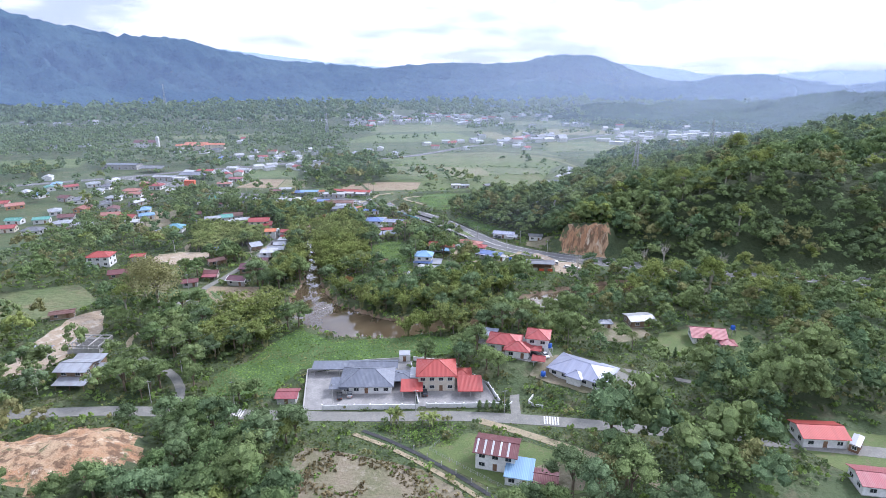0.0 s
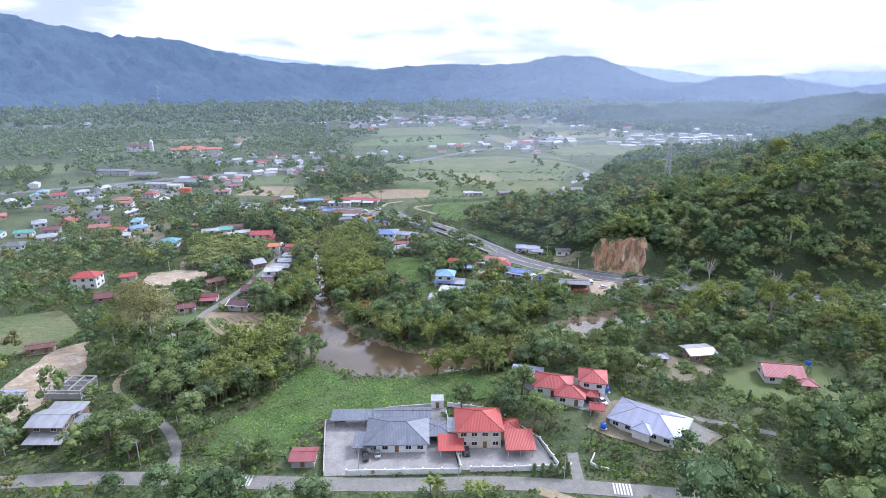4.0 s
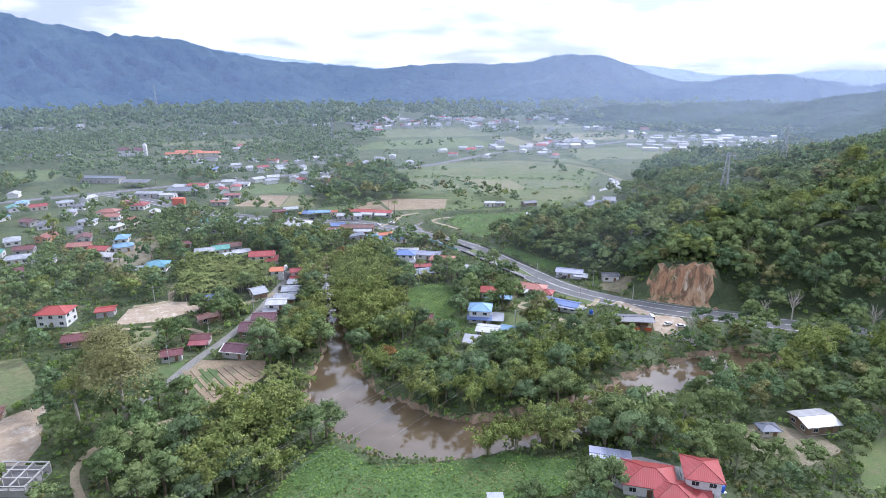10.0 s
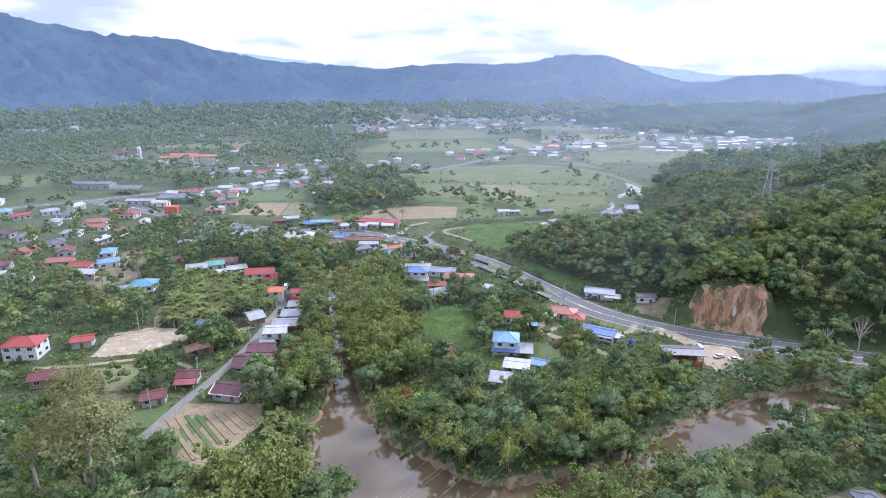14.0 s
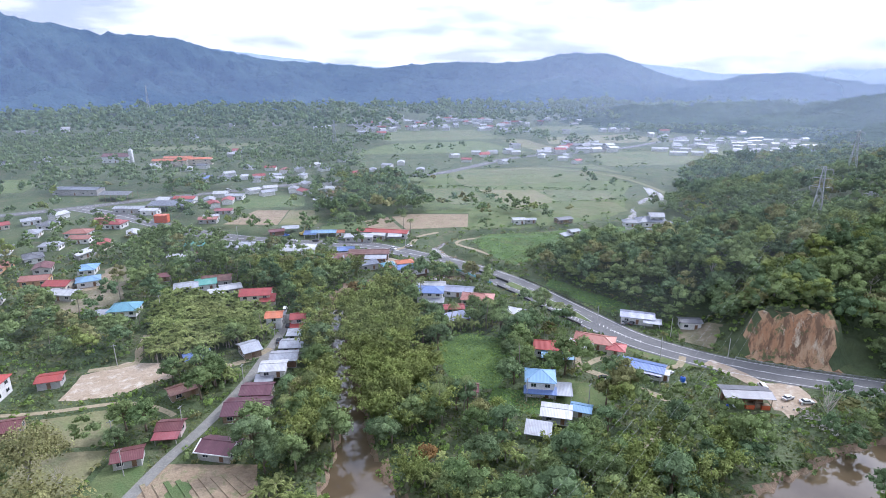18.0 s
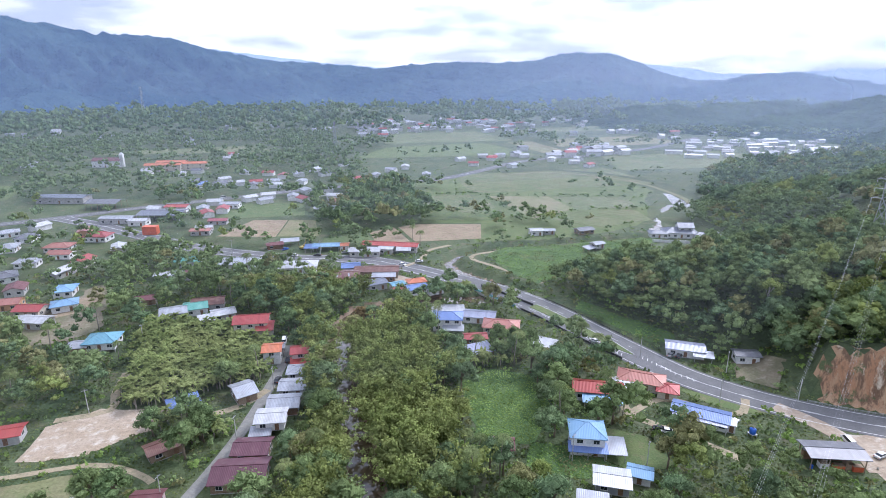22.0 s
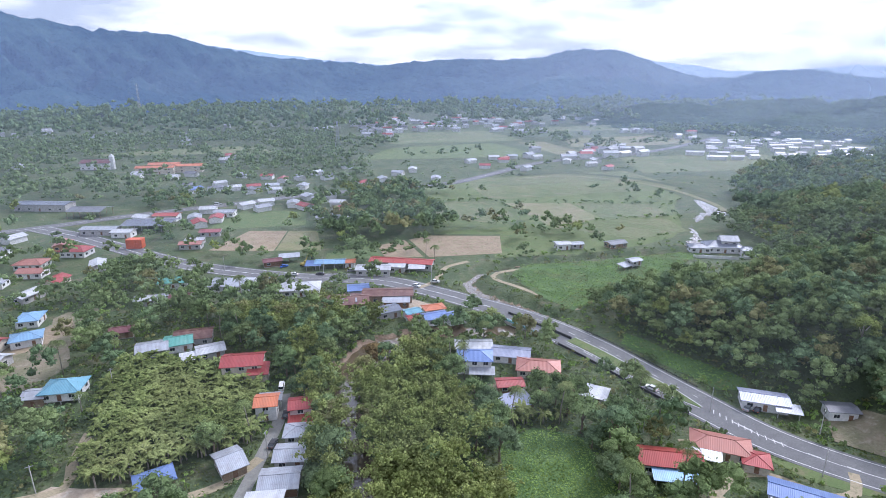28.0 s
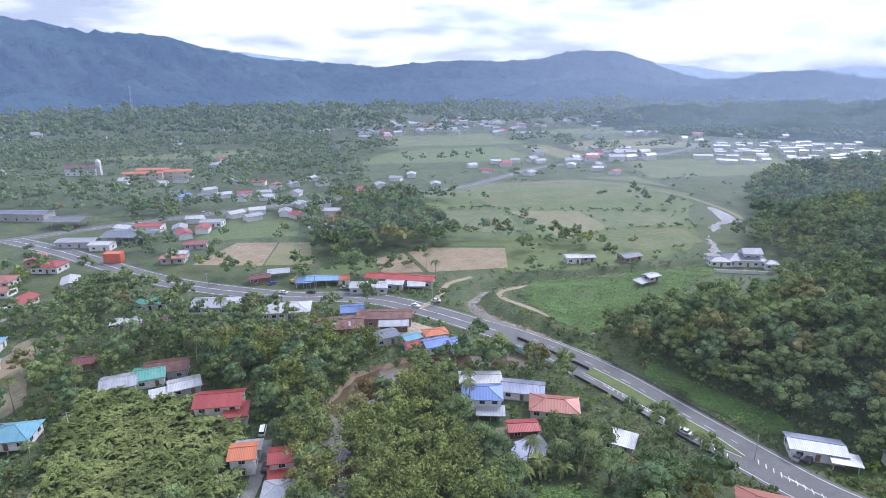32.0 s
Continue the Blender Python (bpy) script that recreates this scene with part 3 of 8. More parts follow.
BIG = [(-420, 560), (-260, 610), (-168, 638), (-130, 654), (-83, 669), (-40, 682), (20, 701), (80, 706), (139, 718), (190, 752), (248, 797), (305, 819), (370, 826), (483, 875), (620, 960)]
big, bline = road("far_road", BIG, 12.0, "asphalt", "wide asphalt trunk road crossing the valley")
stripe(big, bline, 0, 0.13, 0.3)
for pts, w, mat, lab in (
    ([(-36, 168), (-38.5, 176), (-39, 184), (-44, 196), (-52, 205), (-60, 214)], 3.2, "lane", "narrow concrete lane curving off the village road"),
    ([(69, 140), (72, 150), (76, 158), (82, 164)], 3.2, "lane", "short rutted lane up to the houses"),
    ([(57, 141), (67, 132.5), (78, 122), (89, 110), (99, 94), (112, 70)], 3.0, "track", "narrow lane past the paddock"),
    ([(100, 170), (112, 164), (124, 156), (138, 146)], 2.4, "lane", "narrow path between the gardens"),
    ([(-60, 255), (-51, 271), (-43, 288), (-35, 302), (-27, 319), (-21, 335), (-16, 352), (-11.5, 368), (-9.5, 384)], 3.6, "lane", "concrete lane lined with small houses"),
    ([(-16, 352), (-24, 344), (-33, 341)], 3.0, "track", "dirt drive"),
    ([(-100, 326), (-84, 324), (-62, 324), (-50, 318), (-44, 312)], 2.0, "track", "pale earth path between the plots"),
    ([(-65, 377), (-65, 362), (-64, 352), (-79, 350)], 2.8, "track", "dirt track beside the banana grove"),
    ([(-60, 214), (-66, 228), (-62, 240), (-46, 247), (-38, 250)], 2.2, "track", "earth path under the trees"),
    ([(53, 466), (62, 472), (68, 482), (74, 492), (88, 498)], 3.0, "track", "dirt track off the highway"),
    ([(112, 398), (118, 408), (115, 422), (109, 436), (100, 455), (93, 468), (97, 476), (117, 478), (150, 472)], 2.6, "track", "pale dirt track along the canal"),
    ([(101, 330), (96, 316), (94, 308), (99, 300), (107, 288), (112, 280)], 3.0, "track", "dirt drive curving past the blue-roofed house"),
    ([(94, 308), (103, 312), (112, 312), (121, 301), (129, 300), (135, 306)], 2.6, "track", "earth loop by the highway"),
    ([(100, 268), (92, 262), (86, 262)], 2.6, "track", "short dirt path"),
    ([(141, 300), (146, 288), (147, 276), (143, 266)], 6.0, "sand", "sandy access down to the workshop"),
    ([(-128, 597), (-109, 581)], 4.0, "lane", "side road"),
):
    road("lane", pts, w, mat, lab, 0.09, "lane")


def patch(name, pts, mat, label, z=0.06, clear=True):
    """A piece of ground with a cover of its own, draped over the land."""
    if clear:
        OPEN.append(pts)
    px, py = np.array([p[0] for p in pts], float), np.array([p[1] for p in pts], float)
    if float(np.ptp(height(px, py))) < 0.25:
        zz = z + float(height(px.mean(), py.mean()))
        s = Shape().slab([(x, y, zz) for x, y in pts], 0.3)
        me = s.mesh(name, mat)
    else:
        ax, ay = np.meshgrid(np.arange(px.min(), px.max(), 2.5), np.arange(py.min(), py.max(), 2.5))
        inner = [(x, y) for x, y in zip(ax.ravel(), ay.ravel()) if inside(x, y, pts)]
        n = len(pts)
        vs, _, fs, _, _, _ = delaunay_2d_cdt([Vector(p[:2]) for p in pts] + [Vector(p) for p in inner], [(k, (k + 1) % n) for k in range(n)], [], 1, 0.01)
        vx, vy = np.array([p.x for p in vs]), np.array([p.y for p in vs])
        vz = height(vx, vy) + z + 0.14
        me = mesh_of(name, np.stack([vx, vy, vz], 1).tolist(), [tuple(f) for f in fs], mat, True)
    return tagged(new(name, me), label, "field" if "field" in name else "ground", kind="structure")


def inside(x, y, poly):
    hit = False
    for i in range(len(poly)):
        (ax, ay), (bx, by) = poly[i][:2], poly[i - 1][:2]
        if (ay > y) != (by > y) and x < (bx - ax) * (y - ay) / (by - ay) + ax:
            hit = not hit
    return hit


def ragged(pts, step=5.0, amount=0.9):
    """An outline with natural, slightly wavering edges."""
    out = []
    for i, a in enumerate(pts):
        b = pts[(i + 1) % len(pts)]
        n = max(1, int(math.hypot(b[0] - a[0], b[1] - a[1]) / step))
        for j in range(n):
            x, y = a[0] + (b[0] - a[0]) * j / n, a[1] + (b[1] - a[1]) * j / n
            out.append((x + amount * float(wavy(np.float64(x), np.float64(y), 11)), y + amount * float(wavy(np.float64(y), np.float64(x), 9))))
    return out


patch("yard", [(2.5, 160.5), (39, 153), (42, 180), (44, 185), (4.5, 185)], "concrete", "stained pale concrete yard round the grey bungalow")
patch("yard", [(39.8, 153.5), (66, 147.5), (65, 162), (58, 176), (42, 178)], "concrete", "concrete yard of the red-roofed house", 0.055)
patch("yard", [(69.5, 184), (77, 171), (85, 164.5), (94, 168), (96, 180), (84, 190), (73, 192)], "concrete", "pale concrete terrace round the red-roofed villa")
patch("yard", ragged([(82, 160), (96, 146), (108, 143), (122, 148), (116, 158), (106, 171), (92, 170)]), "dry", "bare trampled yard round the lilac-roofed house", 0.05)
patch("yard", [(104, 150), (113, 146.5), (121, 150), (116, 158), (108, 162)], "lane", "concrete drive beside the lilac-roofed house", 0.075)
patch("lawn", ragged([(138, 170), (150, 160), (168, 154), (186, 160), (188, 176), (170, 186), (150, 184)]), "lawn", "mown green lawn round the red bungalow")
patch("yard", ragged([(118, 186), (132, 180), (146, 183), (146, 191), (136, 201), (122, 200)]), "dry", "dry grass yard beside the small hut")
patch("lawn", ragged([(34, 131), (50, 112), (62, 102), (82, 104), (84, 112), (68, 126), (52, 136)]), "lawn", "fenced grass paddock round the white house")
patch("yard", [(64, 107), (74, 104), (79, 110), (72, 117), (66, 116)], "dry", "bare earth by the rusty shed", 0.075)
patch("field", ragged([(2, 141), (18, 133), (34, 122), (42, 112), (44, 100), (2, 100), (-6, 122)]), "dry", "fallow field of dry weeds and bare earth")
patch("meadow", ragged([(-28, 192), (-31, 178), (-8, 172), (2, 188), (40, 188), (64, 186), (68, 197), (52, 206), (34, 206), (14, 210), (2, 224), (-8, 214), (-16, 200)]), "lush", "bright green meadow of tall weeds above the river")
patch("lawn", ragged([(140, 116), (160, 112), (176, 104), (178, 88), (150, 92)]), "lawn", "grass round the red-roofed hut")
# the vegetable field by the lane, with its beds
patch("field", ragged([(-50, 277), (-44, 288), (-18, 281), (-17, 270), (-27, 256), (-36, 250)], 5, 0.4), "plough", "ploughed brown vegetable field with raised beds")
patch("field", ragged([(-44, 270), (-37, 279), (-33, 277), (-41, 259)], 5, 0.3), "crop", "strip of young green crop", 0.12)
patch("yard", ragged([(-82, 330), (-80, 347), (-67, 354), (-60, 351), (-46, 348), (-49, 338), (-65, 329)]), "sand", "cleared ground of pale and orange sandy earth")
patch("field", ragged([(-78, 304), (-84, 320), (-64, 321), (-58, 300)], 5, 0.5), "stubble", "fenced plot of dry stubble")
patch("field", ragged([(-62, 277), (-57, 293), (-46, 289), (-49, 276)], 5, 0.4), "crop", "green vegetable beds in strips beside the lane", 0.08)
patch("field", ragged([(-82, 284), (-80, 302), (-59, 298), (-63, 280)], 5, 0.5), "stubble", "dry plot with faint furrows", 0.07)
patch("field", ragged([(-150, 262), (-152, 300), (-108, 306), (-92, 280), (-100, 262)], 5, 0.5), "paddy", "pale green fenced pasture")
patch("yard", ragged([(-110, 208), (-97, 262), (-86, 268), (-80, 244), (-80, 230), (-92, 208)]), "sand", "pale dusty earth road beside the building site")
patch("field", ragged([(44, 309), (58, 301), (72, 316), (74, 338), (62, 346), (48, 341)]), "lush", "square field of low bright green crop")
patch("meadow", ragged([(52, 292), (66, 284), (78, 286), (70, 298), (58, 302)]), "lush", "small sloping green meadow")
patch("lawn", ragged([(78, 284), (92, 282), (92, 296), (82, 304), (72, 296)]), "lawn", "grass yard of the blue-roofed house")
patch("lawn", ragged([(122, 306), (131, 298), (137, 297), (125, 311), (117, 319)], 5, 0.3), "lawn", "grass verge along the highway")
patch("yard", ragged([(141, 262), (158, 268), (160, 280), (148, 282), (144, 276)]), "sand", "sandy workshop yard with rubble")
patch("yard", ragged([(142, 318), (150, 308), (162, 318), (162, 326), (148, 327)]), "dry", "bare ground in front of the small white house")
patch("meadow", ragged([(116, 388), (123, 366), (129, 350), (138, 346), (141, 352), (131, 371), (121, 394)]), "lush", "rough green verge at the foot of the hill")
patch("meadow", ragged([(112, 422), (128, 428), (160, 446), (196, 462), (222, 476), (214, 488), (160, 480), (118, 484), (104, 474), (104, 448)], 5, 1.5), "lush", "green scrubby meadow inside the canal's bend")
patch("yard", [(168, 458), (180, 460), (182, 468), (172, 470)], "dry", "dusty yard of the canal hut", 0.1)
patch("yard", ragged([(56, 372), (50, 366), (54, 361), (66, 366), (66, 374)]), "dry", "bare yard between the riverside houses")
patch("yard", ragged([(28, 441), (34, 453), (48, 452), (56, 443), (46, 440)]), "sand", "sandy forecourt beside the rusty shed")
patch("meadow", ragged([(104, 500), (150, 494), (200, 499), (226, 510), (248, 530), (262, 555), (280, 585), (306, 612), (312, 660), (280, 698), (210, 742), (150, 714), (90, 700), (84, 640), (92, 600), (82, 556), (124, 544)], 8, 2.0), "lawn", "open pale green grassland of the valley floor", -0.11, False)
patch("field", [(-53, 556), (-32, 594), (-8, 588), (-16, 545)], "plough", "brown ploughed field")
patch("field", [(-15, 545), (-7, 588), (11, 583), (11, 540)], "stubble", "pale stubble field")
patch("field", [(12, 520), (14, 533), (42, 541), (44, 516)], "crop", "striped green vegetable beds")
patch("field", [(45, 515), (44, 540), (62, 548), (66, 512)], "plough", "brown field divided by an earth path")
patch("field", [(69, 511), (65, 548), (80, 553), (122, 541), (111, 507)], "plough", "brown ploughed field with low rows")
patch("field", [(92, 644), (152, 637), (150, 587), (128, 571), (98, 600)], "paddy", "pale green paddy field")
patch("field", [(158, 628), (206, 614), (206, 566), (164, 546), (160, 590)], "stubble", "olive stubble paddy")
patch("field", [(209, 613), (268, 594), (256, 557), (209, 566)], "paddy", "green paddy with straw rows")
patch("field", [(170, 545), (210, 562), (250, 552), (244, 520), (200, 512)], "paddy", "grassy paddy near the canal")
patch("field", [(-62, 600), (-30, 602), (4, 600), (6, 640), (-40, 652)], "crop", "bright green field beside the trunk road")
for k, (x0, x1, y0, y1) in enumerate(((150, 330, 640, 735), (340, 560, 700, 820), (70, 300, 850, 985), (310, 350, 860, 985), (130, 330, 1000, 1150), (-240, -20, 965, 1045), (-420, -235, 715, 790), (360, 560, 900, 1010), (360, 620, 1080, 1180))):
    e = 14 * (k % 3)
    patch("field", ragged([(x0, y0 + e), (x1, y0), (x1 - e, y1), (x0 + 2 * e, y1 - e / 2)], 30, 4), ("paddy", "paddy", "lawn", "stubble")[k % 4], "broad flat field in the far valley")

patch("yard", ragged([(-118, 432), (-108, 452), (-102, 476), (-90, 478), (-84, 458), (-90, 440), (-84, 424), (-92, 408), (-108, 410)], 5, 1.6), "dry", "bare brown earth beside a small stream")
patch("field", ragged([(-112, 436), (-104, 456), (-98, 470), (-93, 458), (-100, 440)], 5, 1.0), "plough", "churned brown soil on the bare ground", 0.10)
# the drain's shaded depth is painted as a flat dark ribbon
v, f = ribbon(smooth_line([(20, 144.6), (28.9, 135.8), (38.7, 123.8), (47.6, 110.9), (54, 100)], 3.0), 0.16, 1.3)
tagged(new("drain", mesh_of("drain", v, f, "dark")), "flat dark strip for the narrow drain between the fallow field and the paddock", "drain", kind="structure")
v, f = ribbon(smooth_line([(17, 143.6), (26.6, 134.4), (36.2, 122.6), (45.0, 110.0), (51, 99)], 3.0), 0.18, 1.5)
tagged(new("drain_bank", mesh_of("drain_bank", v, f, "track")), "pale earth bank beside the drain", "bank", kind="structure")
ROADS.append([(20, 144.6, 1.2), (28.9, 135.8, 1.2), (38.7, 123.8, 1.2), (47.6, 110.9, 1.2)])
for k in range(7):
    u = k / 6
    ob = new("drain_post", Shape().box(-0.09, 0.09, -0.09, 0.09, 0, 1.5).box(-0.14, 0.14, -0.14, 0.14, 1.5, 1.58).mesh("drain_post", "pole"))
    ob.matrix_basis = pose(30.5 + 18.5 * u, 136.0 - 26.5 * u, 0)
    tagged(ob, "pale concrete post beside the drain", "post", "drain posts")
# the canal's broad pale pool, its two shallow arms, and the bank that sweeps round it
patch("pond", [(308, 600), (311.5, 594), (304, 557), (298, 550.5), (288, 555), (291, 564)], "water", "broad pale pool at the head of the canal", 0.09)
for arm in ([(293, 558, 3.0), (277, 551, 3.0), (262, 532, 2.2), (248, 519, 3.4), (244, 511, 1.6), (232, 498, 3.6), (220, 485, 1.4)], [(299, 552, 1.6), (282, 541, 1.6), (265, 520, 2.4)], [(250, 501, 2.0), (240, 493, 2.6)]):
    line = smooth_line(arm, 2.0)
    line = [(p[0], p[1], p[2] * (1 + 0.45 * math.sin(i * 1.7) + 0.25 * math.sin(i * 0.6))) for i, p in enumerate(line)]
    v, f = ribbon(line, 0.14)
    tagged(new("canal_arm", mesh_of("canal_arm", v, f, "water")), "shallow arm of the canal between mud and grass", "water", kind="structure")
    ROADS.append([(p[0], p[1], 3.0) for p in arm])
for off, w, mat, lab in ((0.0, 9.0, "floor", "long dark grassy embankment curving along the canal"), (-16.0, 5.0, "stubble", "pale grassy berm inside the embankment")):
    v, f = ribbon(smooth_line(side_line([(318, 552), (327, 572), (332, 612), (329, 650), (312, 694), (278, 728), (245, 741), (210, 738)], off), 6.0), 0.30, w)
    tagged(new("embankment", mesh_of("embankment", v, f, mat)), lab, "embankment", kind="structure")

# raised beds and furrow ridges of the near vegetable field
beds = thing("vegetable_beds", "long raised beds of brown soil in the field", "bed")
for k in range(9):
    a, b = np.array((-46.5 + k * 2.9, 280.0 - k * 0.2)), np.array((-35.0 + k * 2.1, 256.0 + k * 1.9))
    d = (b - a) / np.linalg.norm(b - a)
    n = np.array((-d[1], d[0])) * 0.62
    part("soil_bed", Shape().slab([(*(a - n), 0.30), (*(b - n), 0.30), (*(b + n), 0.30), (*(a + n), 0.30)], 0.3), "plough" if k not in (2, 3) else "crop", beds)

# ---------------------------------------------------------------- distant mountains
EYE0 = (5.0, 0.0)


def range_line(rows, zc=106.0):
    return [(EYE0[0] + r * math.sin(radians(b)), EYE0[1] + r * math.cos(radians(b)), zc + r * math.tan(radians(e)), w) for b, r, e, w in rows]


MAIN = range_line([(-50, 2300, 6.5, 950), (-34, 2400, 5.6, 950), (-24, 2450, 4.7, 950), (-20.4, 2481, 3.95, 950), (-18.5, 2503, 3.43, 950), (-16.4, 2526, 3.2, 950), (-14, 2552, 2.7, 950), (-11.7, 2579, 2.64, 950), (-9.4, 2608, 2.52, 950), (-6.5, 2669, 1.76, 950), (-3.8, 2724, 1.25, 950), (-1.5, 2772, 0.76, 950), (1.6, 2789, 0.58, 850), (4.35, 2771, 0.44, 850), (8.4, 2737, 0.1, 850), (10.95, 2697, 0.45, 850), (14.5, 2641, 0.6, 850), (18.6, 2588, 0.6, 850), (21.7, 2561, 0.72, 850), (23.9, 2542, 1.22, 850), (25.1, 2531, 1.42, 850), (27.5, 2510, 1.36, 850), (29, 2500, 1.05, 850), (30.5, 2500, 0.45, 850), (32.4, 2500, -0.34, 850), (34.8, 2496, -0.92, 850), (37.2, 2455, -0.88, 850), (39.4, 2416, -0.32, 850), (42.6, 2360, -0.3, 850), (44.9, 2314, -0.7, 850), (47.5, 2260, -1.15, 850), (50, 2250, -0.8, 850), (58, 2200, 0.4, 850), (70, 2200, 1, 850)])
BACK = range_line([(-14, 4200, 1.6, 700), (-6, 4200, 1.72, 700), (-2.5, 4200, 1.35, 700), (3, 4200, 0.65, 700), (8, 4200, 0.2, 700), (26, 4200, 0.4, 700), (31, 4200, 0.52, 700), (35, 4200, 0.12, 700), (38, 4200, -0.35, 700), (43, 4200, -0.3, 700), (46.5, 4200, 0.1, 700), (49, 4200, 0.05, 700), (54, 4200, 0.3, 700)])
LOW = range_line([(20.5, 1480, -4.6, 200), (23.15, 1450, -4.1, 220), (26, 1450, -3.4, 260), (29.4, 1450, -2.88, 300), (32.6, 1450, -3, 320), (35.7, 1450, -2.6, 330), (39, 1450, -2.4, 340), (41.8, 1450, -2.5, 340), (44.7, 1430, -1.95, 340), (47.7, 1400, -1.5, 340), (60, 1300, -0.8, 340)])


def mountain(x, y, line, amp):
    d, h, w = strip_dist(x, y, line)
    u = np.clip(1 - d / w, 0, 1)
    w0 = 0.50 * wavy(x, y, 520) + 0.36 * wavy(y, x, 230) + 0.26 * wavy(x, y, 97) + 0.14 * wavy(y, x, 47)
    spur = 1 - 0.95 * amp * np.clip(0.5 - w0, 0, 1.2) * np.clip(d / 330, 0, 1)
    return h * (u * u * (3 - 2 * u) * 0.55 + u * 0.45) * spur + 6.0 * u * wavy(x, y, 83) + 5.0 * u * wavy(y, x, 37) + 3.0 * u * wavy(x + y, x - y, 21)


def range_mesh(name, line, amp, nu, nv, near, far, mat, label):
    """A sheet of hillside that follows the ridge line, from its near foot to behind the crest."""
    b0, b1 = (math.atan2(p[0] - EYE0[0], p[1] - EYE0[1]) for p in (line[0], line[-1]))
    bb, rr = np.meshgrid(np.linspace(b0, b1, nu), near + (far - near) * np.linspace(0, 1, nv))
    x, y = EYE0[0] + rr * np.sin(bb), EYE0[1] + rr * np.cos(bb)
    z = mountain(x, y, line, amp) - 3
    i = np.arange(nu * nv).reshape(nv, nu)
    q = np.stack([i[:-1, :-1], i[:-1, 1:], i[1:, 1:], i[1:, :-1]], -1).reshape(-1, 4)
    return tagged(new(name, mesh_of(name, np.stack([x, y, z], -1).reshape(-1, 3).tolist(), q.tolist(), mat, True)), label, "mountain", kind="structure")


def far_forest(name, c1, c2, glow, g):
    """Distant wooded backdrop; emission paints in the haze of kilometres of bright air."""
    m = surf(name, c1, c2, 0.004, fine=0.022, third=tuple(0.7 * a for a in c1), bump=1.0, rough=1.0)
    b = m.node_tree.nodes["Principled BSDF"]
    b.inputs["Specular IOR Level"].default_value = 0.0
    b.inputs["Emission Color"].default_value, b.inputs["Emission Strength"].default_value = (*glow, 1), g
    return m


M["mount"] = far_forest("haze_glow_mountain", (0.016, 0.034, 0.036), (0.042, 0.070, 0.064), (0.26, 0.45, 0.95), 0.150)
M["mount_back"] = far_forest("haze_glow_far_ridge", (0.05, 0.07, 0.08), (0.07, 0.09, 0.10), (0.55, 0.70, 0.95), 0.55)
M["mount_low"] = far_forest("haze_glow_low_hill", (0.022, 0.046, 0.030), (0.060, 0.092, 0.055), (0.42, 0.55, 0.75), 0.004)
range_mesh("mountain_range", MAIN, 0.70, 460, 90, 1650, 3100, "mount", "forested mountain range closing the valley, blue with painted-in haze")
range_mesh("far_ridge", BACK, 0.2, 160, 16, 3700, 4500, "mount_back", "distant mountain ridge behind the range, paled by painted-in haze")
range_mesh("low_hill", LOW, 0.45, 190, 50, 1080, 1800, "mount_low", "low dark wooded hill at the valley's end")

# thin upright sheets stand in for valley haze; denser sunward to imitate glow
def haze_sheet(name, tint, thin, thick, z0, z1, sunward):
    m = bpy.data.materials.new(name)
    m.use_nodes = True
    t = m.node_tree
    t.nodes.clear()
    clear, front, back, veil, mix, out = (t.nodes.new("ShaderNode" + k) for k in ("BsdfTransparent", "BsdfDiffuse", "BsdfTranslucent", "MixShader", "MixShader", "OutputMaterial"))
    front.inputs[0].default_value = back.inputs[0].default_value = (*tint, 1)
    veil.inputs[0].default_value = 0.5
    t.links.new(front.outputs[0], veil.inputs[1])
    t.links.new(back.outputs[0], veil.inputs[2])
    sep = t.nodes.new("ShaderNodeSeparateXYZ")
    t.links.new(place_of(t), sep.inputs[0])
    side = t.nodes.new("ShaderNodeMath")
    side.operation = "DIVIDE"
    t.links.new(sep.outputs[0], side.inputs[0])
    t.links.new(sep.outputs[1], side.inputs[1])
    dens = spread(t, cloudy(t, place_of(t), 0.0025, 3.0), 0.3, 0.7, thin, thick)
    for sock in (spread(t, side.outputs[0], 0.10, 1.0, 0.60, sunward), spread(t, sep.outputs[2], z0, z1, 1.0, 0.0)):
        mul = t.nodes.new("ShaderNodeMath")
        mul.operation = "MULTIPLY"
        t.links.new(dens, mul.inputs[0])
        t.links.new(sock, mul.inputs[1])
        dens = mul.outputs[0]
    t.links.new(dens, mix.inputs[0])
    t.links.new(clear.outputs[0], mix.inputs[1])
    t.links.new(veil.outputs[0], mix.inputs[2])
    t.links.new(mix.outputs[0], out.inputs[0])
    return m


HAZE_NEAR = haze_sheet("near_haze_sheet", (0.72, 0.79, 0.90), 0.024, 0.034, 40.0, 150.0, 1.7)
HAZE_MID = haze_sheet("valley_haze_sheet", (0.62, 0.73, 0.94), 0.040, 0.085, 60.0, 190.0, 2.8)
HAZE_FAR = haze_sheet("mountain_haze_sheet", (0.70, 0.78, 0.92), 0.06, 0.11, 90.0, 480.0, 3.4)
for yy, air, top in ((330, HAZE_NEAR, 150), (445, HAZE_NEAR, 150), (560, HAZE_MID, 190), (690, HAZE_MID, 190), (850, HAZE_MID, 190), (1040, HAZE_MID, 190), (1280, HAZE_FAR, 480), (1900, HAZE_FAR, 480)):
    tagged(new("haze", mesh_of("haze", [(-0.75 * yy - 200, yy, -6), (1.6 * yy + 300, yy, -6), (1.6 * yy + 300, yy, top), (-0.75 * yy - 200, yy, top)], [(0, 1, 2, 3)], air)), "thin translucent sheet standing in for haze over the valley", "haze", kind="structure")

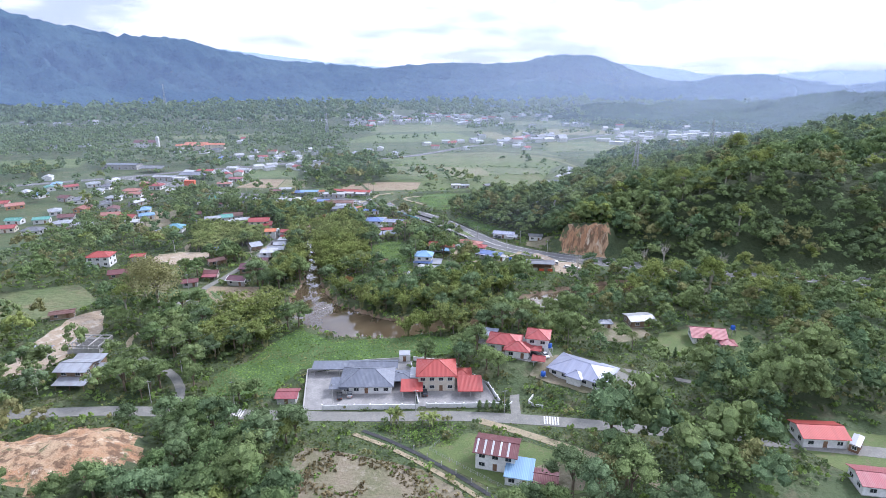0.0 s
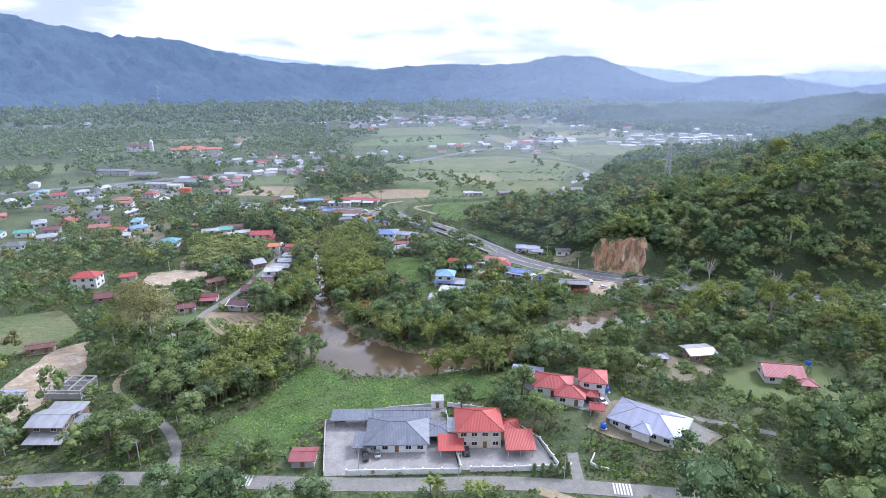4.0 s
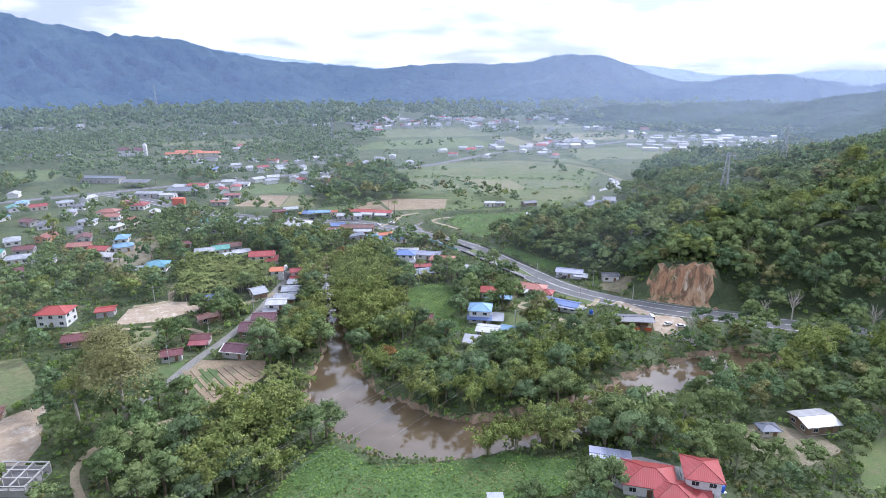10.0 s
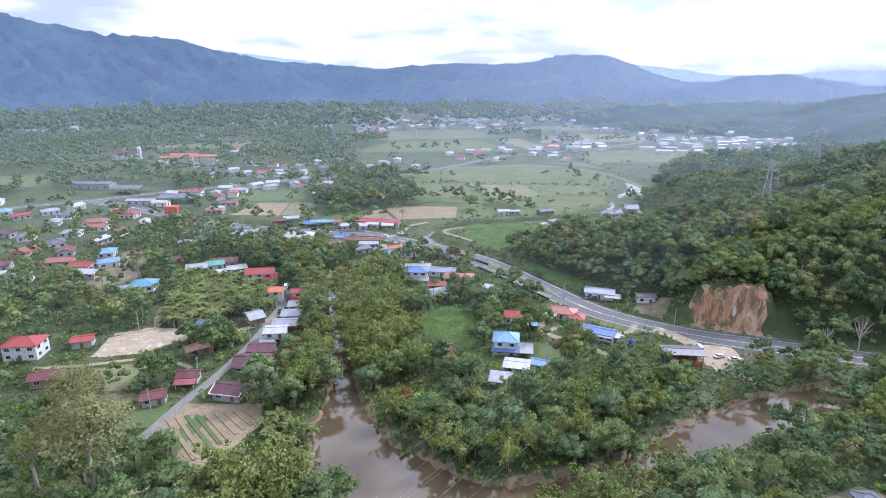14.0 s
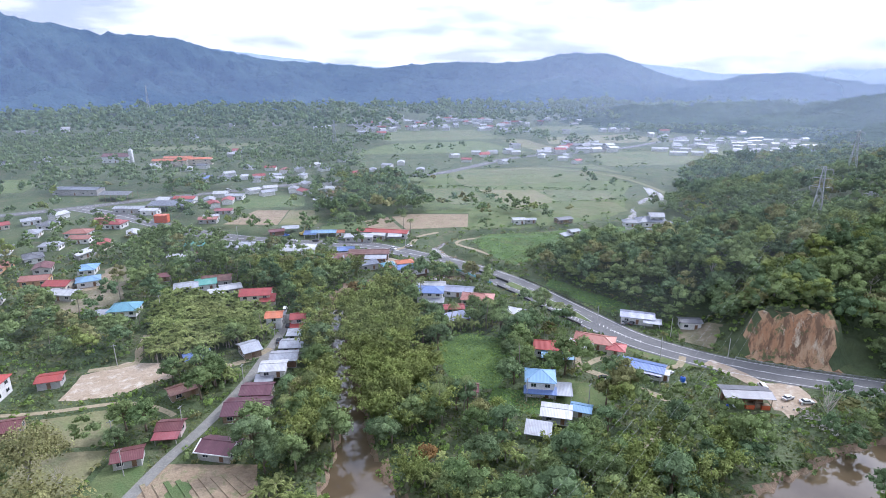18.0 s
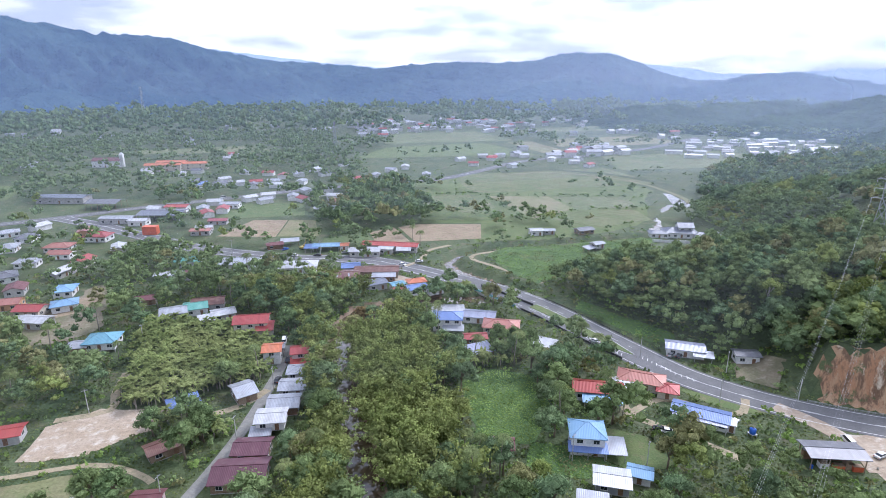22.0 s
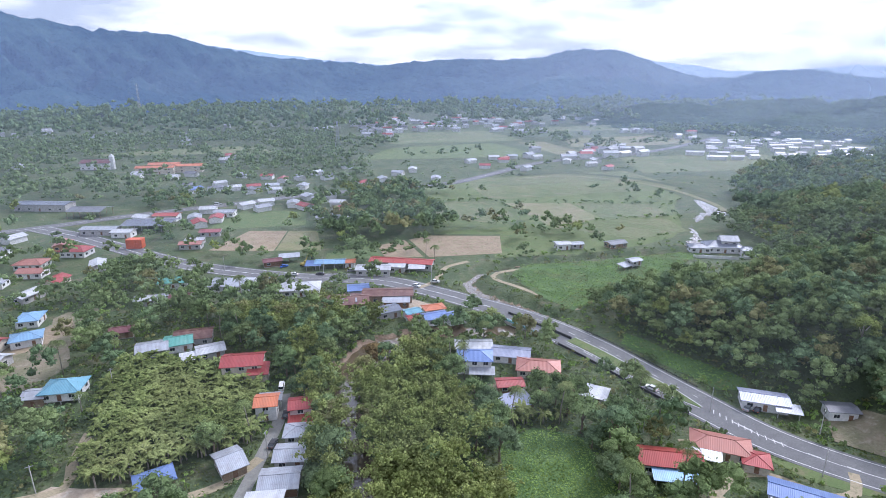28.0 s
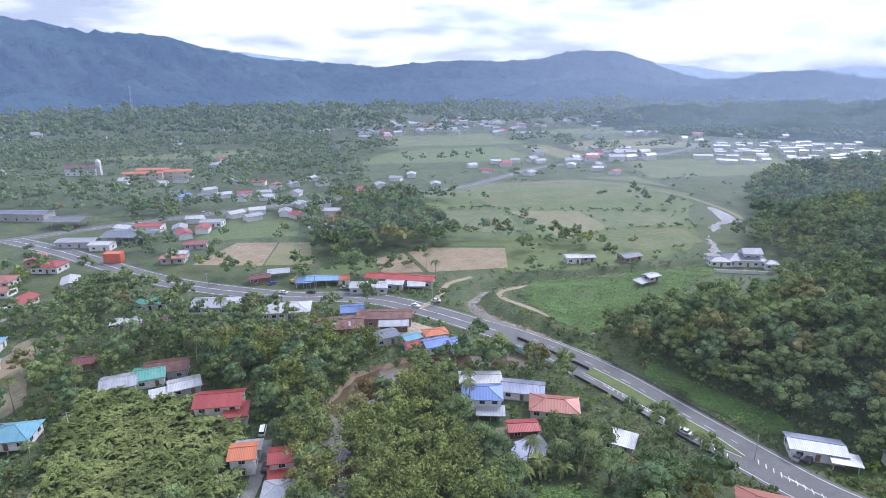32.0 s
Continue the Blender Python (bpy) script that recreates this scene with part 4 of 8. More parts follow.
# ---------------------------------------------------------------- houses
def framed(w, h, dep=0.10, bar=0.09):
    s = Shape()
    s.box(-w / 2 - bar, w / 2 + bar, -dep, 0.02, h, h + bar).box(-w / 2 - bar - 0.06, w / 2 + bar + 0.06, -dep - 0.06, 0.02, -bar, 0)
    s.box(-w / 2 - bar, -w / 2, -dep, 0.02, 0, h).box(w / 2, w / 2 + bar, -dep, 0.02, 0, h).box(-0.03, 0.03, -dep + 0.02, 0.0, 0, h)
    return s


WIN_FRAME = {k: framed(w, h).mesh("window_frame", "frame") for k, (w, h) in {"s": (1.1, 1.05), "m": (1.6, 1.2), "l": (2.2, 1.3)}.items()}
WIN_PANE = {k: Shape().box(-w / 2, w / 2, -0.045, -0.005, 0, h).mesh("pane", "glass") for k, (w, h) in {"s": (1.1, 1.05), "m": (1.6, 1.2), "l": (2.2, 1.3)}.items()}
DOOR = Shape().box(-0.5, 0.5, -0.08, 0.02, 0.05, 2.1).box(-0.58, -0.5, -0.11, 0.02, 0.05, 2.18).box(0.5, 0.58, -0.11, 0.02, 0.05, 2.18).box(-0.58, 0.58, -0.11, 0.02, 2.1, 2.18).mesh("door", "wood")
KNOB = Shape().box(0.34, 0.40, -0.14, -0.08, 1.0, 1.12).mesh("door_handle", "steel")


def roof_shape(kind, w, d, z, over, pitch):
    """The roof over a w by d block, its eaves at z."""
    a, b = w / 2 + over, d / 2 + over
    s, th = Shape(), 0.16
    if kind == "hip":
        r = pitch * min(a, b)
        rx, ry = max(a - b, 0.0), max(b - a, 0.0)
        p = [(-a, -b, z), (a, -b, z), (a, b, z), (-a, b, z)]
        low = [(x, y, z - th) for x, y, _ in p]
        top = [(-rx, -ry, z + r), (rx, ry, z + r)]
        s.poly(low + p + top, [(3, 2, 1, 0), (0, 1, 5, 4), (1, 2, 6, 5), (2, 3, 7, 6), (3, 0, 4, 7)])
        if a >= b:
            s.f += [(4, 5, 9, 8), (5, 6, 9), (6, 7, 8, 9), (7, 4, 8)]
        else:
            s.f += [(4, 5, 8), (5, 6, 9, 8), (6, 7, 9), (7, 4, 8, 9)]
        ridge = [top[0], top[1]]
        hips = [(p[0], top[0]), (p[3], top[0] if a >= b else top[1]), (p[1], top[1] if a >= b else top[0]), (p[2], top[1])]
    elif kind == "gable":
        r = pitch * b
        s.slab([(-a, -b, z), (a, -b, z), (a, 0, z + r), (-a, 0, z + r)], th)
        s.slab([(-a, 0, z + r), (a, 0, z + r), (a, b, z), (-a, b, z)], th)
        ridge, hips = [(-a, 0, z + r), (a, 0, z + r)], []
    else:
        r = pitch * 2 * b
        s.slab([(-a, -b, z), (a, -b, z), (a, b, z + r), (-a, b, z + r)], th)
        ridge, hips = [], []
    return s, ridge, hips


def block(ho, x, y, rot, w, d, storeys=1, kind="hip", pitch=0.42, over=0.7, roof="red", wall="white_wall", hs=3.0, base=0.0, win=True, open_sides=False, every=3.4, sides="fblr", door=True):
    """One block of a house: walls, roof, ridge cap, windows and a door, under the house ho."""
    z = base + 0.25 + hs * storeys
    m = pose(x, y, 0, 0, 0, rot)
    s = Shape()
    if open_sides:
        n = max(1, round(w / 4.5))
        for i in range(n + 1):
            for yy in (-d / 2 + 0.1, d / 2 - 0.1):
                pt = part("post", Shape().box(-0.1, 0.1, -0.1, 0.1, 0, z - 0.16 + (pitch * 2 * (d / 2 + over) if kind == "mono" and yy > 0 else 0.0)), "pole" if wall != "timber_wall" else "timber_wall", ho)
                pt.matrix_basis = m @ pose(-w / 2 + 0.1 + (w - 0.2) * i / n, yy, 0)
    else:
        t = 0.18
        s.box(-w / 2, w / 2, -d / 2, -d / 2 + t, base, z).box(-w / 2, w / 2, d / 2 - t, d / 2, base, z)
        s.box(-w / 2, -w / 2 + t, -d / 2 + t, d / 2 - t, base, z).box(w / 2 - t, w / 2, -d / 2 + t, d / 2 - t, base, z)
        if kind == "gable":
            r = pitch * (d / 2 + over)
            lo = pitch * over
            for sx in (-1, 1):
                xo, xi = sx * w / 2, sx * (w / 2 - t)
                s.poly([(xo, -d / 2, z), (xo, d / 2, z), (xo, d / 2, z + lo - 0.2), (xo, 0, z + r - 0.2), (xo, -d / 2, z + lo - 0.2), (xi, -d / 2, z), (xi, d / 2, z), (xi, d / 2, z + lo - 0.2), (xi, 0, z + r - 0.2), (xi, -d / 2, z + lo - 0.2)],
                       [(0, 1, 2, 3, 4), (9, 8, 7, 6, 5), (1, 6, 7, 2), (2, 7, 8, 3), (3, 8, 9, 4), (4, 9, 5, 0)])
        if kind == "mono":
            r = pitch * (d + over)
            s.poly([(-w / 2, d / 2 - t, z), (w / 2, d / 2 - t, z), (w / 2, d / 2, z), (-w / 2, d / 2, z), (-w / 2, d / 2 - t, z + r - 0.2), (w / 2, d / 2 - t, z + r - 0.2), (w / 2, d / 2, z + r - 0.2), (-w / 2, d / 2, z + r - 0.2)],
                   [(4, 5, 6, 7), (0, 1, 5, 4), (1, 2, 6, 5), (2, 3, 7, 6), (3, 0, 4, 7)])
        if base > 0.6:
            for sx in (-1, 0, 1):
                for sy in (-1, 1):
                    st = part("stilt", Shape().box(-0.12, 0.12, -0.12, 0.12, 0, base + 0.05), "pole", ho)
                    st.matrix_basis = m @ pose(sx * (w / 2 - 0.3), sy * (d / 2 - 0.3), 0)
        part("wall", s, wall, ho).matrix_basis = m
        if win:
            part("plinth", Shape().box(-w / 2 - 0.06, w / 2 + 0.06, -d / 2 - 0.06, d / 2 + 0.06, base, base + 0.2), "grey_wall", ho).matrix_basis = m
    rs, ridge, hips = roof_shape(kind, w, d, z + 0.02, over, pitch)
    ro = part("roof", rs, roof, ho)
    ro.matrix_basis = m
    if ridge and (ridge[0] != ridge[1] or hips):
        cap = Shape()
        for a, b in ([ridge] if ridge[0] != ridge[1] else []) + hips:
            a, b = Vector(a), Vector(b)
            cap.tube([a + Vector((0, 0, 0.03)), b + Vector((0, 0, 0.03))], [0.11, 0.11], 5)
        c = part("ridge_cap", cap, roof, ro)
    if win and not open_sides:
        k = "s" if min(w, d) < 5 else "m"
        for st in range(storeys):
            zz = base + 0.25 + st * hs + 0.95
            for side, ln, ang, off in (("f", w, 0, d / 2), ("b", w, 180, d / 2), ("l", d, -90, w / 2), ("r", d, 90, w / 2)):
                if side not in sides:
                    continue
                n = max(1, int(ln / every))
                for i in range(n):
                    u = (i + 0.5) / n * ln - ln / 2
                    f = m @ pose(0, 0, 0, 0, 0, ang) @ pose(u, -off - 0.01, zz)
                    if side == "f" and door and st == 0 and i == n // 2:
                        dr = part("door", DOOR, None, ho)
                        dr.matrix_basis = m @ pose(u, -off - 0.01, base + 0.2)
                        part("door_handle", KNOB, None, dr)
                        continue
                    wf = part("window", WIN_FRAME[k], None, ho)
                    wf.matrix_basis = f
                    part("pane", WIN_PANE[k], None, wf)
    wm = ho.matrix_basis @ m
    e = wm.to_euler().z
    BUILT.append((wm.translation.x, wm.translation.y, e, w / 2 + over, d / 2 + over))
    return z


def house(name, label, x, y, rot, w, d, group="", category="house", z0=None, **kw):
    z0 = float(height(np.float64(x), np.float64(y))) if z0 is None else z0
    ho = thing(name, label, category, pose(x, y, z0, 0, 0, rot), group)
    block(ho, 0, 0, 0, w, d, **kw)
    return ho


# --- the compound on the village road
g = house("bungalow", "white bungalow with a wide slate-grey hipped metal roof", 25, 171.5, -13, 17, 12, pitch=0.46, roof="grey", over=1.0, every=3.0)
block(g, -9.5, -3.8, 0, 5, 5.5, kind="mono", pitch=0.10, roof="grey", wall="grey_wall", hs=2.4, open_sides=True)
block(g, 12.0, 1.5, 0, 7.5, 6.5, kind="hip", pitch=0.22, roof="grey", hs=2.6, open_sides=True)
block(g, 1.0, 9.8, 0, 17, 5.0, kind="gable", pitch=0.28, roof="grey", hs=2.7)
block(g, -13.5, 9.0, 0, 14, 4.0, kind="mono", pitch=0.12, roof="grey", wall="grey_wall", hs=2.5, open_sides=True)
g = house("villa", "two-storey cream house under a bright red hipped roof", 48.8, 167, -13, 12.5, 11, storeys=2, hs=3.0, pitch=0.48, roof="brightred", wall="cream_wall", over=0.9, every=2.8)
block(g, 9.0, 1.0, 0, 6, 6, storeys=1, hs=3.3, pitch=0.35, roof="brightred", wall="cream_wall")
block(g, -8.5, -7.0, 0, 6.2, 5.2, kind="mono", pitch=0.16, roof="brightred", hs=2.6, open_sides=True)
block(g, 11.5, -6.5, 0, 7.2, 6.5, kind="mono", pitch=0.22, roof="brightred", hs=2.6, open_sides=True)
block(g, -7.5, 1.5, 0, 3.4, 7.0, storeys=1, kind="mono", pitch=0.02, over=0.1, roof="zinc", wall="cream_wall", hs=3.2)
rail = Shape()
for i in range(8):
    rail.box(-9.2 + i * 0.5, -9.12 + i * 0.5, -2.1, -2.02, 3.5, 4.6)
rail.box(-9.3, -5.7, -2.12, -2.0, 4.55, 4.65)
part("balcony_rail", rail, "frame", g)


def wall_run(name, pts, h, mat, label, post=0.0, t=0.18, category="wall"):
    """A garden wall along points; with post, pillars that far apart."""
    wl = thing(name, label, category)
    for a, b in zip(pts, pts[1:]):
        ln, ang = math.hypot(b[0] - a[0], b[1] - a[1]), math.degrees(math.atan2(b[1] - a[1], b[0] - a[0]))
        n = max(1, round(ln / post)) if post else 1
        mesh = Shape().box(0.0, ln / n, -t / 2, t / 2, 0, h).box(0.0, ln / n, -t / 2 - 0.05, t / 2 + 0.05, h - 0.02, h + 0.08).mesh("wall_panel", mat)
        pm = Shape().box(-0.2, 0.2, -0.2, 0.2, 0, h + 0.3).box(-0.26, 0.26, -0.26, 0.26, h + 0.3, h + 0.4).mesh("pillar", mat)
        for i in range(n):
            q = pose(*a, 0, 0, 0, ang) @ pose(i * ln / n, 0, 0)
            part("wall_panel", mesh, None, wl).matrix_basis = q
            if post:
                part("pillar", pm, None, wl).matrix_basis = q
    return wl


wall_run("garden_wall", [(8.5, 159.2), (39.2, 152.4)], 1.7, "white_wall", "long white plastered wall in front of the grey bungalow", 5.2)
wall_run("garden_wall", [(2.4, 160.4), (4.4, 185.2), (26, 187.5), (43, 185.5)], 1.5, "grey_wall", "grey boundary wall of the bungalow's yard", 0)
wall_run("garden_wall", [(39.6, 153.5), (42.5, 181)], 1.5, "white_wall", "white wall between the two yards", 6.5)
wall_run("garden_wall", [(54, 149.6), (66.5, 147.0), (66, 160), (58, 178), (44, 185.5)], 1.6, "white_wall", "pale wall round the red-roofed house", 4.5)
wall_run("gate", [(42, 152.4), (45, 151.7), (48, 151.0), (51, 150.3), (54, 149.6)], 1.5, "frame", "white gate posts and panels at the drive", 3.0, category="gate")
wall_run("gate_wing", [(66.5, 147.0), (68.5, 146.4), (70.5, 148.2)], 0.9, "white_wall", "low curved white entrance wall", 0, category="wall")
wall_run("gate_wing", [(79, 150.5), (75.8, 147.0), (77, 144.6), (79.5, 143.2)], 0.9, "white_wall", "low curved white entrance wall", 0, category="wall")
house("shed", "small shed with a faded pink-red metal roof", -2.5, 168, -13, 6.2, 5.2, kind="gable", pitch=0.25, roof="pinkred", wall="grey_wall", hs=2.3, category="shed", every=9)

tank = Shape().tube([(0, 0, 0), (0, 0, 0.15), (0, 0, 1.5), (0, 0, 1.75), (0, 0, 1.85)], [0.85, 0.9, 0.9, 0.6, 0.25], 12).mesh("tank_body", "bluetank", True)
tank_grey = Shape().tube([(0, 0, 0), (0, 0, 0.15), (0, 0, 1.5), (0, 0, 1.75), (0, 0, 1.85)], [0.85, 0.9, 0.9, 0.6, 0.25], 12).mesh("tank_body", "zinc", True)


def water_tank(x, y, high=2.5, grey=False):
    tk = thing("water_tank", ("grey steel" if grey else "blue plastic") + " water tank on a steel stand", "water tank", pose(x, y, float(height(np.float64(x), np.float64(y)))))
    part("tank_body", tank_grey if grey else tank, None, tk).matrix_basis = pose(0, 0, high)
    part("lid", Shape().tube([(0, 0, high + 1.84), (0, 0, high + 1.95)], [0.32, 0.3], 10), "dark", tk)
    part("platform", Shape().box(-1, 1, -1, 1, high - 0.12, high), "steel", tk)
    for sx in (-0.85, 0.85):
        for sy in (-0.85, 0.85):
            part("leg", Shape().box(sx - 0.06, sx + 0.06, sy - 0.06, sy + 0.06, 0, high - 0.12), "steel", tk)


tower = thing("tank_house", "pale green square tank house behind the bungalow", "outbuilding", pose(41.0, 186.8, 0, 0, 0, -13))
block(tower, 0, 0, 0, 4.0, 3.6, storeys=1, kind="mono", pitch=0.02, over=0.1, roof="zinc", wall="white_wall", hs=2.7)

# --- the red-roofed villa on the terrace and its neighbours
g = house("villa", "white villa of several wings under red hipped roofs", 79.0, 179.5, -28, 12, 9, pitch=0.42, roof="red", hs=3.2)
block(g, 5.5, -4.5, 0, 8.5, 7.5, pitch=0.42, roof="red", hs=3.0)
block(g, 12.5, 2.0, 0, 8.0, 8.5, storeys=2, hs=2.9, pitch=0.42, roof="red")
block(g, 12.0, -4.2, 0, 3.5, 3.0, pitch=0.4, roof="red", hs=2.8, open_sides=True)
house("annexe", "open annexe with a pale blue sheet roof", 73.5, 188.5, -28, 9.5, 6.5, kind="gable", pitch=0.14, roof="lilac", wall="grey_wall", hs=2.8, category="annexe", every=4)
house("gazebo", "small open shelter with a red roof", 86.5, 164.0, -28, 3.6, 3.4, kind="gable", pitch=0.45, roof="red", hs=2.2, open_sides=True, category="gazebo")
g = house("bungalow", "white bungalow with arched windows and a broad lilac-grey roof", 100.0, 157.0, -50, 19, 12.5, pitch=0.36, roof="lilac", over=0.9, every=3.6)
block(g, 0.5, -5.5, 0, 5, 5, kind="hip", pitch=0.5, roof="lilac", hs=3.0, win=False)
block(g, 8.2, 1.5, 0, 5.5, 10.0, kind="mono", pitch=0.05, roof="lilac", hs=2.8, every=4)
water_tank(94, 171.5, 2.0)
water_tank(86, 158.5, 0.4)
g = house("bungalow", "raised white bungalow with a maroon-red gabled roof on a lawn", 165.5, 174, -24, 12, 9.5, kind="gable", pitch=0.42, roof="pinkred", hs=3.0, over=1.1)
block(g, 6.5, -6.2, 0, 5.2, 4.6, kind="hip", pitch=0.4, roof="pinkred", hs=2.3, wall="cream_wall")
water_tank(179, 175, 3.0)
house("workshop", "low open building with a weathered white sheet roof", 147.3, 195, -6, 10.5, 8, kind="gable", pitch=0.2, roof="whitesheet", wall="timber_wall", hs=3.0, every=4)
house("hut", "small grey wooden hut with a hipped roof", 131, 195.5, -14, 5, 3.6, kind="hip", pitch=0.4, roof="grey", wall="cream_wall", hs=2.2, category="hut", every=2)
g = house("house", "two-storey white house with a maroon roof and pale sheets", 55.5, 120.5, -28, 11, 8, storeys=2, hs=2.7, kind="gable", pitch=0.3, roof="maroon", over=0.8)
block(g, 7.0, -5.0, 0, 7.0, 7.6, kind="mono", pitch=0.10, roof="skyblue", hs=2.7, over=0.4)
for i in range(5):
    part("pale_roof_sheet", Shape().slab([(-5.6 + i * 2.2, -4.6, 5.82), (-5.05 + i * 2.2, -4.6, 5.82), (-5.05 + i * 2.2, -0.1, 7.17), (-5.6 + i * 2.2, -0.1, 7.17)], 0.04), "whitesheet", g)
house("shed", "rusty red open shed beside the paddock house", 65.2, 108.6, -28, 5.6, 5.0, kind="gable", pitch=0.22, roof="maroon", wall="timber_wall", hs=2.3, category="shed", open_sides=True)
g = house("house", "white house with a bright red gabled roof among trees", 153.5, 107.5, -18, 12.5, 8.5, kind="gable", pitch=0.36, roof="brightred", hs=3.2)
house("store", "maroon sheet-metal store with a flat roof", 161.5, 101.5, 32, 7, 2.6, kind="gable", pitch=0.1, over=0.1, roof="zinc", wall="wood", hs=2.3, category="store", every=6)
house("house", "low house with a dull red roof", 151, 86.5, -24, 10, 8, kind="gable", pitch=0.32, roof="pinkred", hs=3.0)

# --- the old timber house and the building site
g = house("house", "old two-storey timber house with patched zinc roofs", -75.5, 200, -14, 10, 8, storeys=2, hs=2.6, kind="gable", pitch=0.26, roof="zinc", wall="timber_wall", over=0.9)
block(g, 0.5, 6.2, 0, 10, 5, kind="mono", pitch=0.12, roof="zinc", wall="timber_wall", hs=4.6, over=0.6, win=False)
block(g, 1.5, -6.2, 0, 10, 4, kind="mono", pitch=0.16, roof="zinc", wall="timber_wall", hs=2.3, open_sides=True)
block(g, 8.0, 1.0, 0, 5, 6, kind="mono", pitch=0.18, roof="zinc", wall="timber_wall", hs=2.6, every=3)
fr = thing("unfinished_house", "bare grey concrete frame of a house being built", "building", pose(-79.5, 226, 0, 0, 0, -14))
for i in range(4):
    for j in range(4):
        part("column", Shape().box(-6.15 + i * 4.1, -5.85 + i * 4.1, -4.95 + j * 3.3, -4.65 + j * 3.3, 0, 3.4), "pole", fr)
for i in range(4):
    part("beam", Shape().box(-6.15 + i * 4.1, -5.85 + i * 4.1, -4.65, 4.95, 3.05, 3.4), "pole", fr)
for j in range(4):
    part("beam", Shape().box(-5.85, 6.15, -4.93 + j * 3.3, -4.67 + j * 3.3, 3.02, 3.42), "pole", fr)
for j in range(3):
    part("block_wall", Shape().box(-5.8, 6.1, -4.88 + j * 4.9, -4.72 + j * 4.9, 0, 2.2), "grey_wall", fr)
part("floor_slab", Shape().box(-6.4, 6.5, -5.2, 5.2, 0, 0.22), "concrete", fr)
BUILT.append((-79.5, 226, radians(-14), 7, 6))
house("shed", "small shed with pale blue sheets", -97, 224, -10, 8, 5, kind="gable", pitch=0.2, roof="lilac", wall="grey_wall", hs=2.4, category="shed", every=4)
house("shed", "shed with rusty red and pale sheets", -101, 262, 8, 9, 4.5, kind="gable", pitch=0.2, roof="rust", wall="timber_wall", hs=2.4, category="shed", every=4)

# --- the bend between river and highway
g = house("house", "two-storey white house with a sky-blue hipped roof", 72.5, 296.5, -22, 9, 8, storeys=2, hs=2.9, pitch=0.48, roof="skyblue")
block(g, 0.0, -4.2, 0, 10, 3.4, kind="mono", pitch=0.18, roof="blue", hs=2.5, open_sides=True, over=0.4)
block(g, 7.2, -2.5, 0, 5.6, 6.5, kind="mono", pitch=0.10, roof="zinc", hs=2.5, open_sides=True, over=0.5)
g = house("longhouse", "long low white building with a blue sheet roof", 112.6, 299.4, -43, 15.5, 6.4, kind="gable", pitch=0.24, roof="blue", hs=3.0, over=0.7, every=2.6)
block(g, 0, -3.9, 0, 15, 1.9, kind="mono", pitch=0.12, roof="lilac", hs=2.6, open_sides=True, over=0.3)
block(g, 8.8, -1.0, 0, 2.0, 3, kind="mono", pitch=0.1, roof="whitesheet", hs=2.5, over=0.3, every=5)
water_tank(122, 288.5, 1.2)
g = house("workshop", "long open workshop with a dark grey sheet roof", 133.6, 272.8, -20, 14, 6.6, kind="gable", pitch=0.16, roof="darkgrey", wall="timber_wall", hs=4.2, open_sides=True, over=0.8)
block(g, 0, 2.2, 0, 13, 1.2, kind="mono", pitch=0.05, over=0.05, roof="darkgrey", wall="wood", hs=2.6, win=False)
for i, (xx, lab, mt) in enumerate(((-8, "blue oil drum", "bluetank"), (-3, "white crate", "white_wall"), (2, "red steel frame", "orangebox"), (6.5, "grey pallet stack", "timber_wall"), (9.0, "red steel frame", "orangebox"))):
    cr = thing("crate" if i != 0 else "drum", lab + " under the workshop roof", "crate", pose(133, 273, 0, 0, 0, -20) @ pose(xx * 0.68, -2.2 + 0.8 * (i % 2), 0))
    if i == 0:
        part("barrel", Shape().tube([(0, 0, 0), (0, 0, 0.9), (0, 0, 0.95)], [0.4, 0.4, 0.36], 12), mt, cr)
    else:
        part("side_board", Shape().box(-1.3, 1.3, -0.8, -0.7, 0, 1.5).box(-1.3, 1.3, 0.7, 0.8, 0, 1.5).box(-1.3, -1.2, -0.7, 0.7, 0, 1.5).box(1.2, 1.3, -0.7, 0.7, 0, 1.5), mt, cr)
        part("lid", Shape().box(-1.25, 1.25, -0.75, 0.75, 1.5, 1.58), "timber_wall", cr)
house("house", "small raised house with a white sheet roof and red trim", 70, 278.5, -28, 8, 6.5, kind="gable", pitch=0.16, roof="whitesheet", wall="zinc", hs=2.6, base=1.6, over=0.8, every=3)
house("shed", "shed with a grey zinc roof", 62, 273.5, -28, 6.5, 5, kind="mono", pitch=0.16, roof="zinc", wall="timber_wall", hs=2.2, category="shed", open_sides=True)
house("hut", "small white hut with a sky-blue roof", 79.5, 280.5, -35, 5.5, 4.2, kind="gable", pitch=0.3, roof="skyblue", hs=2.4, category="hut", every=3)
house("shed", "small shed with a dark red roof in the palms", 49, 301, -20, 5.5, 4.8, kind="gable", pitch=0.35, roof="maroon", wall="timber_wall", hs=2.4, category="shed", every=4)
g = house("house", "house with a bright red roof and a blue lean-to", 89, 320, -24, 15, 7, kind="gable", pitch=0.40, roof="brightred", hs=3.4, over=0.8, storeys=1)
block(g, 1, -5.8, 0, 11, 4.2, kind="mono", pitch=0.10, roof="skyblue", wall="grey_wall", hs=2.4, open_sides=True)
g = house("house", "low house with a salmon-red hipped roof", 107, 322.5, -36, 14.5, 7.6, kind="hip", pitch=0.34, roof="salmon", hs=2.9, wall="cream_wall")
block(g, -4.5, -5.8, 0, 8, 4.0, kind="mono", pitch=0.16, roof="whitesheet", wall="grey_wall", hs=2.2, open_sides=True)
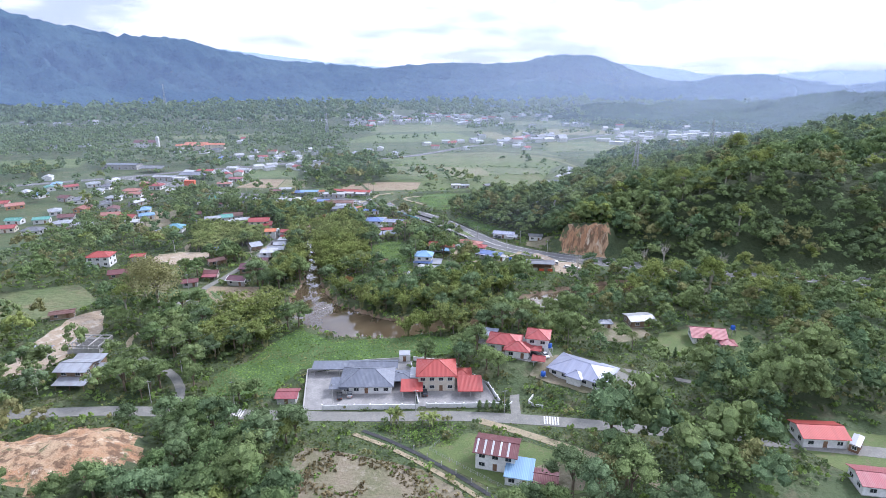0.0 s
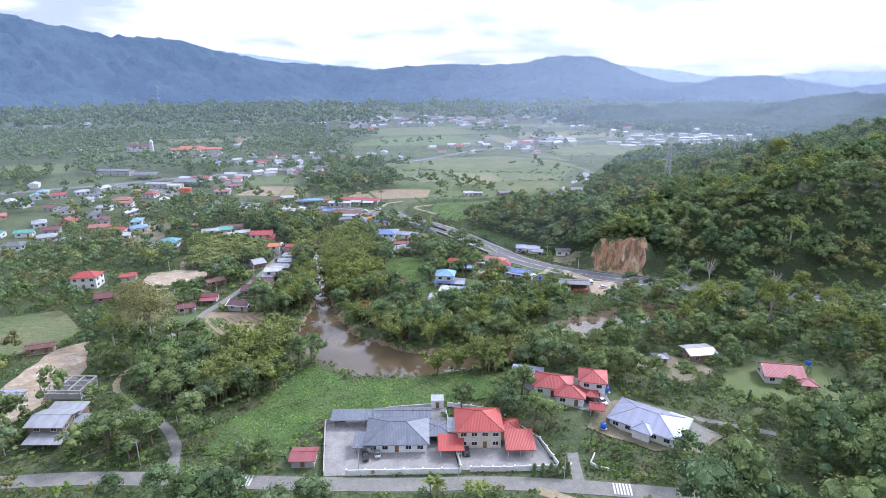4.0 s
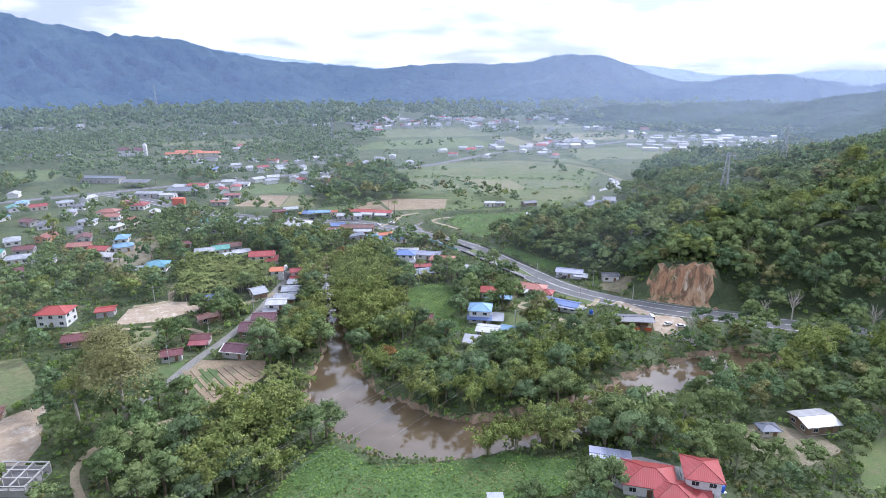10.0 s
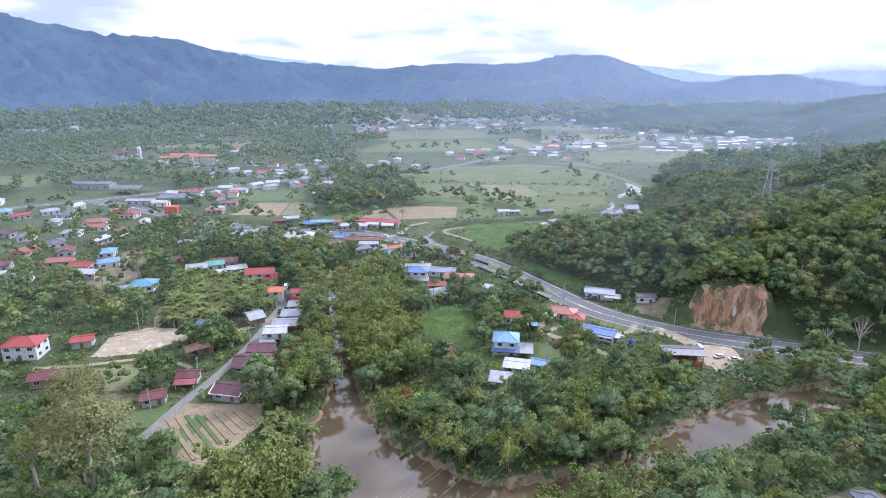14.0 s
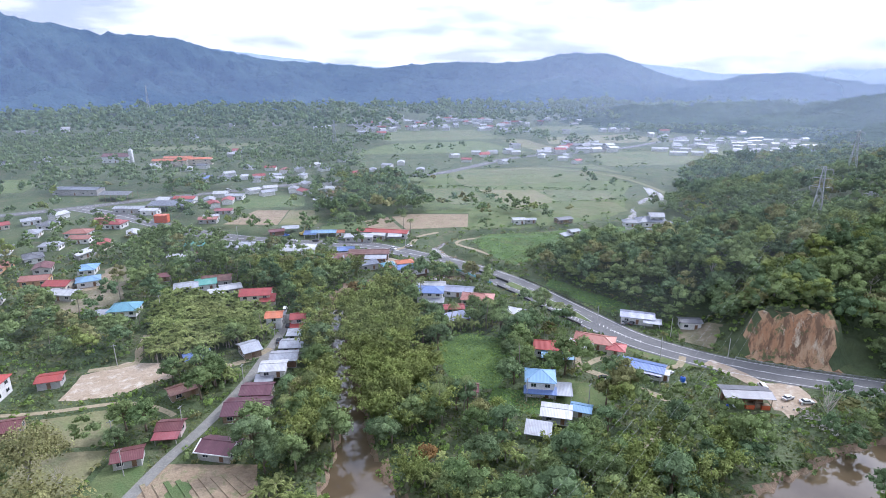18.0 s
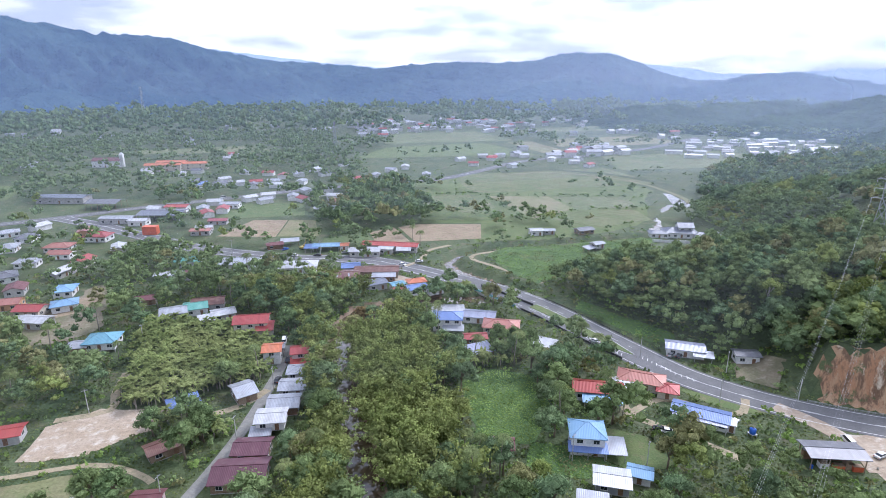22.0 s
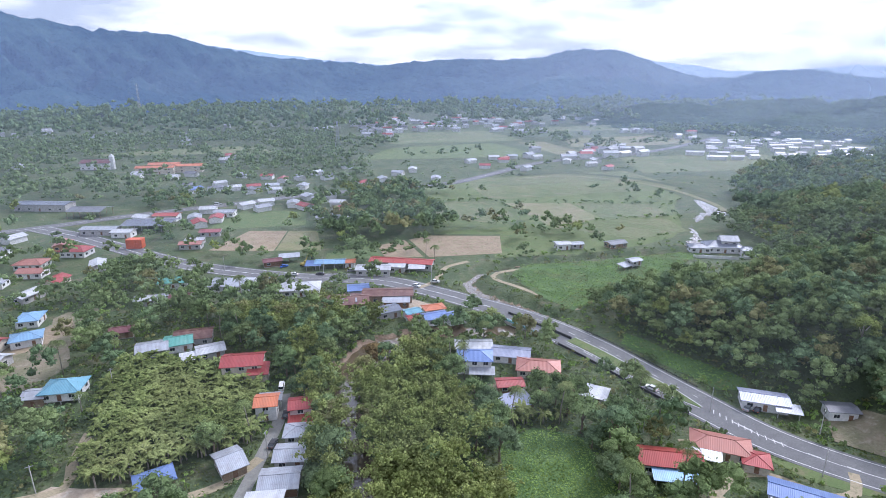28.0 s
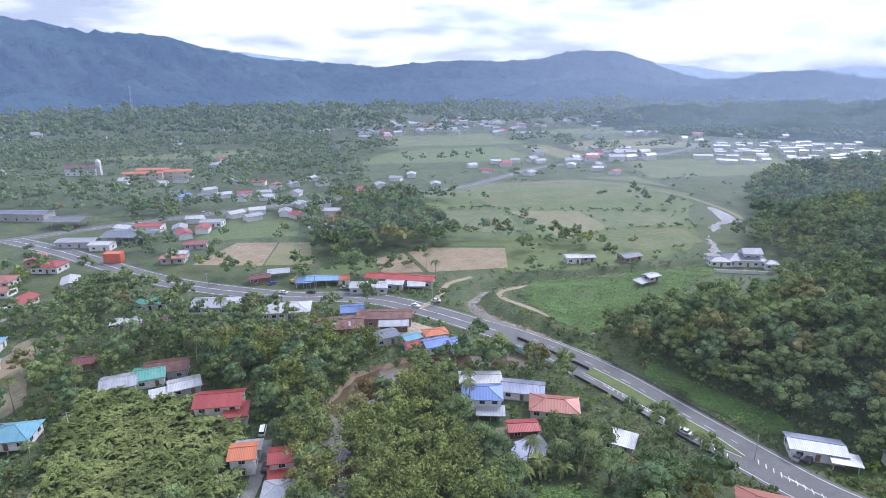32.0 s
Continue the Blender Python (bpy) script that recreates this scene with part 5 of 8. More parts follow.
block(g, 8.5, -3.5, 0, 6, 6, kind="hip", pitch=0.3, roof="red", wall="cream_wall", hs=2.5)
g = house("house", "white house with a long grey-white sheet roof by the highway", 136, 338.5, -32, 13, 7, kind="gable", pitch=0.22, roof="lilac", hs=3.0)
block(g, 6, -4.2, 0, 6, 3.5, kind="mono", pitch=0.12, roof="zinc", hs=2.3, wall="grey_wall", open_sides=True)
house("house", "small white house with a dark flat gabled roof", 153.8, 327.5, -22, 8, 5, kind="gable", pitch=0.18, roof="darkgrey", hs=3.2, every=3)

# --- houses along the lane
house("house", "timber house with a wide purple-maroon roof", -21.5, 307, -10, 13, 9.5, kind="gable", pitch=0.30, roof="purple", wall="timber_wall", hs=2.8)
house("house", "purple-roofed timber house on the lane", -19, 317, -12, 9, 7, kind="gable", pitch=0.32, roof="purple", wall="timber_wall", hs=2.8)
g = house("house", "low house with a purple roof edged in white", -28, 288.5, -25, 9.5, 7, kind="gable", pitch=0.36, roof="purple", wall="grey_wall", hs=2.6)
part("white_barge_board", Shape().slab([(-5.6, -4.3, 2.95), (-5.25, -4.3, 2.95), (-5.25, 0, 4.5), (-5.6, 0, 4.5)], 0.1).slab([(5.3, -4.3, 2.95), (5.6, -4.3, 2.95), (5.6, 0, 4.5), (5.3, 0, 4.5)], 0.1).box(-5.6, 5.6, -4.42, -4.25, 2.7, 3.0), "white_wall", g)
g = house("house", "small pink house with a maroon roof", -43, 302.5, -8, 6.5, 5, kind="gable", pitch=0.34, roof="maroon", wall="pink_wall", hs=2.6, every=2.6)
block(g, 0, -4.2, 0, 6, 3.2, kind="mono", pitch=0.14, roof="pinkred", wall="grey_wall", hs=2.0, open_sides=True)
house("house", "weathered house with a rusty patched roof", -43, 324.5, 25, 9, 5.5, kind="gable", pitch=0.3, roof="rust", wall="timber_wall", hs=2.5)
house("house", "small house with dull red sheets", -52, 291, 5, 7, 5.5, kind="gable", pitch=0.3, roof="maroon", wall="grey_wall", hs=2.5, every=3)
house("house", "dark red low house at the plot's edge", -91, 314, 5, 9, 7, kind="gable", pitch=0.35, roof="maroon", wall="timber_wall", hs=2.6)
g = house("house", "two-storey white house with a bright red hipped roof", -106, 338, -8, 12, 9, storeys=2, hs=2.9, pitch=0.42, roof="brightred")
house("outhouse", "grey blockwork outhouse with a red roof", -88, 342.5, 4, 7, 6, kind="gable", pitch=0.2, roof="brightred", wall="grey_wall", hs=2.8, category="outhouse", every=4)
house("shelter", "open shelter with a bright blue roof by the banana grove", -41.5, 347.5, 18, 8.5, 6, kind="hip", pitch=0.34, roof="blue", wall="timber_wall", hs=2.4, open_sides=True, category="shelter")
g = house("house", "white raised house with a zinc roof on stilts", -14, 328.5, -8, 8, 7, kind="gable", pitch=0.2, roof="whitesheet", hs=2.7, base=1.8, every=2.8)
block(g, -2.5, -4.6, 0, 5, 3, kind="mono", pitch=0.15, roof="zinc", wall="grey_wall", hs=2.2, open_sides=True)
house("house", "house with a pale zinc roof and dark red side", -10.5, 338.5, -8, 9, 7.5, kind="gable", pitch=0.26, roof="zinc", wall="wood", hs=2.8)
house("house", "grey timber house with half-rusted zinc sheets", -23.5, 349.5, 22, 6, 9, kind="gable", pitch=0.3, roof="zinc", wall="timber_wall", hs=2.8)
house("house", "grey house with a zinc roof on the lane", -7.5, 348.5, -10, 8, 7, kind="gable", pitch=0.28, roof="zinc", wall="grey_wall", hs=2.7)
house("house", "grey-walled house with a pale hipped roof", -5.5, 358.5, -8, 7, 6, kind="hip", pitch=0.3, roof="zinc", wall="grey_wall", hs=2.7)
g = house("house", "two-storey house with a bright orange roof", -14.5, 373, -6, 6, 6.5, storeys=2, hs=2.5, kind="gable", pitch=0.3, roof="orange", wall="white_wall")
block(g, 0.5, 4.5, 0, 6, 4, kind="gable", pitch=0.25, roof="zinc", hs=3.5, wall="grey_wall")
g = house("house", "two-storey pink house with a red roof", -4.5, 368.5, -4, 6, 6, storeys=2, hs=2.6, kind="gable", pitch=0.3, roof="red", wall="pink_wall")
block(g, 0, -4.0, 0, 6, 2.4, kind="mono", pitch=0.25, roof="brightred", wall="grey_wall", hs=2.4, open_sides=True)
g = house("house", "two-storey house with a broad red roof and cream gable", -23, 401, -6, 13, 9, storeys=2, hs=2.7, kind="gable", pitch=0.34, roof="red", wall="cream_wall")
block(g, 5.5, -4.5, 0, 6, 5, kind="mono", pitch=0.25, roof="red", hs=3.2, wall="cream_wall")
g = house("house", "raised white house with a teal-blue hipped roof", -78, 400, -4, 11, 9, storeys=1, hs=2.9, base=1.2, pitch=0.44, roof="teal")
block(g, -7.5, -2.0, 0, 6, 6, kind="gable", pitch=0.3, roof="zinc", wall="timber_wall", hs=3.2)
g = house("house", "long house with pale grey and green roof halves", -57, 425, 8, 10, 9, kind="gable", pitch=0.26, roof="zinc", hs=3.0)
block(g, 9.0, 2.0, 0, 9, 9, kind="gable", pitch=0.26, roof="green", hs=3.1)
house("house", "house with a dark rusty red patched roof", -43.5, 432, 0, 13, 9, kind="gable", pitch=0.28, roof="rust", wall="grey_wall", hs=3.2)
g = house("house", "low house with white zinc sheets", -36, 418.5, 12, 9, 7, kind="gable", pitch=0.2, roof="whitesheet", wall="grey_wall", hs=2.8)
block(g, -7.0, -3.0, 0, 6, 5, kind="mono", pitch=0.1, roof="whitesheet", wall="grey_wall", hs=2.3, open_sides=True)
house("house", "small house with a maroon roof among trees", -72, 445, 5, 8, 6, kind="gable", pitch=0.3, roof="maroon", wall="timber_wall", hs=2.6)

# --- riverside houses by the bridge
g = house("house", "two-storey white house with a periwinkle-blue roof", 55.5, 384, -18, 11.5, 8, storeys=2, hs=2.6, kind="hip", pitch=0.40, roof="blue")
block(g, 2.5, -5.8, 0, 7.5, 3.6, kind="mono", pitch=0.12, roof="zinc", wall="grey_wall", hs=2.2, open_sides=True)
house("house", "house with a white sheet roof behind the palms", 59, 396.5, -14, 13, 7, kind="gable", pitch=0.22, roof="whitesheet", wall="grey_wall", hs=3.0)
house("house", "house with a lilac-blue sheet roof", 70.5, 387.5, -26, 13, 7.5, kind="gable", pitch=0.24, roof="lilac", hs=2.8)
house("house", "house with a salmon-red patched roof", 76, 375.5, -24, 14, 8.5, kind="hip", pitch=0.34, roof="salmon", wall="cream_wall", hs=2.9)
house("house", "small house with an orange-red roof and dark doorway", 62.5, 368, -10, 8, 5, kind="gable", pitch=0.26, roof="red", wall="wood", hs=2.5)
house("house", "flat blue sheet roof over a low dwelling among bananas", 60, 357, 10, 10, 6.5, kind="mono", pitch=0.08, roof="lilac", wall="timber_wall", hs=2.6)
house("house", "low building with a white sheet roof beside the highway", 86, 355, -42, 8, 5.5, kind="mono", pitch=0.1, roof="whitesheet", wall="grey_wall", hs=2.8)

# --- the roadside shops at the bend
house("store", "low store with a grey sheet roof", 33, 437, 14, 9.5, 7, kind="gable", pitch=0.24, roof="grey", wall="grey_wall", hs=3.2, category="store")
house("store", "small store with a turquoise sheet roof", 43, 432.5, 14, 6, 5, kind="gable", pitch=0.24, roof="teal", hs=3.0, category="store")
house("stall", "white stall with a red roof", 42.5, 427, 10, 5, 4.4, kind="gable", pitch=0.26, roof="red", hs=2.6, category="stall")
house("store", "store with a bright orange roof", 53, 434.5, 4, 8.5, 5.5, kind="hip", pitch=0.3, roof="orange", hs=2.9, category="store")
house("store", "white shop with a royal-blue roof", 51, 425.5, 8, 9, 6.5, kind="gable", pitch=0.3, roof="blue", hs=3.0, category="store")
house("store", "white shop with a royal-blue hipped roof", 59.5, 424, 12, 7.5, 6.5, kind="gable", pitch=0.3, roof="blue", hs=3.0, category="store")
g = house("market_hall", "large low shed with rusty brown sheet roofs", 16, 451.5, -4, 21, 12, kind="gable", pitch=0.2, roof="rust", wall="timber_wall", hs=3.4, category="hall")
block(g, 20, 4.5, -8, 22, 9, kind="gable", pitch=0.2, roof="rust", wall="timber_wall", hs=3.8)
block(g, 23, -3.5, -8, 11, 4.5, kind="mono", pitch=0.12, roof="zinc", wall="wood", hs=2.8)
for i in range(7):
    part("patch_sheet", Shape().slab([(-9.5 + i * 2.9, -5.2, 4.33), (-8.7 + i * 2.9, -5.2, 4.33), (-8.7 + i * 2.9, -2.0, 4.97), (-9.5 + i * 2.9, -2.0, 4.97)], 0.05), "zinc" if i % 2 else "maroon", g)
block(g, 7, 14, 0, 9, 8, kind="gable", pitch=0.2, roof="blue", wall="grey_wall", hs=3.4)
house("shop_row", "long shop row with a red sheet roof", 51, 498, -24, 33, 8, kind="gable", pitch=0.2, roof="brightred", wall="grey_wall", hs=3.6, category="shop", every=4.2)
g = house("shop_row", "shops with pale pink and white awning roofs", 35, 492, -14, 17, 8, kind="gable", pitch=0.18, roof="whitesheet", wall="grey_wall", hs=3.2, category="shop", every=4.2)
block(g, 12, 3.5, -8, 8, 6, kind="gable", pitch=0.18, roof="whitesheet", wall="grey_wall", hs=3.2, every=4)
house("stall", "small stall with a white sheet roof", 57, 488, -14, 7.5, 5, kind="mono", pitch=0.12, roof="whitesheet", wall="grey_wall", hs=2.8, category="stall", open_sides=True)
g = house("market_stall", "market stalls under blue sheet roofs", 14, 508, -10, 15, 7, kind="gable", pitch=0.2, roof="skyblue", wall="grey_wall", hs=3.0, category="stall", open_sides=True)
block(g, -8.5, -2, 0, 7, 6, kind="mono", pitch=0.1, roof="blue", hs=2.6, open_sides=True)
block(g, 10.5, 0.5, 0, 5, 6, kind="gable", pitch=0.2, roof="orange", hs=2.8)
house("bungalow", "wide white bungalow with a pale grey hipped roof", -34, 488, -14, 20, 11, kind="hip", pitch=0.34, roof="zinc", hs=3.2, every=3)
house("bungalow", "white bungalow with a white hipped roof", -3, 474, -8, 19, 11, kind="hip", pitch=0.36, roof="whitesheet", hs=3.2, every=3)
g = house("house", "pale green house with a green roof", -61, 498, -6, 13, 8, kind="gable", pitch=0.36, roof="green", hs=3.2)
g = house("row_houses", "row of low houses with zinc and maroon roofs", -70, 478, -8, 8, 6, kind="gable", pitch=0.28, roof="whitesheet", wall="grey_wall", hs=2.7)
block(g, 8, 1, 0, 7, 6, kind="gable", pitch=0.28, roof="zinc", wall="grey_wall", hs=2.7)
block(g, 15, 0, 0, 8, 7, kind="gable", pitch=0.3, roof="maroon", wall="grey_wall", hs=2.9)
house("shed", "maroon shed beside an earth yard", -16, 519, 8, 9, 6, kind="gable", pitch=0.24, roof="maroon", wall="wood", hs=2.8, category="shed")
house("shed", "open shed with pale sheets", -7, 524, 0, 10, 5, kind="mono", pitch=0.1, roof="zinc", wall="timber_wall", hs=2.8, category="shed", open_sides=True)
house("house", "white house with a zinc roof among paddies", 148, 506, -6, 8, 6, kind="gable", pitch=0.2, roof="whitesheet", hs=3.4, every=3)
house("shed", "low zinc shed beside the paddy house", 157, 506, -6, 7, 5, kind="gable", pitch=0.2, roof="zinc", wall="grey_wall", hs=2.6, category="shed")
house("house", "grey-roofed timber house by the canal path", 180, 501, 8, 11, 7, kind="gable", pitch=0.24, roof="darkgrey", wall="timber_wall", hs=2.8)
house("hut", "raised hut with a grey zinc roof", 171, 467.5, 12, 6.5, 5, kind="gable", pitch=0.24, roof="zinc", wall="grey_wall", hs=2.6, base=1.0, category="hut", every=2.6)
house("lean_to", "tumbledown lean-to of old zinc", 164.5, 465, 20, 6, 4, kind="mono", pitch=0.15, roof="zinc", wall="timber_wall", hs=1.9, category="shed", open_sides=True)
g = house("mansion", "large house with blue-grey tiled hipped roofs and white walls", 236, 479, -20, 20, 11, storeys=1, hs=3.4, kind="hip", pitch=0.42, roof="grey")
block(g, 3, 1, 0, 9, 8, storeys=2, hs=3.2, pitch=0.5, roof="grey", kind="gable")
block(g, -14, -3, 0, 11, 7, kind="hip", pitch=0.35, roof="grey", hs=3.0)
block(g, 11, -6, 0, 7, 6, kind="hip", pitch=0.4, roof="grey", hs=3.0)
wall_run("garden_wall", [(212, 472), (234, 462), (256, 462), (264, 478)], 1.6, "white_wall", "long white wall in front of the mansion", 5.0)

# --- across the trunk road: depots, market and school
house("depot", "very long low depot with a blue-grey roof", -184, 696, -18, 40, 12, kind="gable", pitch=0.14, roof="grey", wall="grey_wall", hs=5.0, category="depot", every=8)
house("depot", "open hall with a dark sheet roof", -145, 665, -16, 24, 16, kind="gable", pitch=0.2, roof="darkgrey", wall="timber_wall", hs=5.0, category="depot", open_sides=True)
house("market_hall", "broad market hall with a grey-green roof", -95, 616, -14, 30, 18, kind="gable", pitch=0.16, roof="grey", wall="grey_wall", hs=4.5, category="hall", open_sides=True)
house("shop", "shop with a red sheet roof by the trunk road", -89, 638, -14, 16, 9, kind="gable", pitch=0.2, roof="brightred", hs=4, category="shop", every=5)
house("shop", "row of shops with pale roofs", -124, 612, -14, 22, 9, kind="gable", pitch=0.16, roof="zinc", wall="grey_wall", hs=3.6, category="shop", every=5)
house("shop", "shop with a zinc roof and white walls", -108, 601, -14, 12, 8, kind="gable", pitch=0.2, roof="whitesheet", hs=3.6, category="shop", every=5)
box = thing("skip_container", "orange-red steel container standing by the road", "container", pose(-95, 573, 0, 0, 0, -10))
part("box_body", Shape().box(-4.5, 4.5, -2.6, 2.6, 0.2, 5.6), "orangebox", box)
for i in range(10):
    part("rib", Shape().box(-4.4 + i * 0.96, -4.25 + i * 0.96, -2.72, -2.6, 0.2, 5.6), "orangebox", box)
part("door_panel", Shape().box(4.5, 4.58, -2.3, 2.3, 0.4, 5.3), "orangebox", box)
BUILT.append((-95, 573, 0, 5, 4))
house("house", "row of low pink-roofed houses", -63, 564, -8, 12, 7, kind="gable", pitch=0.24, roof="salmon", wall="grey_wall", hs=3)
house("house", "low house with white and pink sheets", -62, 573, -8, 10, 6, kind="gable", pitch=0.2, roof="whitesheet", wall="grey_wall", hs=2.8)
house("house", "house with a red roof beside the fields", -55, 590, -8, 12, 7, kind="gable", pitch=0.24, roof="pinkred", wall="grey_wall", hs=2.8)
house("house", "large white house with a red hipped roof", -124, 566, -16, 14, 10, kind="hip", pitch=0.4, roof="red", hs=3.4)
house("house", "house with a wide orange-red roof", -140, 548, -10, 14, 10, kind="hip", pitch=0.3, roof="salmon", hs=3.0)
house("house", "house with a salmon roof", -134, 532, -10, 12, 8, kind="gable", pitch=0.3, roof="salmon", hs=3.0)
house("house", "house with a green-grey roof by the trunk road", -51, 641, -14, 14, 9, kind="gable", pitch=0.2, roof="zinc", hs=3.4)
ch = house("church", "white church with a dark roof and a slender tower", -200, 888, -12, 30, 13, kind="gable", pitch=0.4, roof="maroon", hs=7, category="church", every=6)
part("bell_tower", Shape().box(14, 18, -3, 1, 0, 13).poly([(13.6, -3.4, 13), (18.4, -3.4, 13), (18.4, 1.4, 13), (13.6, 1.4, 13), (16, -1, 16.5)], [(3, 2, 1, 0), (0, 1, 4), (1, 2, 4), (2, 3, 4), (3, 0, 4)]), "white_wall", ch)
for k, (x, y, w) in enumerate(((-135, 842, 36), (-104, 846, 26), (-130, 862, 30))):
    house("school_block", "long school block with an orange-red roof", x, y, -6, w, 9, storeys=2, hs=3.2, kind="gable", pitch=0.3, roof="orange", wall="cream_wall", category="school", group="school blocks", every=9)
house("hall", "white hall on a rise at the valley's edge", 52, 1190, -10, 30, 14, storeys=2, hs=4, kind="hip", pitch=0.3, roof="whitesheet", category="hall", every=6)

# --- village houses that repeat across the flat
SPOTS = [(-143, 431, 10), (-118, 444, -15), (-151, 410, 20), (-176, 451, 5), (-170, 420, -10), (-106, 447, 15), (-132, 455, 0), (-112, 430, -20), (-158, 436, 12), (-190, 430, 4)]
TOWN = []
for k, (rf, wl, w, d, kd, lab) in enumerate((("zinc", "white_wall", 11, 8, "hip", "white village house with a zinc roof"), ("red", "cream_wall", 11, 8, "gable", "cream village house with a red roof"), ("maroon", "grey_wall", 10, 8, "gable", "grey village house with a maroon roof"),
                                             ("green", "white_wall", 10, 7, "gable", "village house with a faded green roof"), ("darkgrey", "white_wall", 12, 9, "hip", "village house with a dark grey hipped roof"), ("skyblue", "white_wall", 10, 8, "hip", "village house with a pale blue roof"),
                                             ("salmon", "orange_wall", 12, 8, "gable", "orange-walled village house with a salmon roof"), ("whitesheet", "grey_wall", 13, 7, "gable", "long low house with a white sheet roof"))):
    x, y, r = SPOTS[k]
    TOWN.append(house("village_house", lab, x, y, r, w, d, kind=kd, pitch=0.32, roof=rf, wall=wl, hs=3.0, group="village houses", every=3.6))
FAR = [house("far_house", "small pale-walled house in the far valley", -20 - 16 * k, 735, 10 * k, 11, 8, kind="gable", pitch=0.32, roof=rf, wall="white_wall", hs=3.2, group="far houses", win=False) for k, rf in enumerate(("zinc", "red", "whitesheet", "darkgrey", "blue"))]
rt = random.Random(5)


def spread_houses(n, x0, x1, y0, y1, gap, picks, scale=(0.9, 1.15)):
    done = 0
    for _ in range(n * 30):
        x, y = rt.uniform(x0, x1), rt.uniform(y0, y1)
        if any(math.hypot(x - b[0], y - b[1]) < gap + max(b[3], b[4]) for b in BUILT) or any(inside(x, y, o) for o in OPEN) or near_road(x, y) < 9 or float(height(np.float64(x), np.float64(y))) > 1:
            continue
        src = TOWN[rt.choice(picks)] if y < 600 else FAR[(0, 1, 2, 2, 3, 4, 1, 2)[rt.choice(picks)]]
        copy_thing(src, pose(x, y, 0, 0, 0, rt.uniform(-35, 35) + rt.choice((0, 90))))
        BUILT.append((x, y, 0, 7, 7))
        done += 1
        if done == n:
            return


def near_road(x, y):
    return min(float(strip_dist(np.float64(x), np.float64(y), r)[0]) - r[0][2] for r in ROADS)


for k in (8, 9):
    x, y, r = SPOTS[k]
    copy_thing(TOWN[k - 8], pose(x, y, 0, 0, 0, r))
    BUILT.append((x, y, 0, 7, 7))
spread_houses(44, -320, -100, 450, 640, 7, (0, 1, 2, 3, 4, 5, 6, 7))
spread_houses(16, -70, 40, 606, 690, 7, (0, 1, 7))
spread_houses(20, -120, 140, 716, 830, 9, (0, 1, 4, 7))
spread_houses(12, 190, 330, 745, 850, 10, (0, 1, 7, 7))
# the far town: houses too small to tell apart, in one object
ft, fm = Shape(), []
for x0, x1, y0, y1, n in ((110, 420, 1090, 1420, 110), (430, 900, 940, 1300, 90), (-520, 60, 1060, 1330, 12), (230, 420, 800, 900, 26), (-420, -60, 820, 930, 8)):
    for _ in range(n):
        hx, hy, w, d, hh, a = rt.uniform(x0, x1), rt.uniform(y0, y1), rt.uniform(4, 9), rt.uniform(3.5, 5), rt.uniform(3, 6), rt.uniform(-0.5, 0.5)
        if any(inside(hx, hy, o) for o in OPEN):
            continue
        c, s_ = math.cos(a), math.sin(a)
        b = lambda u, v, zz: (hx + u * c - v * s_, hy + u * s_ + v * c, zz)
        ft.poly([b(-w, -d, 0), b(w, -d, 0), b(w, d, 0), b(-w, d, 0), b(-w, -d, hh), b(w, -d, hh), b(w, d, hh), b(-w, d, hh)], [(0, 1, 5, 4), (1, 2, 6, 5), (2, 3, 7, 6), (3, 0, 4, 7)])
        ft.poly([b(-w - 0.8, -d - 0.8, hh), b(w + 0.8, -d - 0.8, hh), b(w + 0.8, d + 0.8, hh), b(-w - 0.8, d + 0.8, hh), b(-w - 0.8, 0, hh + 2.2), b(w + 0.8, 0, hh + 2.2)], [(0, 1, 5, 4), (2, 3, 4, 5), (1, 2, 5), (3, 0, 4), (3, 2, 1, 0)])
        fm += [0] * 4 + [rt.choice((1, 1, 1, 2, 2, 3, 4))] * 5
tagged(new("far_town", mesh_of("far_town", ft.v, ft.f, ["white_wall", "whitesheet", "zinc", "red", "darkgrey"], index=fm)), "scattered white houses of the far town", "town", kind="stuff")
TERRACES = [house("terrace_houses", "terrace of white houses with " + lab + " roofs", 470 + 30 * k, 812 - 12 * k, -26, w, 8, hs=3.6, kind="gable", pitch=0.3, roof=rf, group="terraces of the estate", category="terrace", win=False) for k, (rf, lab, w) in enumerate((("whitesheet", "pale", 20), ("zinc", "zinc", 13), ("darkgrey", "dark grey", 11), ("whitesheet", "white", 9)))]
for k in range(48):
    if rt.random() < 0.22:
        continue
    copy_thing(TERRACES[(0, 1, 3, 2, 1, 0, 3, 1, 2)[k % 9]], pose(470 + (k % 8) * 25 + 20 * (k // 8) + rt.uniform(-9, 9), 778 - (k % 8) * 6 + (k // 8) * 26 + rt.uniform(-9, 9), 0, 0, 0, -26 + rt.uniform(-22, 22)))
for k in range(6):
    BUILT.append((555 + 20 * k, 757 + 26 * k, -0.2, 90, 9))

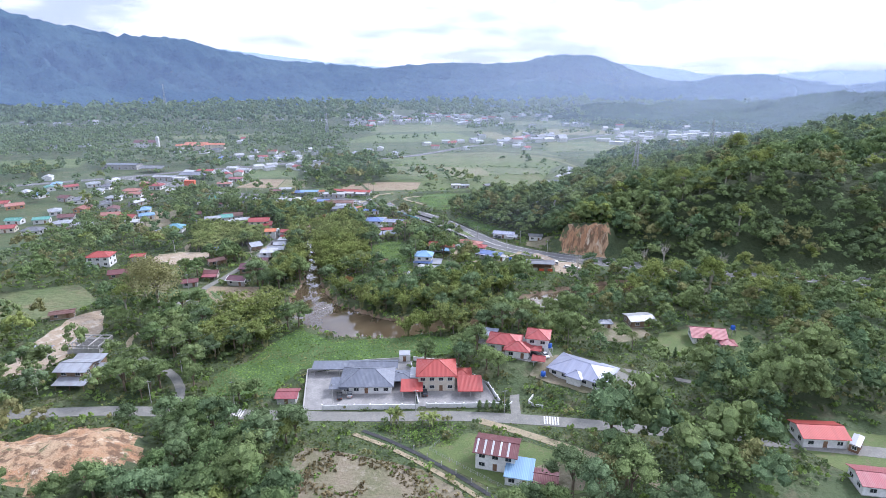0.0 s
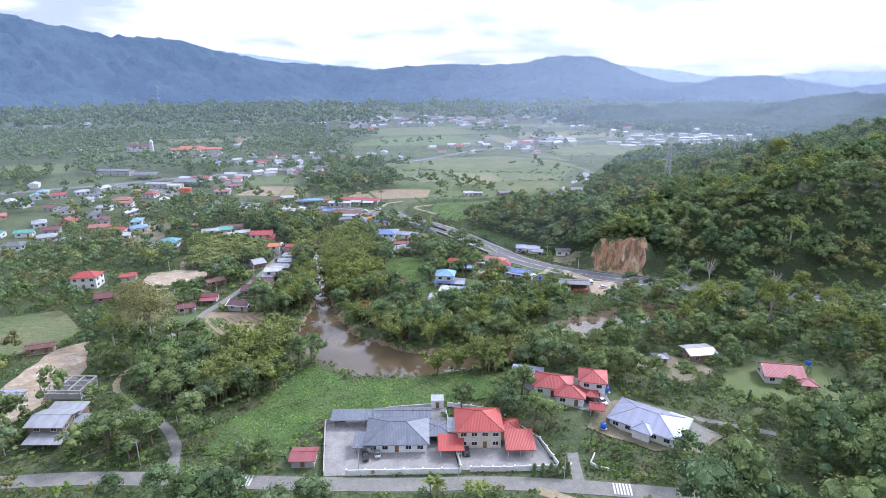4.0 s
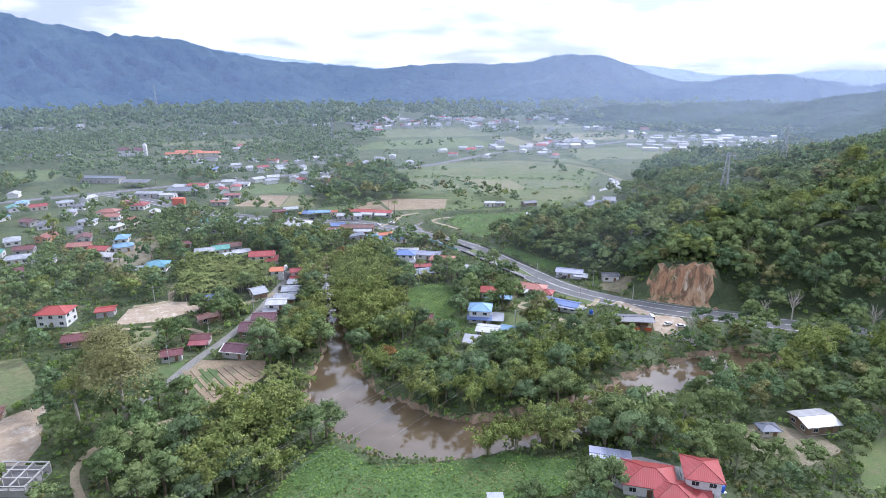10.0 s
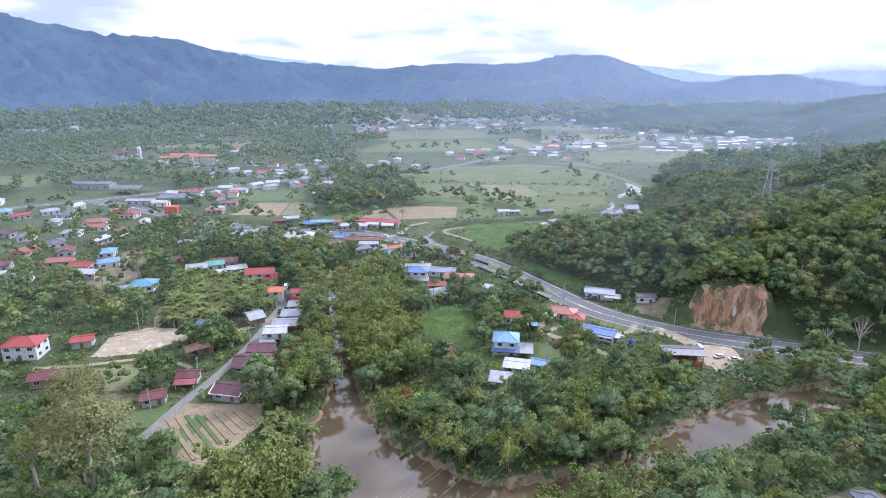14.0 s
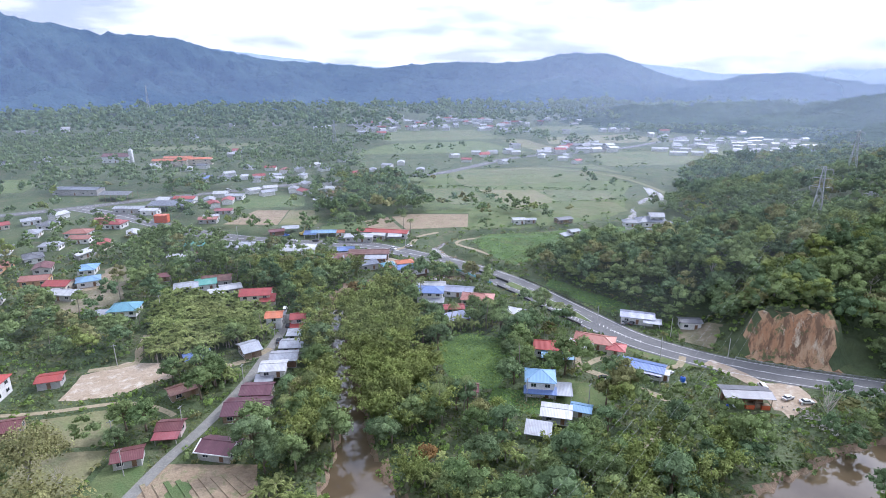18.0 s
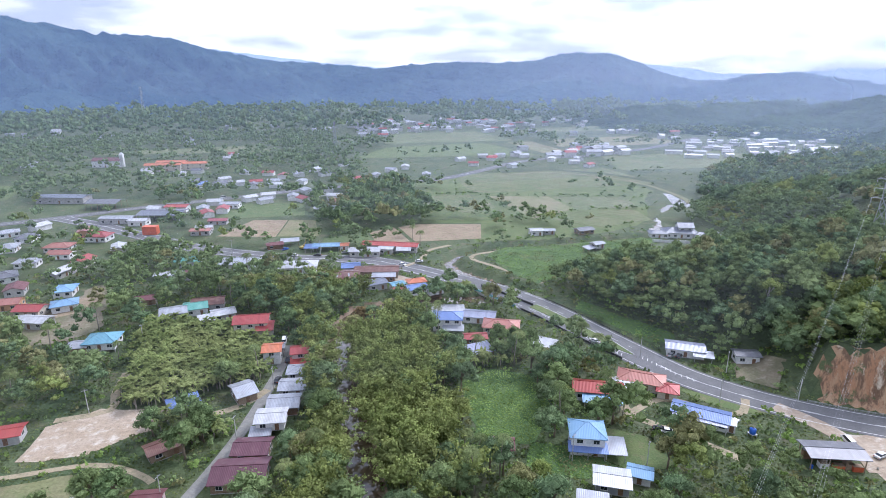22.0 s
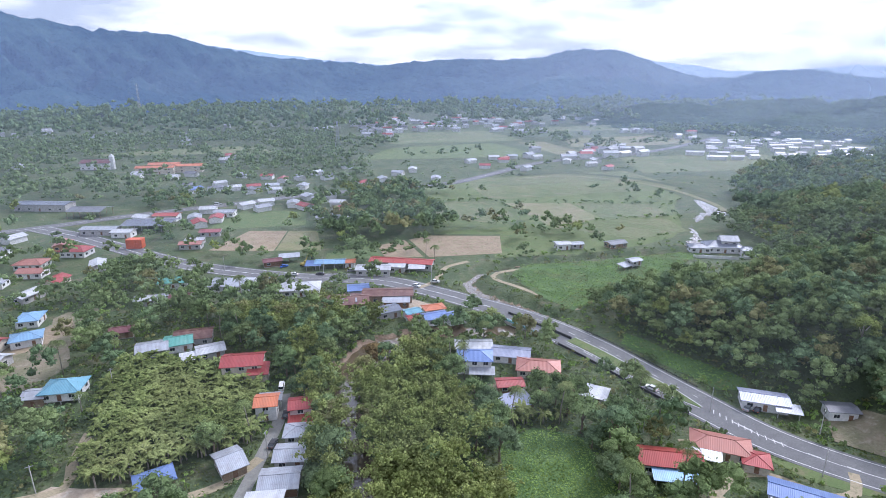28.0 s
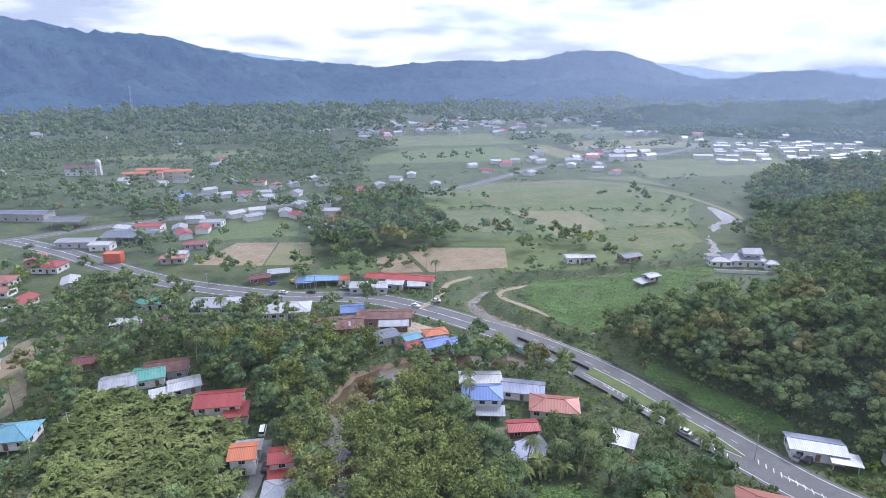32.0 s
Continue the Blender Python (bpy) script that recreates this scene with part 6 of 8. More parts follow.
# ---------------------------------------------------------------- pylons, wires and poles
def pylon_mesh(h):
    s = Shape()
    lv = [0, 0.22, 0.42, 0.60, 0.74, 0.88, 1.0]
    half = [3.6, 2.7, 1.95, 1.35, 1.0, 0.85, 0.5]
    t = 0.16
    for i in range(len(lv) - 1):
        z0, z1, a, b = lv[i] * h, lv[i + 1] * h, half[i], half[i + 1]
        c0, c1 = [(-a, -a), (a, -a), (a, a), (-a, a)], [(-b, -b), (b, -b), (b, b), (-b, b)]
        for k in range(4):
            j = (k + 1) % 4
            s.tube([(*c0[k], z0), (*c1[k], z1)], [t, t], 4)
            s.tube([(*c0[k], z0), (*c1[j], z1)], [t * 0.6, t * 0.6], 3)
            s.tube([(*c0[j], z0), (*c1[k], z1)], [t * 0.6, t * 0.6], 3)
            s.tube([(*c1[k], z1), (*c1[j], z1)], [t * 0.6, t * 0.6], 3)
    return s


ARMS = ((0.72, 4.6), (0.84, 4.2), (0.96, 3.8))


def pylon(x, y, z, h, rot, label="grey steel lattice pylon above the trees"):
    py = thing("pylon", label, "pylon", pose(x, y, z, 0, 0, rot))
    part("lattice", pylon_mesh(h), "steel", py)
    for fz, ln in ARMS:
        for sgn in (-1, 1):
            a = part("cross_arm", Shape().tube([(sgn * 0.6, -0.5, fz * h), (sgn * ln, 0, fz * h)], [0.14, 0.08], 4).tube([(sgn * 0.6, 0.5, fz * h), (sgn * ln, 0, fz * h)], [0.14, 0.08], 4).tube([(sgn * 0.6, 0, fz * h + 1.4), (sgn * ln, 0, fz * h)], [0.1, 0.08], 4), "steel", py)
            part("insulator", Shape().tube([(sgn * ln, 0, fz * h), (sgn * ln, 0, fz * h - 1.6)], [0.12, 0.12], 6), "pole", a)
    return py


PYL_A, PYL_B, WIRE_Z, WIRE_SAG = (240.4, 356.0), (-110.0, 100.0), 54.0, 17.0
ang = math.degrees(math.atan2(PYL_A[1] - PYL_B[1], PYL_A[0] - PYL_B[0])) + 90
za = float(height(np.float64(PYL_A[0]), np.float64(PYL_A[1])))
pylon(*PYL_A, za, 60.0 - za, ang)
pylon(*PYL_B, 0, WIRE_Z, ang)
pylon(322, 396, float(height(np.float64(322), np.float64(396))), 34, ang + 20)
pylon(392, 470, float(height(np.float64(392), np.float64(470))), 36, ang + 20)
pylon(52, 905, 0, 42, 20, "tall grey lattice pylon standing among far fields")
pylon(-300, 1560, 10, 60, 0, "slim lattice mast on the far wooded slope")
ux, uy = math.cos(radians(ang)), math.sin(radians(ang))
for fz, ln in ARMS:
    for sgn in (-1, 1):
        a = Vector((PYL_A[0] + ux * ln * sgn, PYL_A[1] + uy * ln * sgn, za + fz * (60.0 - za) - 1.6))
        b = Vector((PYL_B[0] + ux * ln * sgn, PYL_B[1] + uy * ln * sgn, fz * WIRE_Z - 1.6))
        c = Vector((322 + ux * ln * sgn, 396 + uy * ln * sgn, float(height(np.float64(322), np.float64(396))) + fz * 34 - 1.6))
        for p, q, sag in ((a, b, WIRE_SAG), (a, c, 2.0)):
            pts = [p.lerp(q, u / 40) - Vector((0, 0, 4 * sag * (u / 40) * (1 - u / 40))) for u in range(41)]
            tagged(new("power_line", Shape().tube(pts, [0.012] * 41, 4).mesh("power_line", "wire")), "thin sagging high-voltage wire between pylons", "wire", "high-voltage wires")

pole0 = thing("utility_pole", "slim concrete utility pole with a cross arm", "pole", pose(-40.5, 196, 0), "utility poles")
part("shaft", Shape().tube([(0, 0, 0), (0, 0, 8.5)], [0.15, 0.10], 8), "pole", pole0)
pa = part("cross_arm", Shape().box(-0.9, 0.9, -0.06, 0.06, 8.0, 8.14), "steel", pole0)
part("insulator", Shape().tube([(-0.8, 0, 8.14), (-0.8, 0, 8.34)], [0.05, 0.04], 6).tube([(0.8, 0, 8.14), (0.8, 0, 8.34)], [0.05, 0.04], 6).tube([(0, 0, 8.14), (0, 0, 8.34)], [0.05, 0.04], 6), "dark", pa)
for x, y, r in ((-24, 325, 60), (-40, 303, 60), (-52, 285, 60), (-14, 352, 70), (12, 160.5, 0), (38, 150.4, 0), (66, 143.5, 0), (-20, 170, 0), (-47, 177, 0), (100, 132, 0), (-64, 400, 20), (-70, 352, 20), (66, 292, 30), (92, 336, 50), (126, 307, 50), (141, 322, 50), (118, 340, 50), (-90, 520, 0), (-40, 515, 0), (10, 500, 0), (60, 468, 40), (150, 300, 50), (-58, 300, 30), (84, 284, 30)):
    copy_thing(pole0, pose(x, y, 0, 0, 0, r))

# ---------------------------------------------------------------- bridge rails
def rails(name, off, mat, lab, y0, y1, heights=(0.5, 0.85, 1.15), r=0.07, step=1, panel=False):
    """Posts and bars along the highway, off metres inside its edge (negative: the river side)."""
    pts = [p for p in (edge_line(hs, off) if off else side_line(hs, -1.2)) if y0 < p[1] < y1]
    rl = thing(name, lab, "railing")
    for zz in heights:
        part("rail_bar", Shape().tube([(p[0], p[1], zz) for p in pts], [r] * len(pts), 4), mat, rl)
    pm = Shape().box(-0.08, 0.08, -0.08, 0.08, 0.0, heights[-1] + 0.08).mesh("post", mat)
    for p in pts[::step]:
        part("post", pm, None, rl).matrix_basis = pose(p[0], p[1], 0.1)
    if panel:
        for a, b in zip(pts[::2], pts[2::2]):
            part("panel", Shape().slab([(a[0] - 0.06, a[1], 0.95), (b[0] - 0.06, b[1], 0.95), (b[0] + 0.06, b[1], 0.95), (a[0] + 0.06, a[1], 0.95)], 0.85), mat, rl)


rails("bridge_rail", -0.2, "railblue", "teal-painted steel bridge railing", 396, 428, (0.4, 0.8, 1.2), 0.11, 1, True)
rails("guard_rail", -0.25, "dark", "dark panelled guard rail above the riverside houses", 340, 396, (0.5, 0.9), 0.10, 2, True)
rails("guard_rail", 0.25, "dark", "dark guard rail along the highway's hill side", 352, 404, (0.55, 0.85), 0.09, 2)
rails("bridge_barrier", 0.0, "dark", "dark steel barrier between the bridge's carriageways", 396, 426, (0.4, 0.75, 1.1), 0.11, 1, True)
rails("guard_rail", 0.25, "steel", "steel guard rail at the foot of the clay cut", 266, 300, (0.55, 0.85), 0.08, 2)
par = Shape()
for sgn in (-0.02, 0.02):
    q = [p for p in edge_line(hs, sgn) if 398 < p[1] < 426]
    for a, b in zip(q, q[1:]):
        par.slab([(a[0] - 0.15, a[1], 0.2), (b[0] - 0.15, b[1], 0.2), (b[0] + 0.15, b[1], 0.2), (a[0] + 0.15, a[1], 0.2)], 1.3)
tagged(new("bridge_beam", par.mesh("bridge_beam", "pole")), "grey concrete edge beams of the highway bridge", "bridge", kind="structure")

# ---------------------------------------------------------------- vehicles
WHEEL = Shape().tube([(0, -0.11, 0), (0, 0.11, 0)], [0.33, 0.33], 12).mesh("wheel", "rubber", True)
HUB = Shape().tube([(0, -0.12, 0), (0, 0.12, 0)], [0.17, 0.17], 8).mesh("hub", "steel")
CARS = {}


def car(x, y, rot, col, style="saloon"):
    key = (col, style)
    if key in CARS:
        return copy_thing(CARS[key], pose(x, y, 0.1 + max(0.0, float(height(np.float64(x), np.float64(y)))), 0, 0, rot))
    names = {"white_wall": "white", "dark": "black", "steel": "silver", "orangebox": "red", "bluetank": "blue"}
    ca = thing("car" if style != "pickup" else "pickup_truck", names[col] + (" saloon car" if style == "saloon" else " pickup truck" if style == "pickup" else " van") + " parked beside the house", "car", pose(x, y, 0.1 + max(0.0, float(height(np.float64(x), np.float64(y)))), 0, 0, rot))
    hl = 2.2 if style == "saloon" else 2.55
    prof = {"saloon": [(-2.2, 0.55), (-2.15, 0.9), (-1.5, 0.98), (-1.1, 1.0), (1.0, 0.98), (1.9, 0.85), (2.2, 0.7), (2.2, 0.35), (-2.2, 0.35)],
            "pickup": [(-2.55, 0.5), (-2.55, 1.05), (-0.9, 1.05), (-0.85, 1.1), (1.0, 1.1), (2.3, 1.0), (2.55, 0.8), (2.55, 0.4), (-2.55, 0.4)],
            "van": [(-2.55, 0.4), (-2.55, 1.1), (1.6, 1.1), (2.4, 0.95), (2.55, 0.6), (2.55, 0.4)]}[style]
    cab = {"saloon": [(-1.6, 0.97), (-1.0, 1.43), (0.35, 1.45), (1.1, 0.97)], "pickup": [(-0.85, 1.08), (-0.75, 1.7), (0.5, 1.72), (1.2, 1.08)], "van": [(-2.5, 1.08), (-2.45, 1.95), (1.0, 1.98), (1.8, 1.08)]}[style]

    def prism(pr, hw, taper=0.0):
        n = len(pr)
        zt = max(p[1] for p in pr)
        zb = min(p[1] for p in pr)
        ins = [hw - taper * (p[1] - zb) / max(zt - zb, 0.01) for p in pr]
        s = Shape()
        return s.poly([(a, -w, b) for (a, b), w in zip(pr, ins)] + [(a, w, b) for (a, b), w in zip(pr, ins)], [tuple(range(n)), tuple(range(2 * n - 1, n - 1, -1))] + [(i, i + n, (i + 1) % n + n, (i + 1) % n) for i in range(n)])

    part("body", prism(prof, 0.88), col, ca)
    part("window_band", prism([(a, b if b < 1.3 else b - 0.06) for a, b in cab], 0.80, 0.12), "glass", ca)
    top = [p for p in cab if p[1] > 1.3]
    part("roof_panel", Shape().box(top[0][0] - 0.05, top[1][0] + 0.05, -0.70, 0.70, top[0][1] - 0.06, top[0][1] + 0.02), col, ca)
    for sx in (-1, 1):
        for sy in (-1, 1):
            wh = part("wheel", WHEEL, None, ca)
            wh.matrix_basis = pose(sx * (hl - 0.8), sy * 0.8, 0.33)
            part("hub", HUB, None, wh)
        for y0, y1 in ((-0.8, -0.45), (0.45, 0.8)):
            part("headlight" if sx > 0 else "tail_light", Shape().box(sx * hl - 0.04, sx * hl + 0.03, y0, y1, 0.62, 0.80), "frame" if sx > 0 else "orangebox", ca)
    CARS[key] = ca
    return ca


for c in ((14.5, 165.5, 85, "dark", "saloon"), (18, 166, 85, "steel", "saloon"), (36.3, 173.0, -100, "dark", "pickup"), (39.0, 172.0, -100, "steel", "saloon"), (43.2, 160.5, 80, "dark", "saloon"), (82.5, 170.0, -30, "white_wall", "pickup"), (86.5, 169.5, -60, "dark", "saloon"),
          (91.0, 168.5, -85, "white_wall", "saloon"), (110, 154.5, 40, "steel", "saloon"), (99.3, 296.5, -30, "white_wall", "saloon"), (97.8, 298, -30, "dark", "saloon"), (146.5, 279.0, 70, "white_wall", "van"), (149.5, 271.5, 10, "white_wall", "saloon"), (153.5, 268.0, -15, "white_wall", "saloon"),
          (121.5, 295.5, 20, "white_wall", "saloon"), (132.5, 336.5, 30, "dark", "saloon"), (130, 338, 30, "steel", "saloon"), (144, 333.5, 60, "steel", "saloon"), (52.5, 468, -55, "white_wall", "saloon"), (62.5, 471, -20, "white_wall", "saloon"), (-10.5, 388, 85, "white_wall", "van"), (-12.8, 357, 70, "dark", "saloon"), (-9.2, 371, 80, "dark", "saloon"),
          (-26.5, 404.5, -10, "white_wall", "saloon"), (-23.5, 403.5, -10, "steel", "saloon"), (62, 363.5, 30, "dark", "saloon"), (108, 356.0, 115, "white_wall", "saloon"), (-5, 500, 150, "white_wall", "saloon"), (8, 497, 160, "dark", "saloon"), (-60, 679, 20, "white_wall", "van"), (24, 498, 0, "steel", "saloon"), (30, 498, 0, "orangebox", "saloon"), (-10, 514, 30, "bluetank", "saloon")):
    car(*c)

# rubble heap beside the workshop, an excavator in the earth yard
rb = random.Random(9)
heap = Shape()
for _ in range(170):
    x, y = rb.gauss(148.5, 2.2), rb.gauss(259.5, 3.6)
    r = rb.uniform(0.2, 0.65)
    heap.poly([(x + r * rb.uniform(0.6, 1) * a, y + r * rb.uniform(0.6, 1) * b, max(0.0, 0.3 + c * r)) for a, b, c in ((1, 0, 0), (0, 1, 0.1), (-1, 0, 0), (0, -1, 0.1), (0, 0, 1), (0, 0, -0.5))], [(0, 1, 4), (1, 2, 4), (2, 3, 4), (3, 0, 4), (1, 0, 5), (2, 1, 5), (3, 2, 5), (0, 3, 5)])
tagged(new("rubble", heap.mesh("rubble", "rubble")), "pale heap of broken concrete spilling to the river", "rubble", kind="stuff")
ex = thing("excavator", "yellow excavator with its boom raised", "excavator", pose(0.5, 513.5, 0, 0, 0, 35))
for sy in (-1.1, 1.1):
    part("track", Shape().box(-1.8, 1.8, sy - 0.3, sy + 0.3, 0, 0.8), "rubber", ex)
part("cab", Shape().box(0.1, 1.3, -0.9, 0.2, 0.95, 2.9), "yellow", ex)
part("house_body", Shape().box(-1.8, 1.0, -1.2, 1.2, 0.8, 1.9), "yellow", ex)
part("boom", Shape().tube([(0.9, 0.5, 1.6), (3.2, 0.5, 5.4), (4.6, 0.5, 6.2)], [0.28, 0.24, 0.18], 6), "yellow", ex)
part("arm", Shape().tube([(4.6, 0.5, 6.2), (5.8, 0.5, 3.2)], [0.2, 0.15], 6), "yellow", ex)
part("bucket", Shape().box(5.5, 6.3, 0.0, 1.0, 2.5, 3.3), "dark", ex)

# fence of the paddock
fence = thing("fence", "thin post-and-wire paddock fence with pale posts", "fence")
fp = [(47, 138), (38, 130), (47, 118), (58, 104)]
pm = Shape().box(-0.06, 0.06, -0.06, 0.06, 0, 1.3).mesh("post", "pole")
for a, b in zip(fp, fp[1:]):
    n = int(math.hypot(b[0] - a[0], b[1] - a[1]) / 2.2)
    for i in range(n):
        part("post", pm, None, fence).matrix_basis = pose(a[0] + (b[0] - a[0]) * i / n, a[1] + (b[1] - a[1]) * i / n, 0)
    for zz in (0.5, 0.9, 1.25):
        part("fence_wire", Shape().tube([(*a, zz), (*b, zz)], [0.025, 0.025], 3), "wire", fence)

# ---------------------------------------------------------------- plants
def quad_mesh(name, verts, mat):
    """A mesh of loose quads from an array of their corners."""
    verts = np.ascontiguousarray(np.asarray(verts, np.float32).reshape(-1, 3))
    n = len(verts)
    me = bpy.data.meshes.new(name)
    me.vertices.add(n)
    me.vertices.foreach_set("co", verts.ravel())
    me.loops.add(n)
    me.loops.foreach_set("vertex_index", np.arange(n, dtype=np.int32))
    me.polygons.add(n // 4)
    me.polygons.foreach_set("loop_start", np.arange(0, n, 4, dtype=np.int32))
    me.materials.append(M[mat])
    me.update(calc_edges=True)
    return me


def leaf_quads(rng, p, nrm, size, long=1.0):
    """Leaf clumps at points p that face nrm: slightly bent, uneven quads."""
    n = len(p)
    a = np.cross(nrm, rng.normal(size=(n, 3)))
    a /= np.linalg.norm(a, axis=1, keepdims=True) + 1e-9
    b = np.cross(nrm, a)
    s = (size * rng.uniform(0.6, 1.25, (n, 1)))
    e = lambda: rng.uniform(0.7, 1.2, (n, 1))
    bend = nrm * s * -0.25
    return np.stack([p - a * s * e() * long, p - b * s * e() * 0.8 + bend, p + a * s * e() * long, p + b * s * e() * 0.8 + bend * 0.5], 1)


def lobe_body(rng, c, r, squash, k=5):
    """The closed inside of a lobe: uneven facets, open below."""
    a = np.linspace(0, 2 * math.pi, k + 1) + rng.uniform(0, 6)
    rr = r * rng.uniform(0.72, 1.0, (3, k + 1))
    rr[:, -1] = rr[:, 0]
    ring = []
    for m, (cz, cr) in enumerate(((-0.40, 0.85), (0.35, 0.92), (0.98, 0.12))):
        ring.append(np.stack([c[0] + np.cos(a) * cr * rr[m], c[1] + np.sin(a) * cr * rr[m], c[2] + squash * cz * rr[m]], 1))
    return np.concatenate([np.stack([p[:-1], p[1:], q[1:], q[:-1]], 1) for p, q in zip(ring, ring[1:])])


def lobes(rng, centres, radii, n, size, up=0.45, squash=0.9, body=0.84, k=5):
    """Crown made of lobes: clumps lie on and just over each lobe's body."""
    out = []
    for c, r in zip(centres, radii):
        d = rng.normal(size=(n, 3))
        d[:, 2] = np.abs(d[:, 2]) * 0.9 - 0.28 * np.linalg.norm(d, axis=1)
        d /= np.linalg.norm(d, axis=1, keepdims=True)
        p = np.asarray(c) + d * r * rng.uniform(0.80, 1.14, (n, 1)) * (1, 1, squash)
        nrm = d + rng.normal(size=(n, 3)) * 0.5 + (0, 0, up)
        nrm /= np.linalg.norm(nrm, axis=1, keepdims=True)
        out.append(leaf_quads(rng, p, nrm, size))
        if body:
            out.append(lobe_body(rng, c, r * body, squash, k))
    return np.concatenate(out)


def crown_lobes(rng, n, rad, z0, z1):
    """Centres and radii of the lobes that make up a domed, uneven crown."""
    cs, rs = [], []
    lean = rng.normal(size=2) * rad * 0.12
    for i in range(n):
        a, u = 2.4 * i + rng.uniform(-0.5, 0.5), math.sqrt((i + 0.5) / n) * rng.uniform(0.85, 1.1)
        r = rad * u * 0.78
        zz = z0 + (z1 - z0) * (math.sqrt(max(0.0, 1 - 0.85 * u * u)) * rng.uniform(0.66, 1.10) - 0.06)
        cs.append((r * math.cos(a) + lean[0], r * math.sin(a) + lean[1], zz))
        rs.append(rad * rng.uniform(0.22, 0.46) * (1.25 if n < 8 else 1.12 if n < 12 else 1.0))
    return cs, rs


def tree_template(seed, h, rad, mat, bark="bark", nl=17, per=52, size=0.30, bole=0.38, name="tree", label="leafy broad-crowned tree", cat="tree", group="", spread_up=0.6, body=0.84):
    rng = np.random.default_rng(seed)
    tr = thing(name, label, cat, pose(0, 0, 0), group)
    cs, rs = crown_lobes(rng, nl, rad, h * bole, h - rad * 0.25)
    wood = Shape().tube([(0, 0, -0.5), (0.1, 0.05, h * 0.2), (0.0, 0.1, h * bole), (0.1, 0, h * 0.7)], [h * 0.030 + 0.06, h * 0.022 + 0.04, h * 0.017, h * 0.008], 7)
    limbs = wood
    for c in cs[: 7]:
        m = (c[0] * 0.45, c[1] * 0.45, h * bole * 0.85 + (c[2] - h * bole * 0.85) * 0.55)
        limbs.tube([(0, 0, h * bole * 0.8), m, c], [h * 0.011 + 0.03, h * 0.008 + 0.02, 0.03], 5)
    part("trunk", wood, bark, tr, smooth=True)
    part("crown", quad_mesh("crown", lobes(rng, cs, rs, per, size, spread_up, 0.9, body), mat), None, tr)
    return tr


def bamboo_template(seed, h=13.0):
    rng = np.random.default_rng(seed)
    th = thing("bamboo_clump", "big feathery clump of arching yellow-green bamboo", "bamboo", pose(0, 0, 0), "bamboo clumps")
    culms, leaves = Shape(), []
    for k in range(18):
        a, lean = rng.uniform(0, 2 * math.pi), rng.uniform(0.15, 0.62) * h
        hh = h * rng.uniform(0.65, 1.0)
        base = np.array((math.cos(a), math.sin(a), 0)) * rng.uniform(0.2, 1.3)
        pts = [base + np.array((math.cos(a) * lean * u ** 2.2, math.sin(a) * lean * u ** 2.2, hh * (u - 0.28 * u ** 3.4) * 1.25)) for u in np.linspace(0, 1, 7)]
        culms.tube([tuple(p) for p in pts], [0.09, 0.085, 0.08, 0.07, 0.05, 0.035, 0.02], 4)
        for p, r in zip(pts[2:], (0.9, 1.4, 1.7, 1.6, 1.1)):
            leaves.append(lobes(rng, [p], [r], 11, 0.36, 0.7, 0.9, 0.7, 3))
    tagged(part("stem", culms, "bamboo_stem", th), kind="stuff")
    part("foliage", quad_mesh("foliage", np.concatenate(leaves), "bamboo"), None, th)
    return th


def strip_leaf(rng, base, ang, length, rise, droop, width, n=5, fold=0.18):
    """One long arching leaf as quads joined end to end."""
    out, prev = [], None
    ca, sa = math.cos(ang), math.sin(ang)
    for i in range(n + 1):
        u = i / n
        r = length * (u - 0.18 * droop * u * u)
        c = np.array((base[0] + ca * r, base[1] + sa * r, base[2] + rise * length * u - droop * length * u * u))
        w = width * (math.sin(math.pi * min(1, 0.12 + 0.88 * u) ** 0.8) + 0.06)
        side = np.array((-sa, ca, 0)) * w
        cur = (c - side - (0, 0, fold * w), c, c + side - (0, 0, fold * w))
        if prev is not None:
            out += [np.stack([prev[0], cur[0], cur[1], prev[1]]), np.stack([prev[1], cur[1], cur[2], prev[2]])]
        prev = cur
    return out


def banana_template(seed, h=3.4):
    rng = np.random.default_rng(seed)
    th = thing("banana_plant", "banana plant with long arching green leaves", "banana plant", pose(0, 0, 0), "banana plants")
    stem = Shape().tube([(0, 0, -0.2), (0.03, 0, h * 0.5), (0, 0.04, h * 0.8)], [0.16, 0.13, 0.08], 6)
    q = []
    for k in range(11):
        q += strip_leaf(rng, (0, 0, h * rng.uniform(0.66, 0.8)), 2.4 * k + rng.uniform(-0.3, 0.3), rng.uniform(1.7, 2.6), rng.uniform(0.45, 1.2), rng.uniform(0.55, 1.1), rng.uniform(0.26, 0.36), 4)
    part("stem", stem, "palm_stem", th)
    part("leaves", quad_mesh("leaves", np.stack(q), "banana"), None, th)
    return th


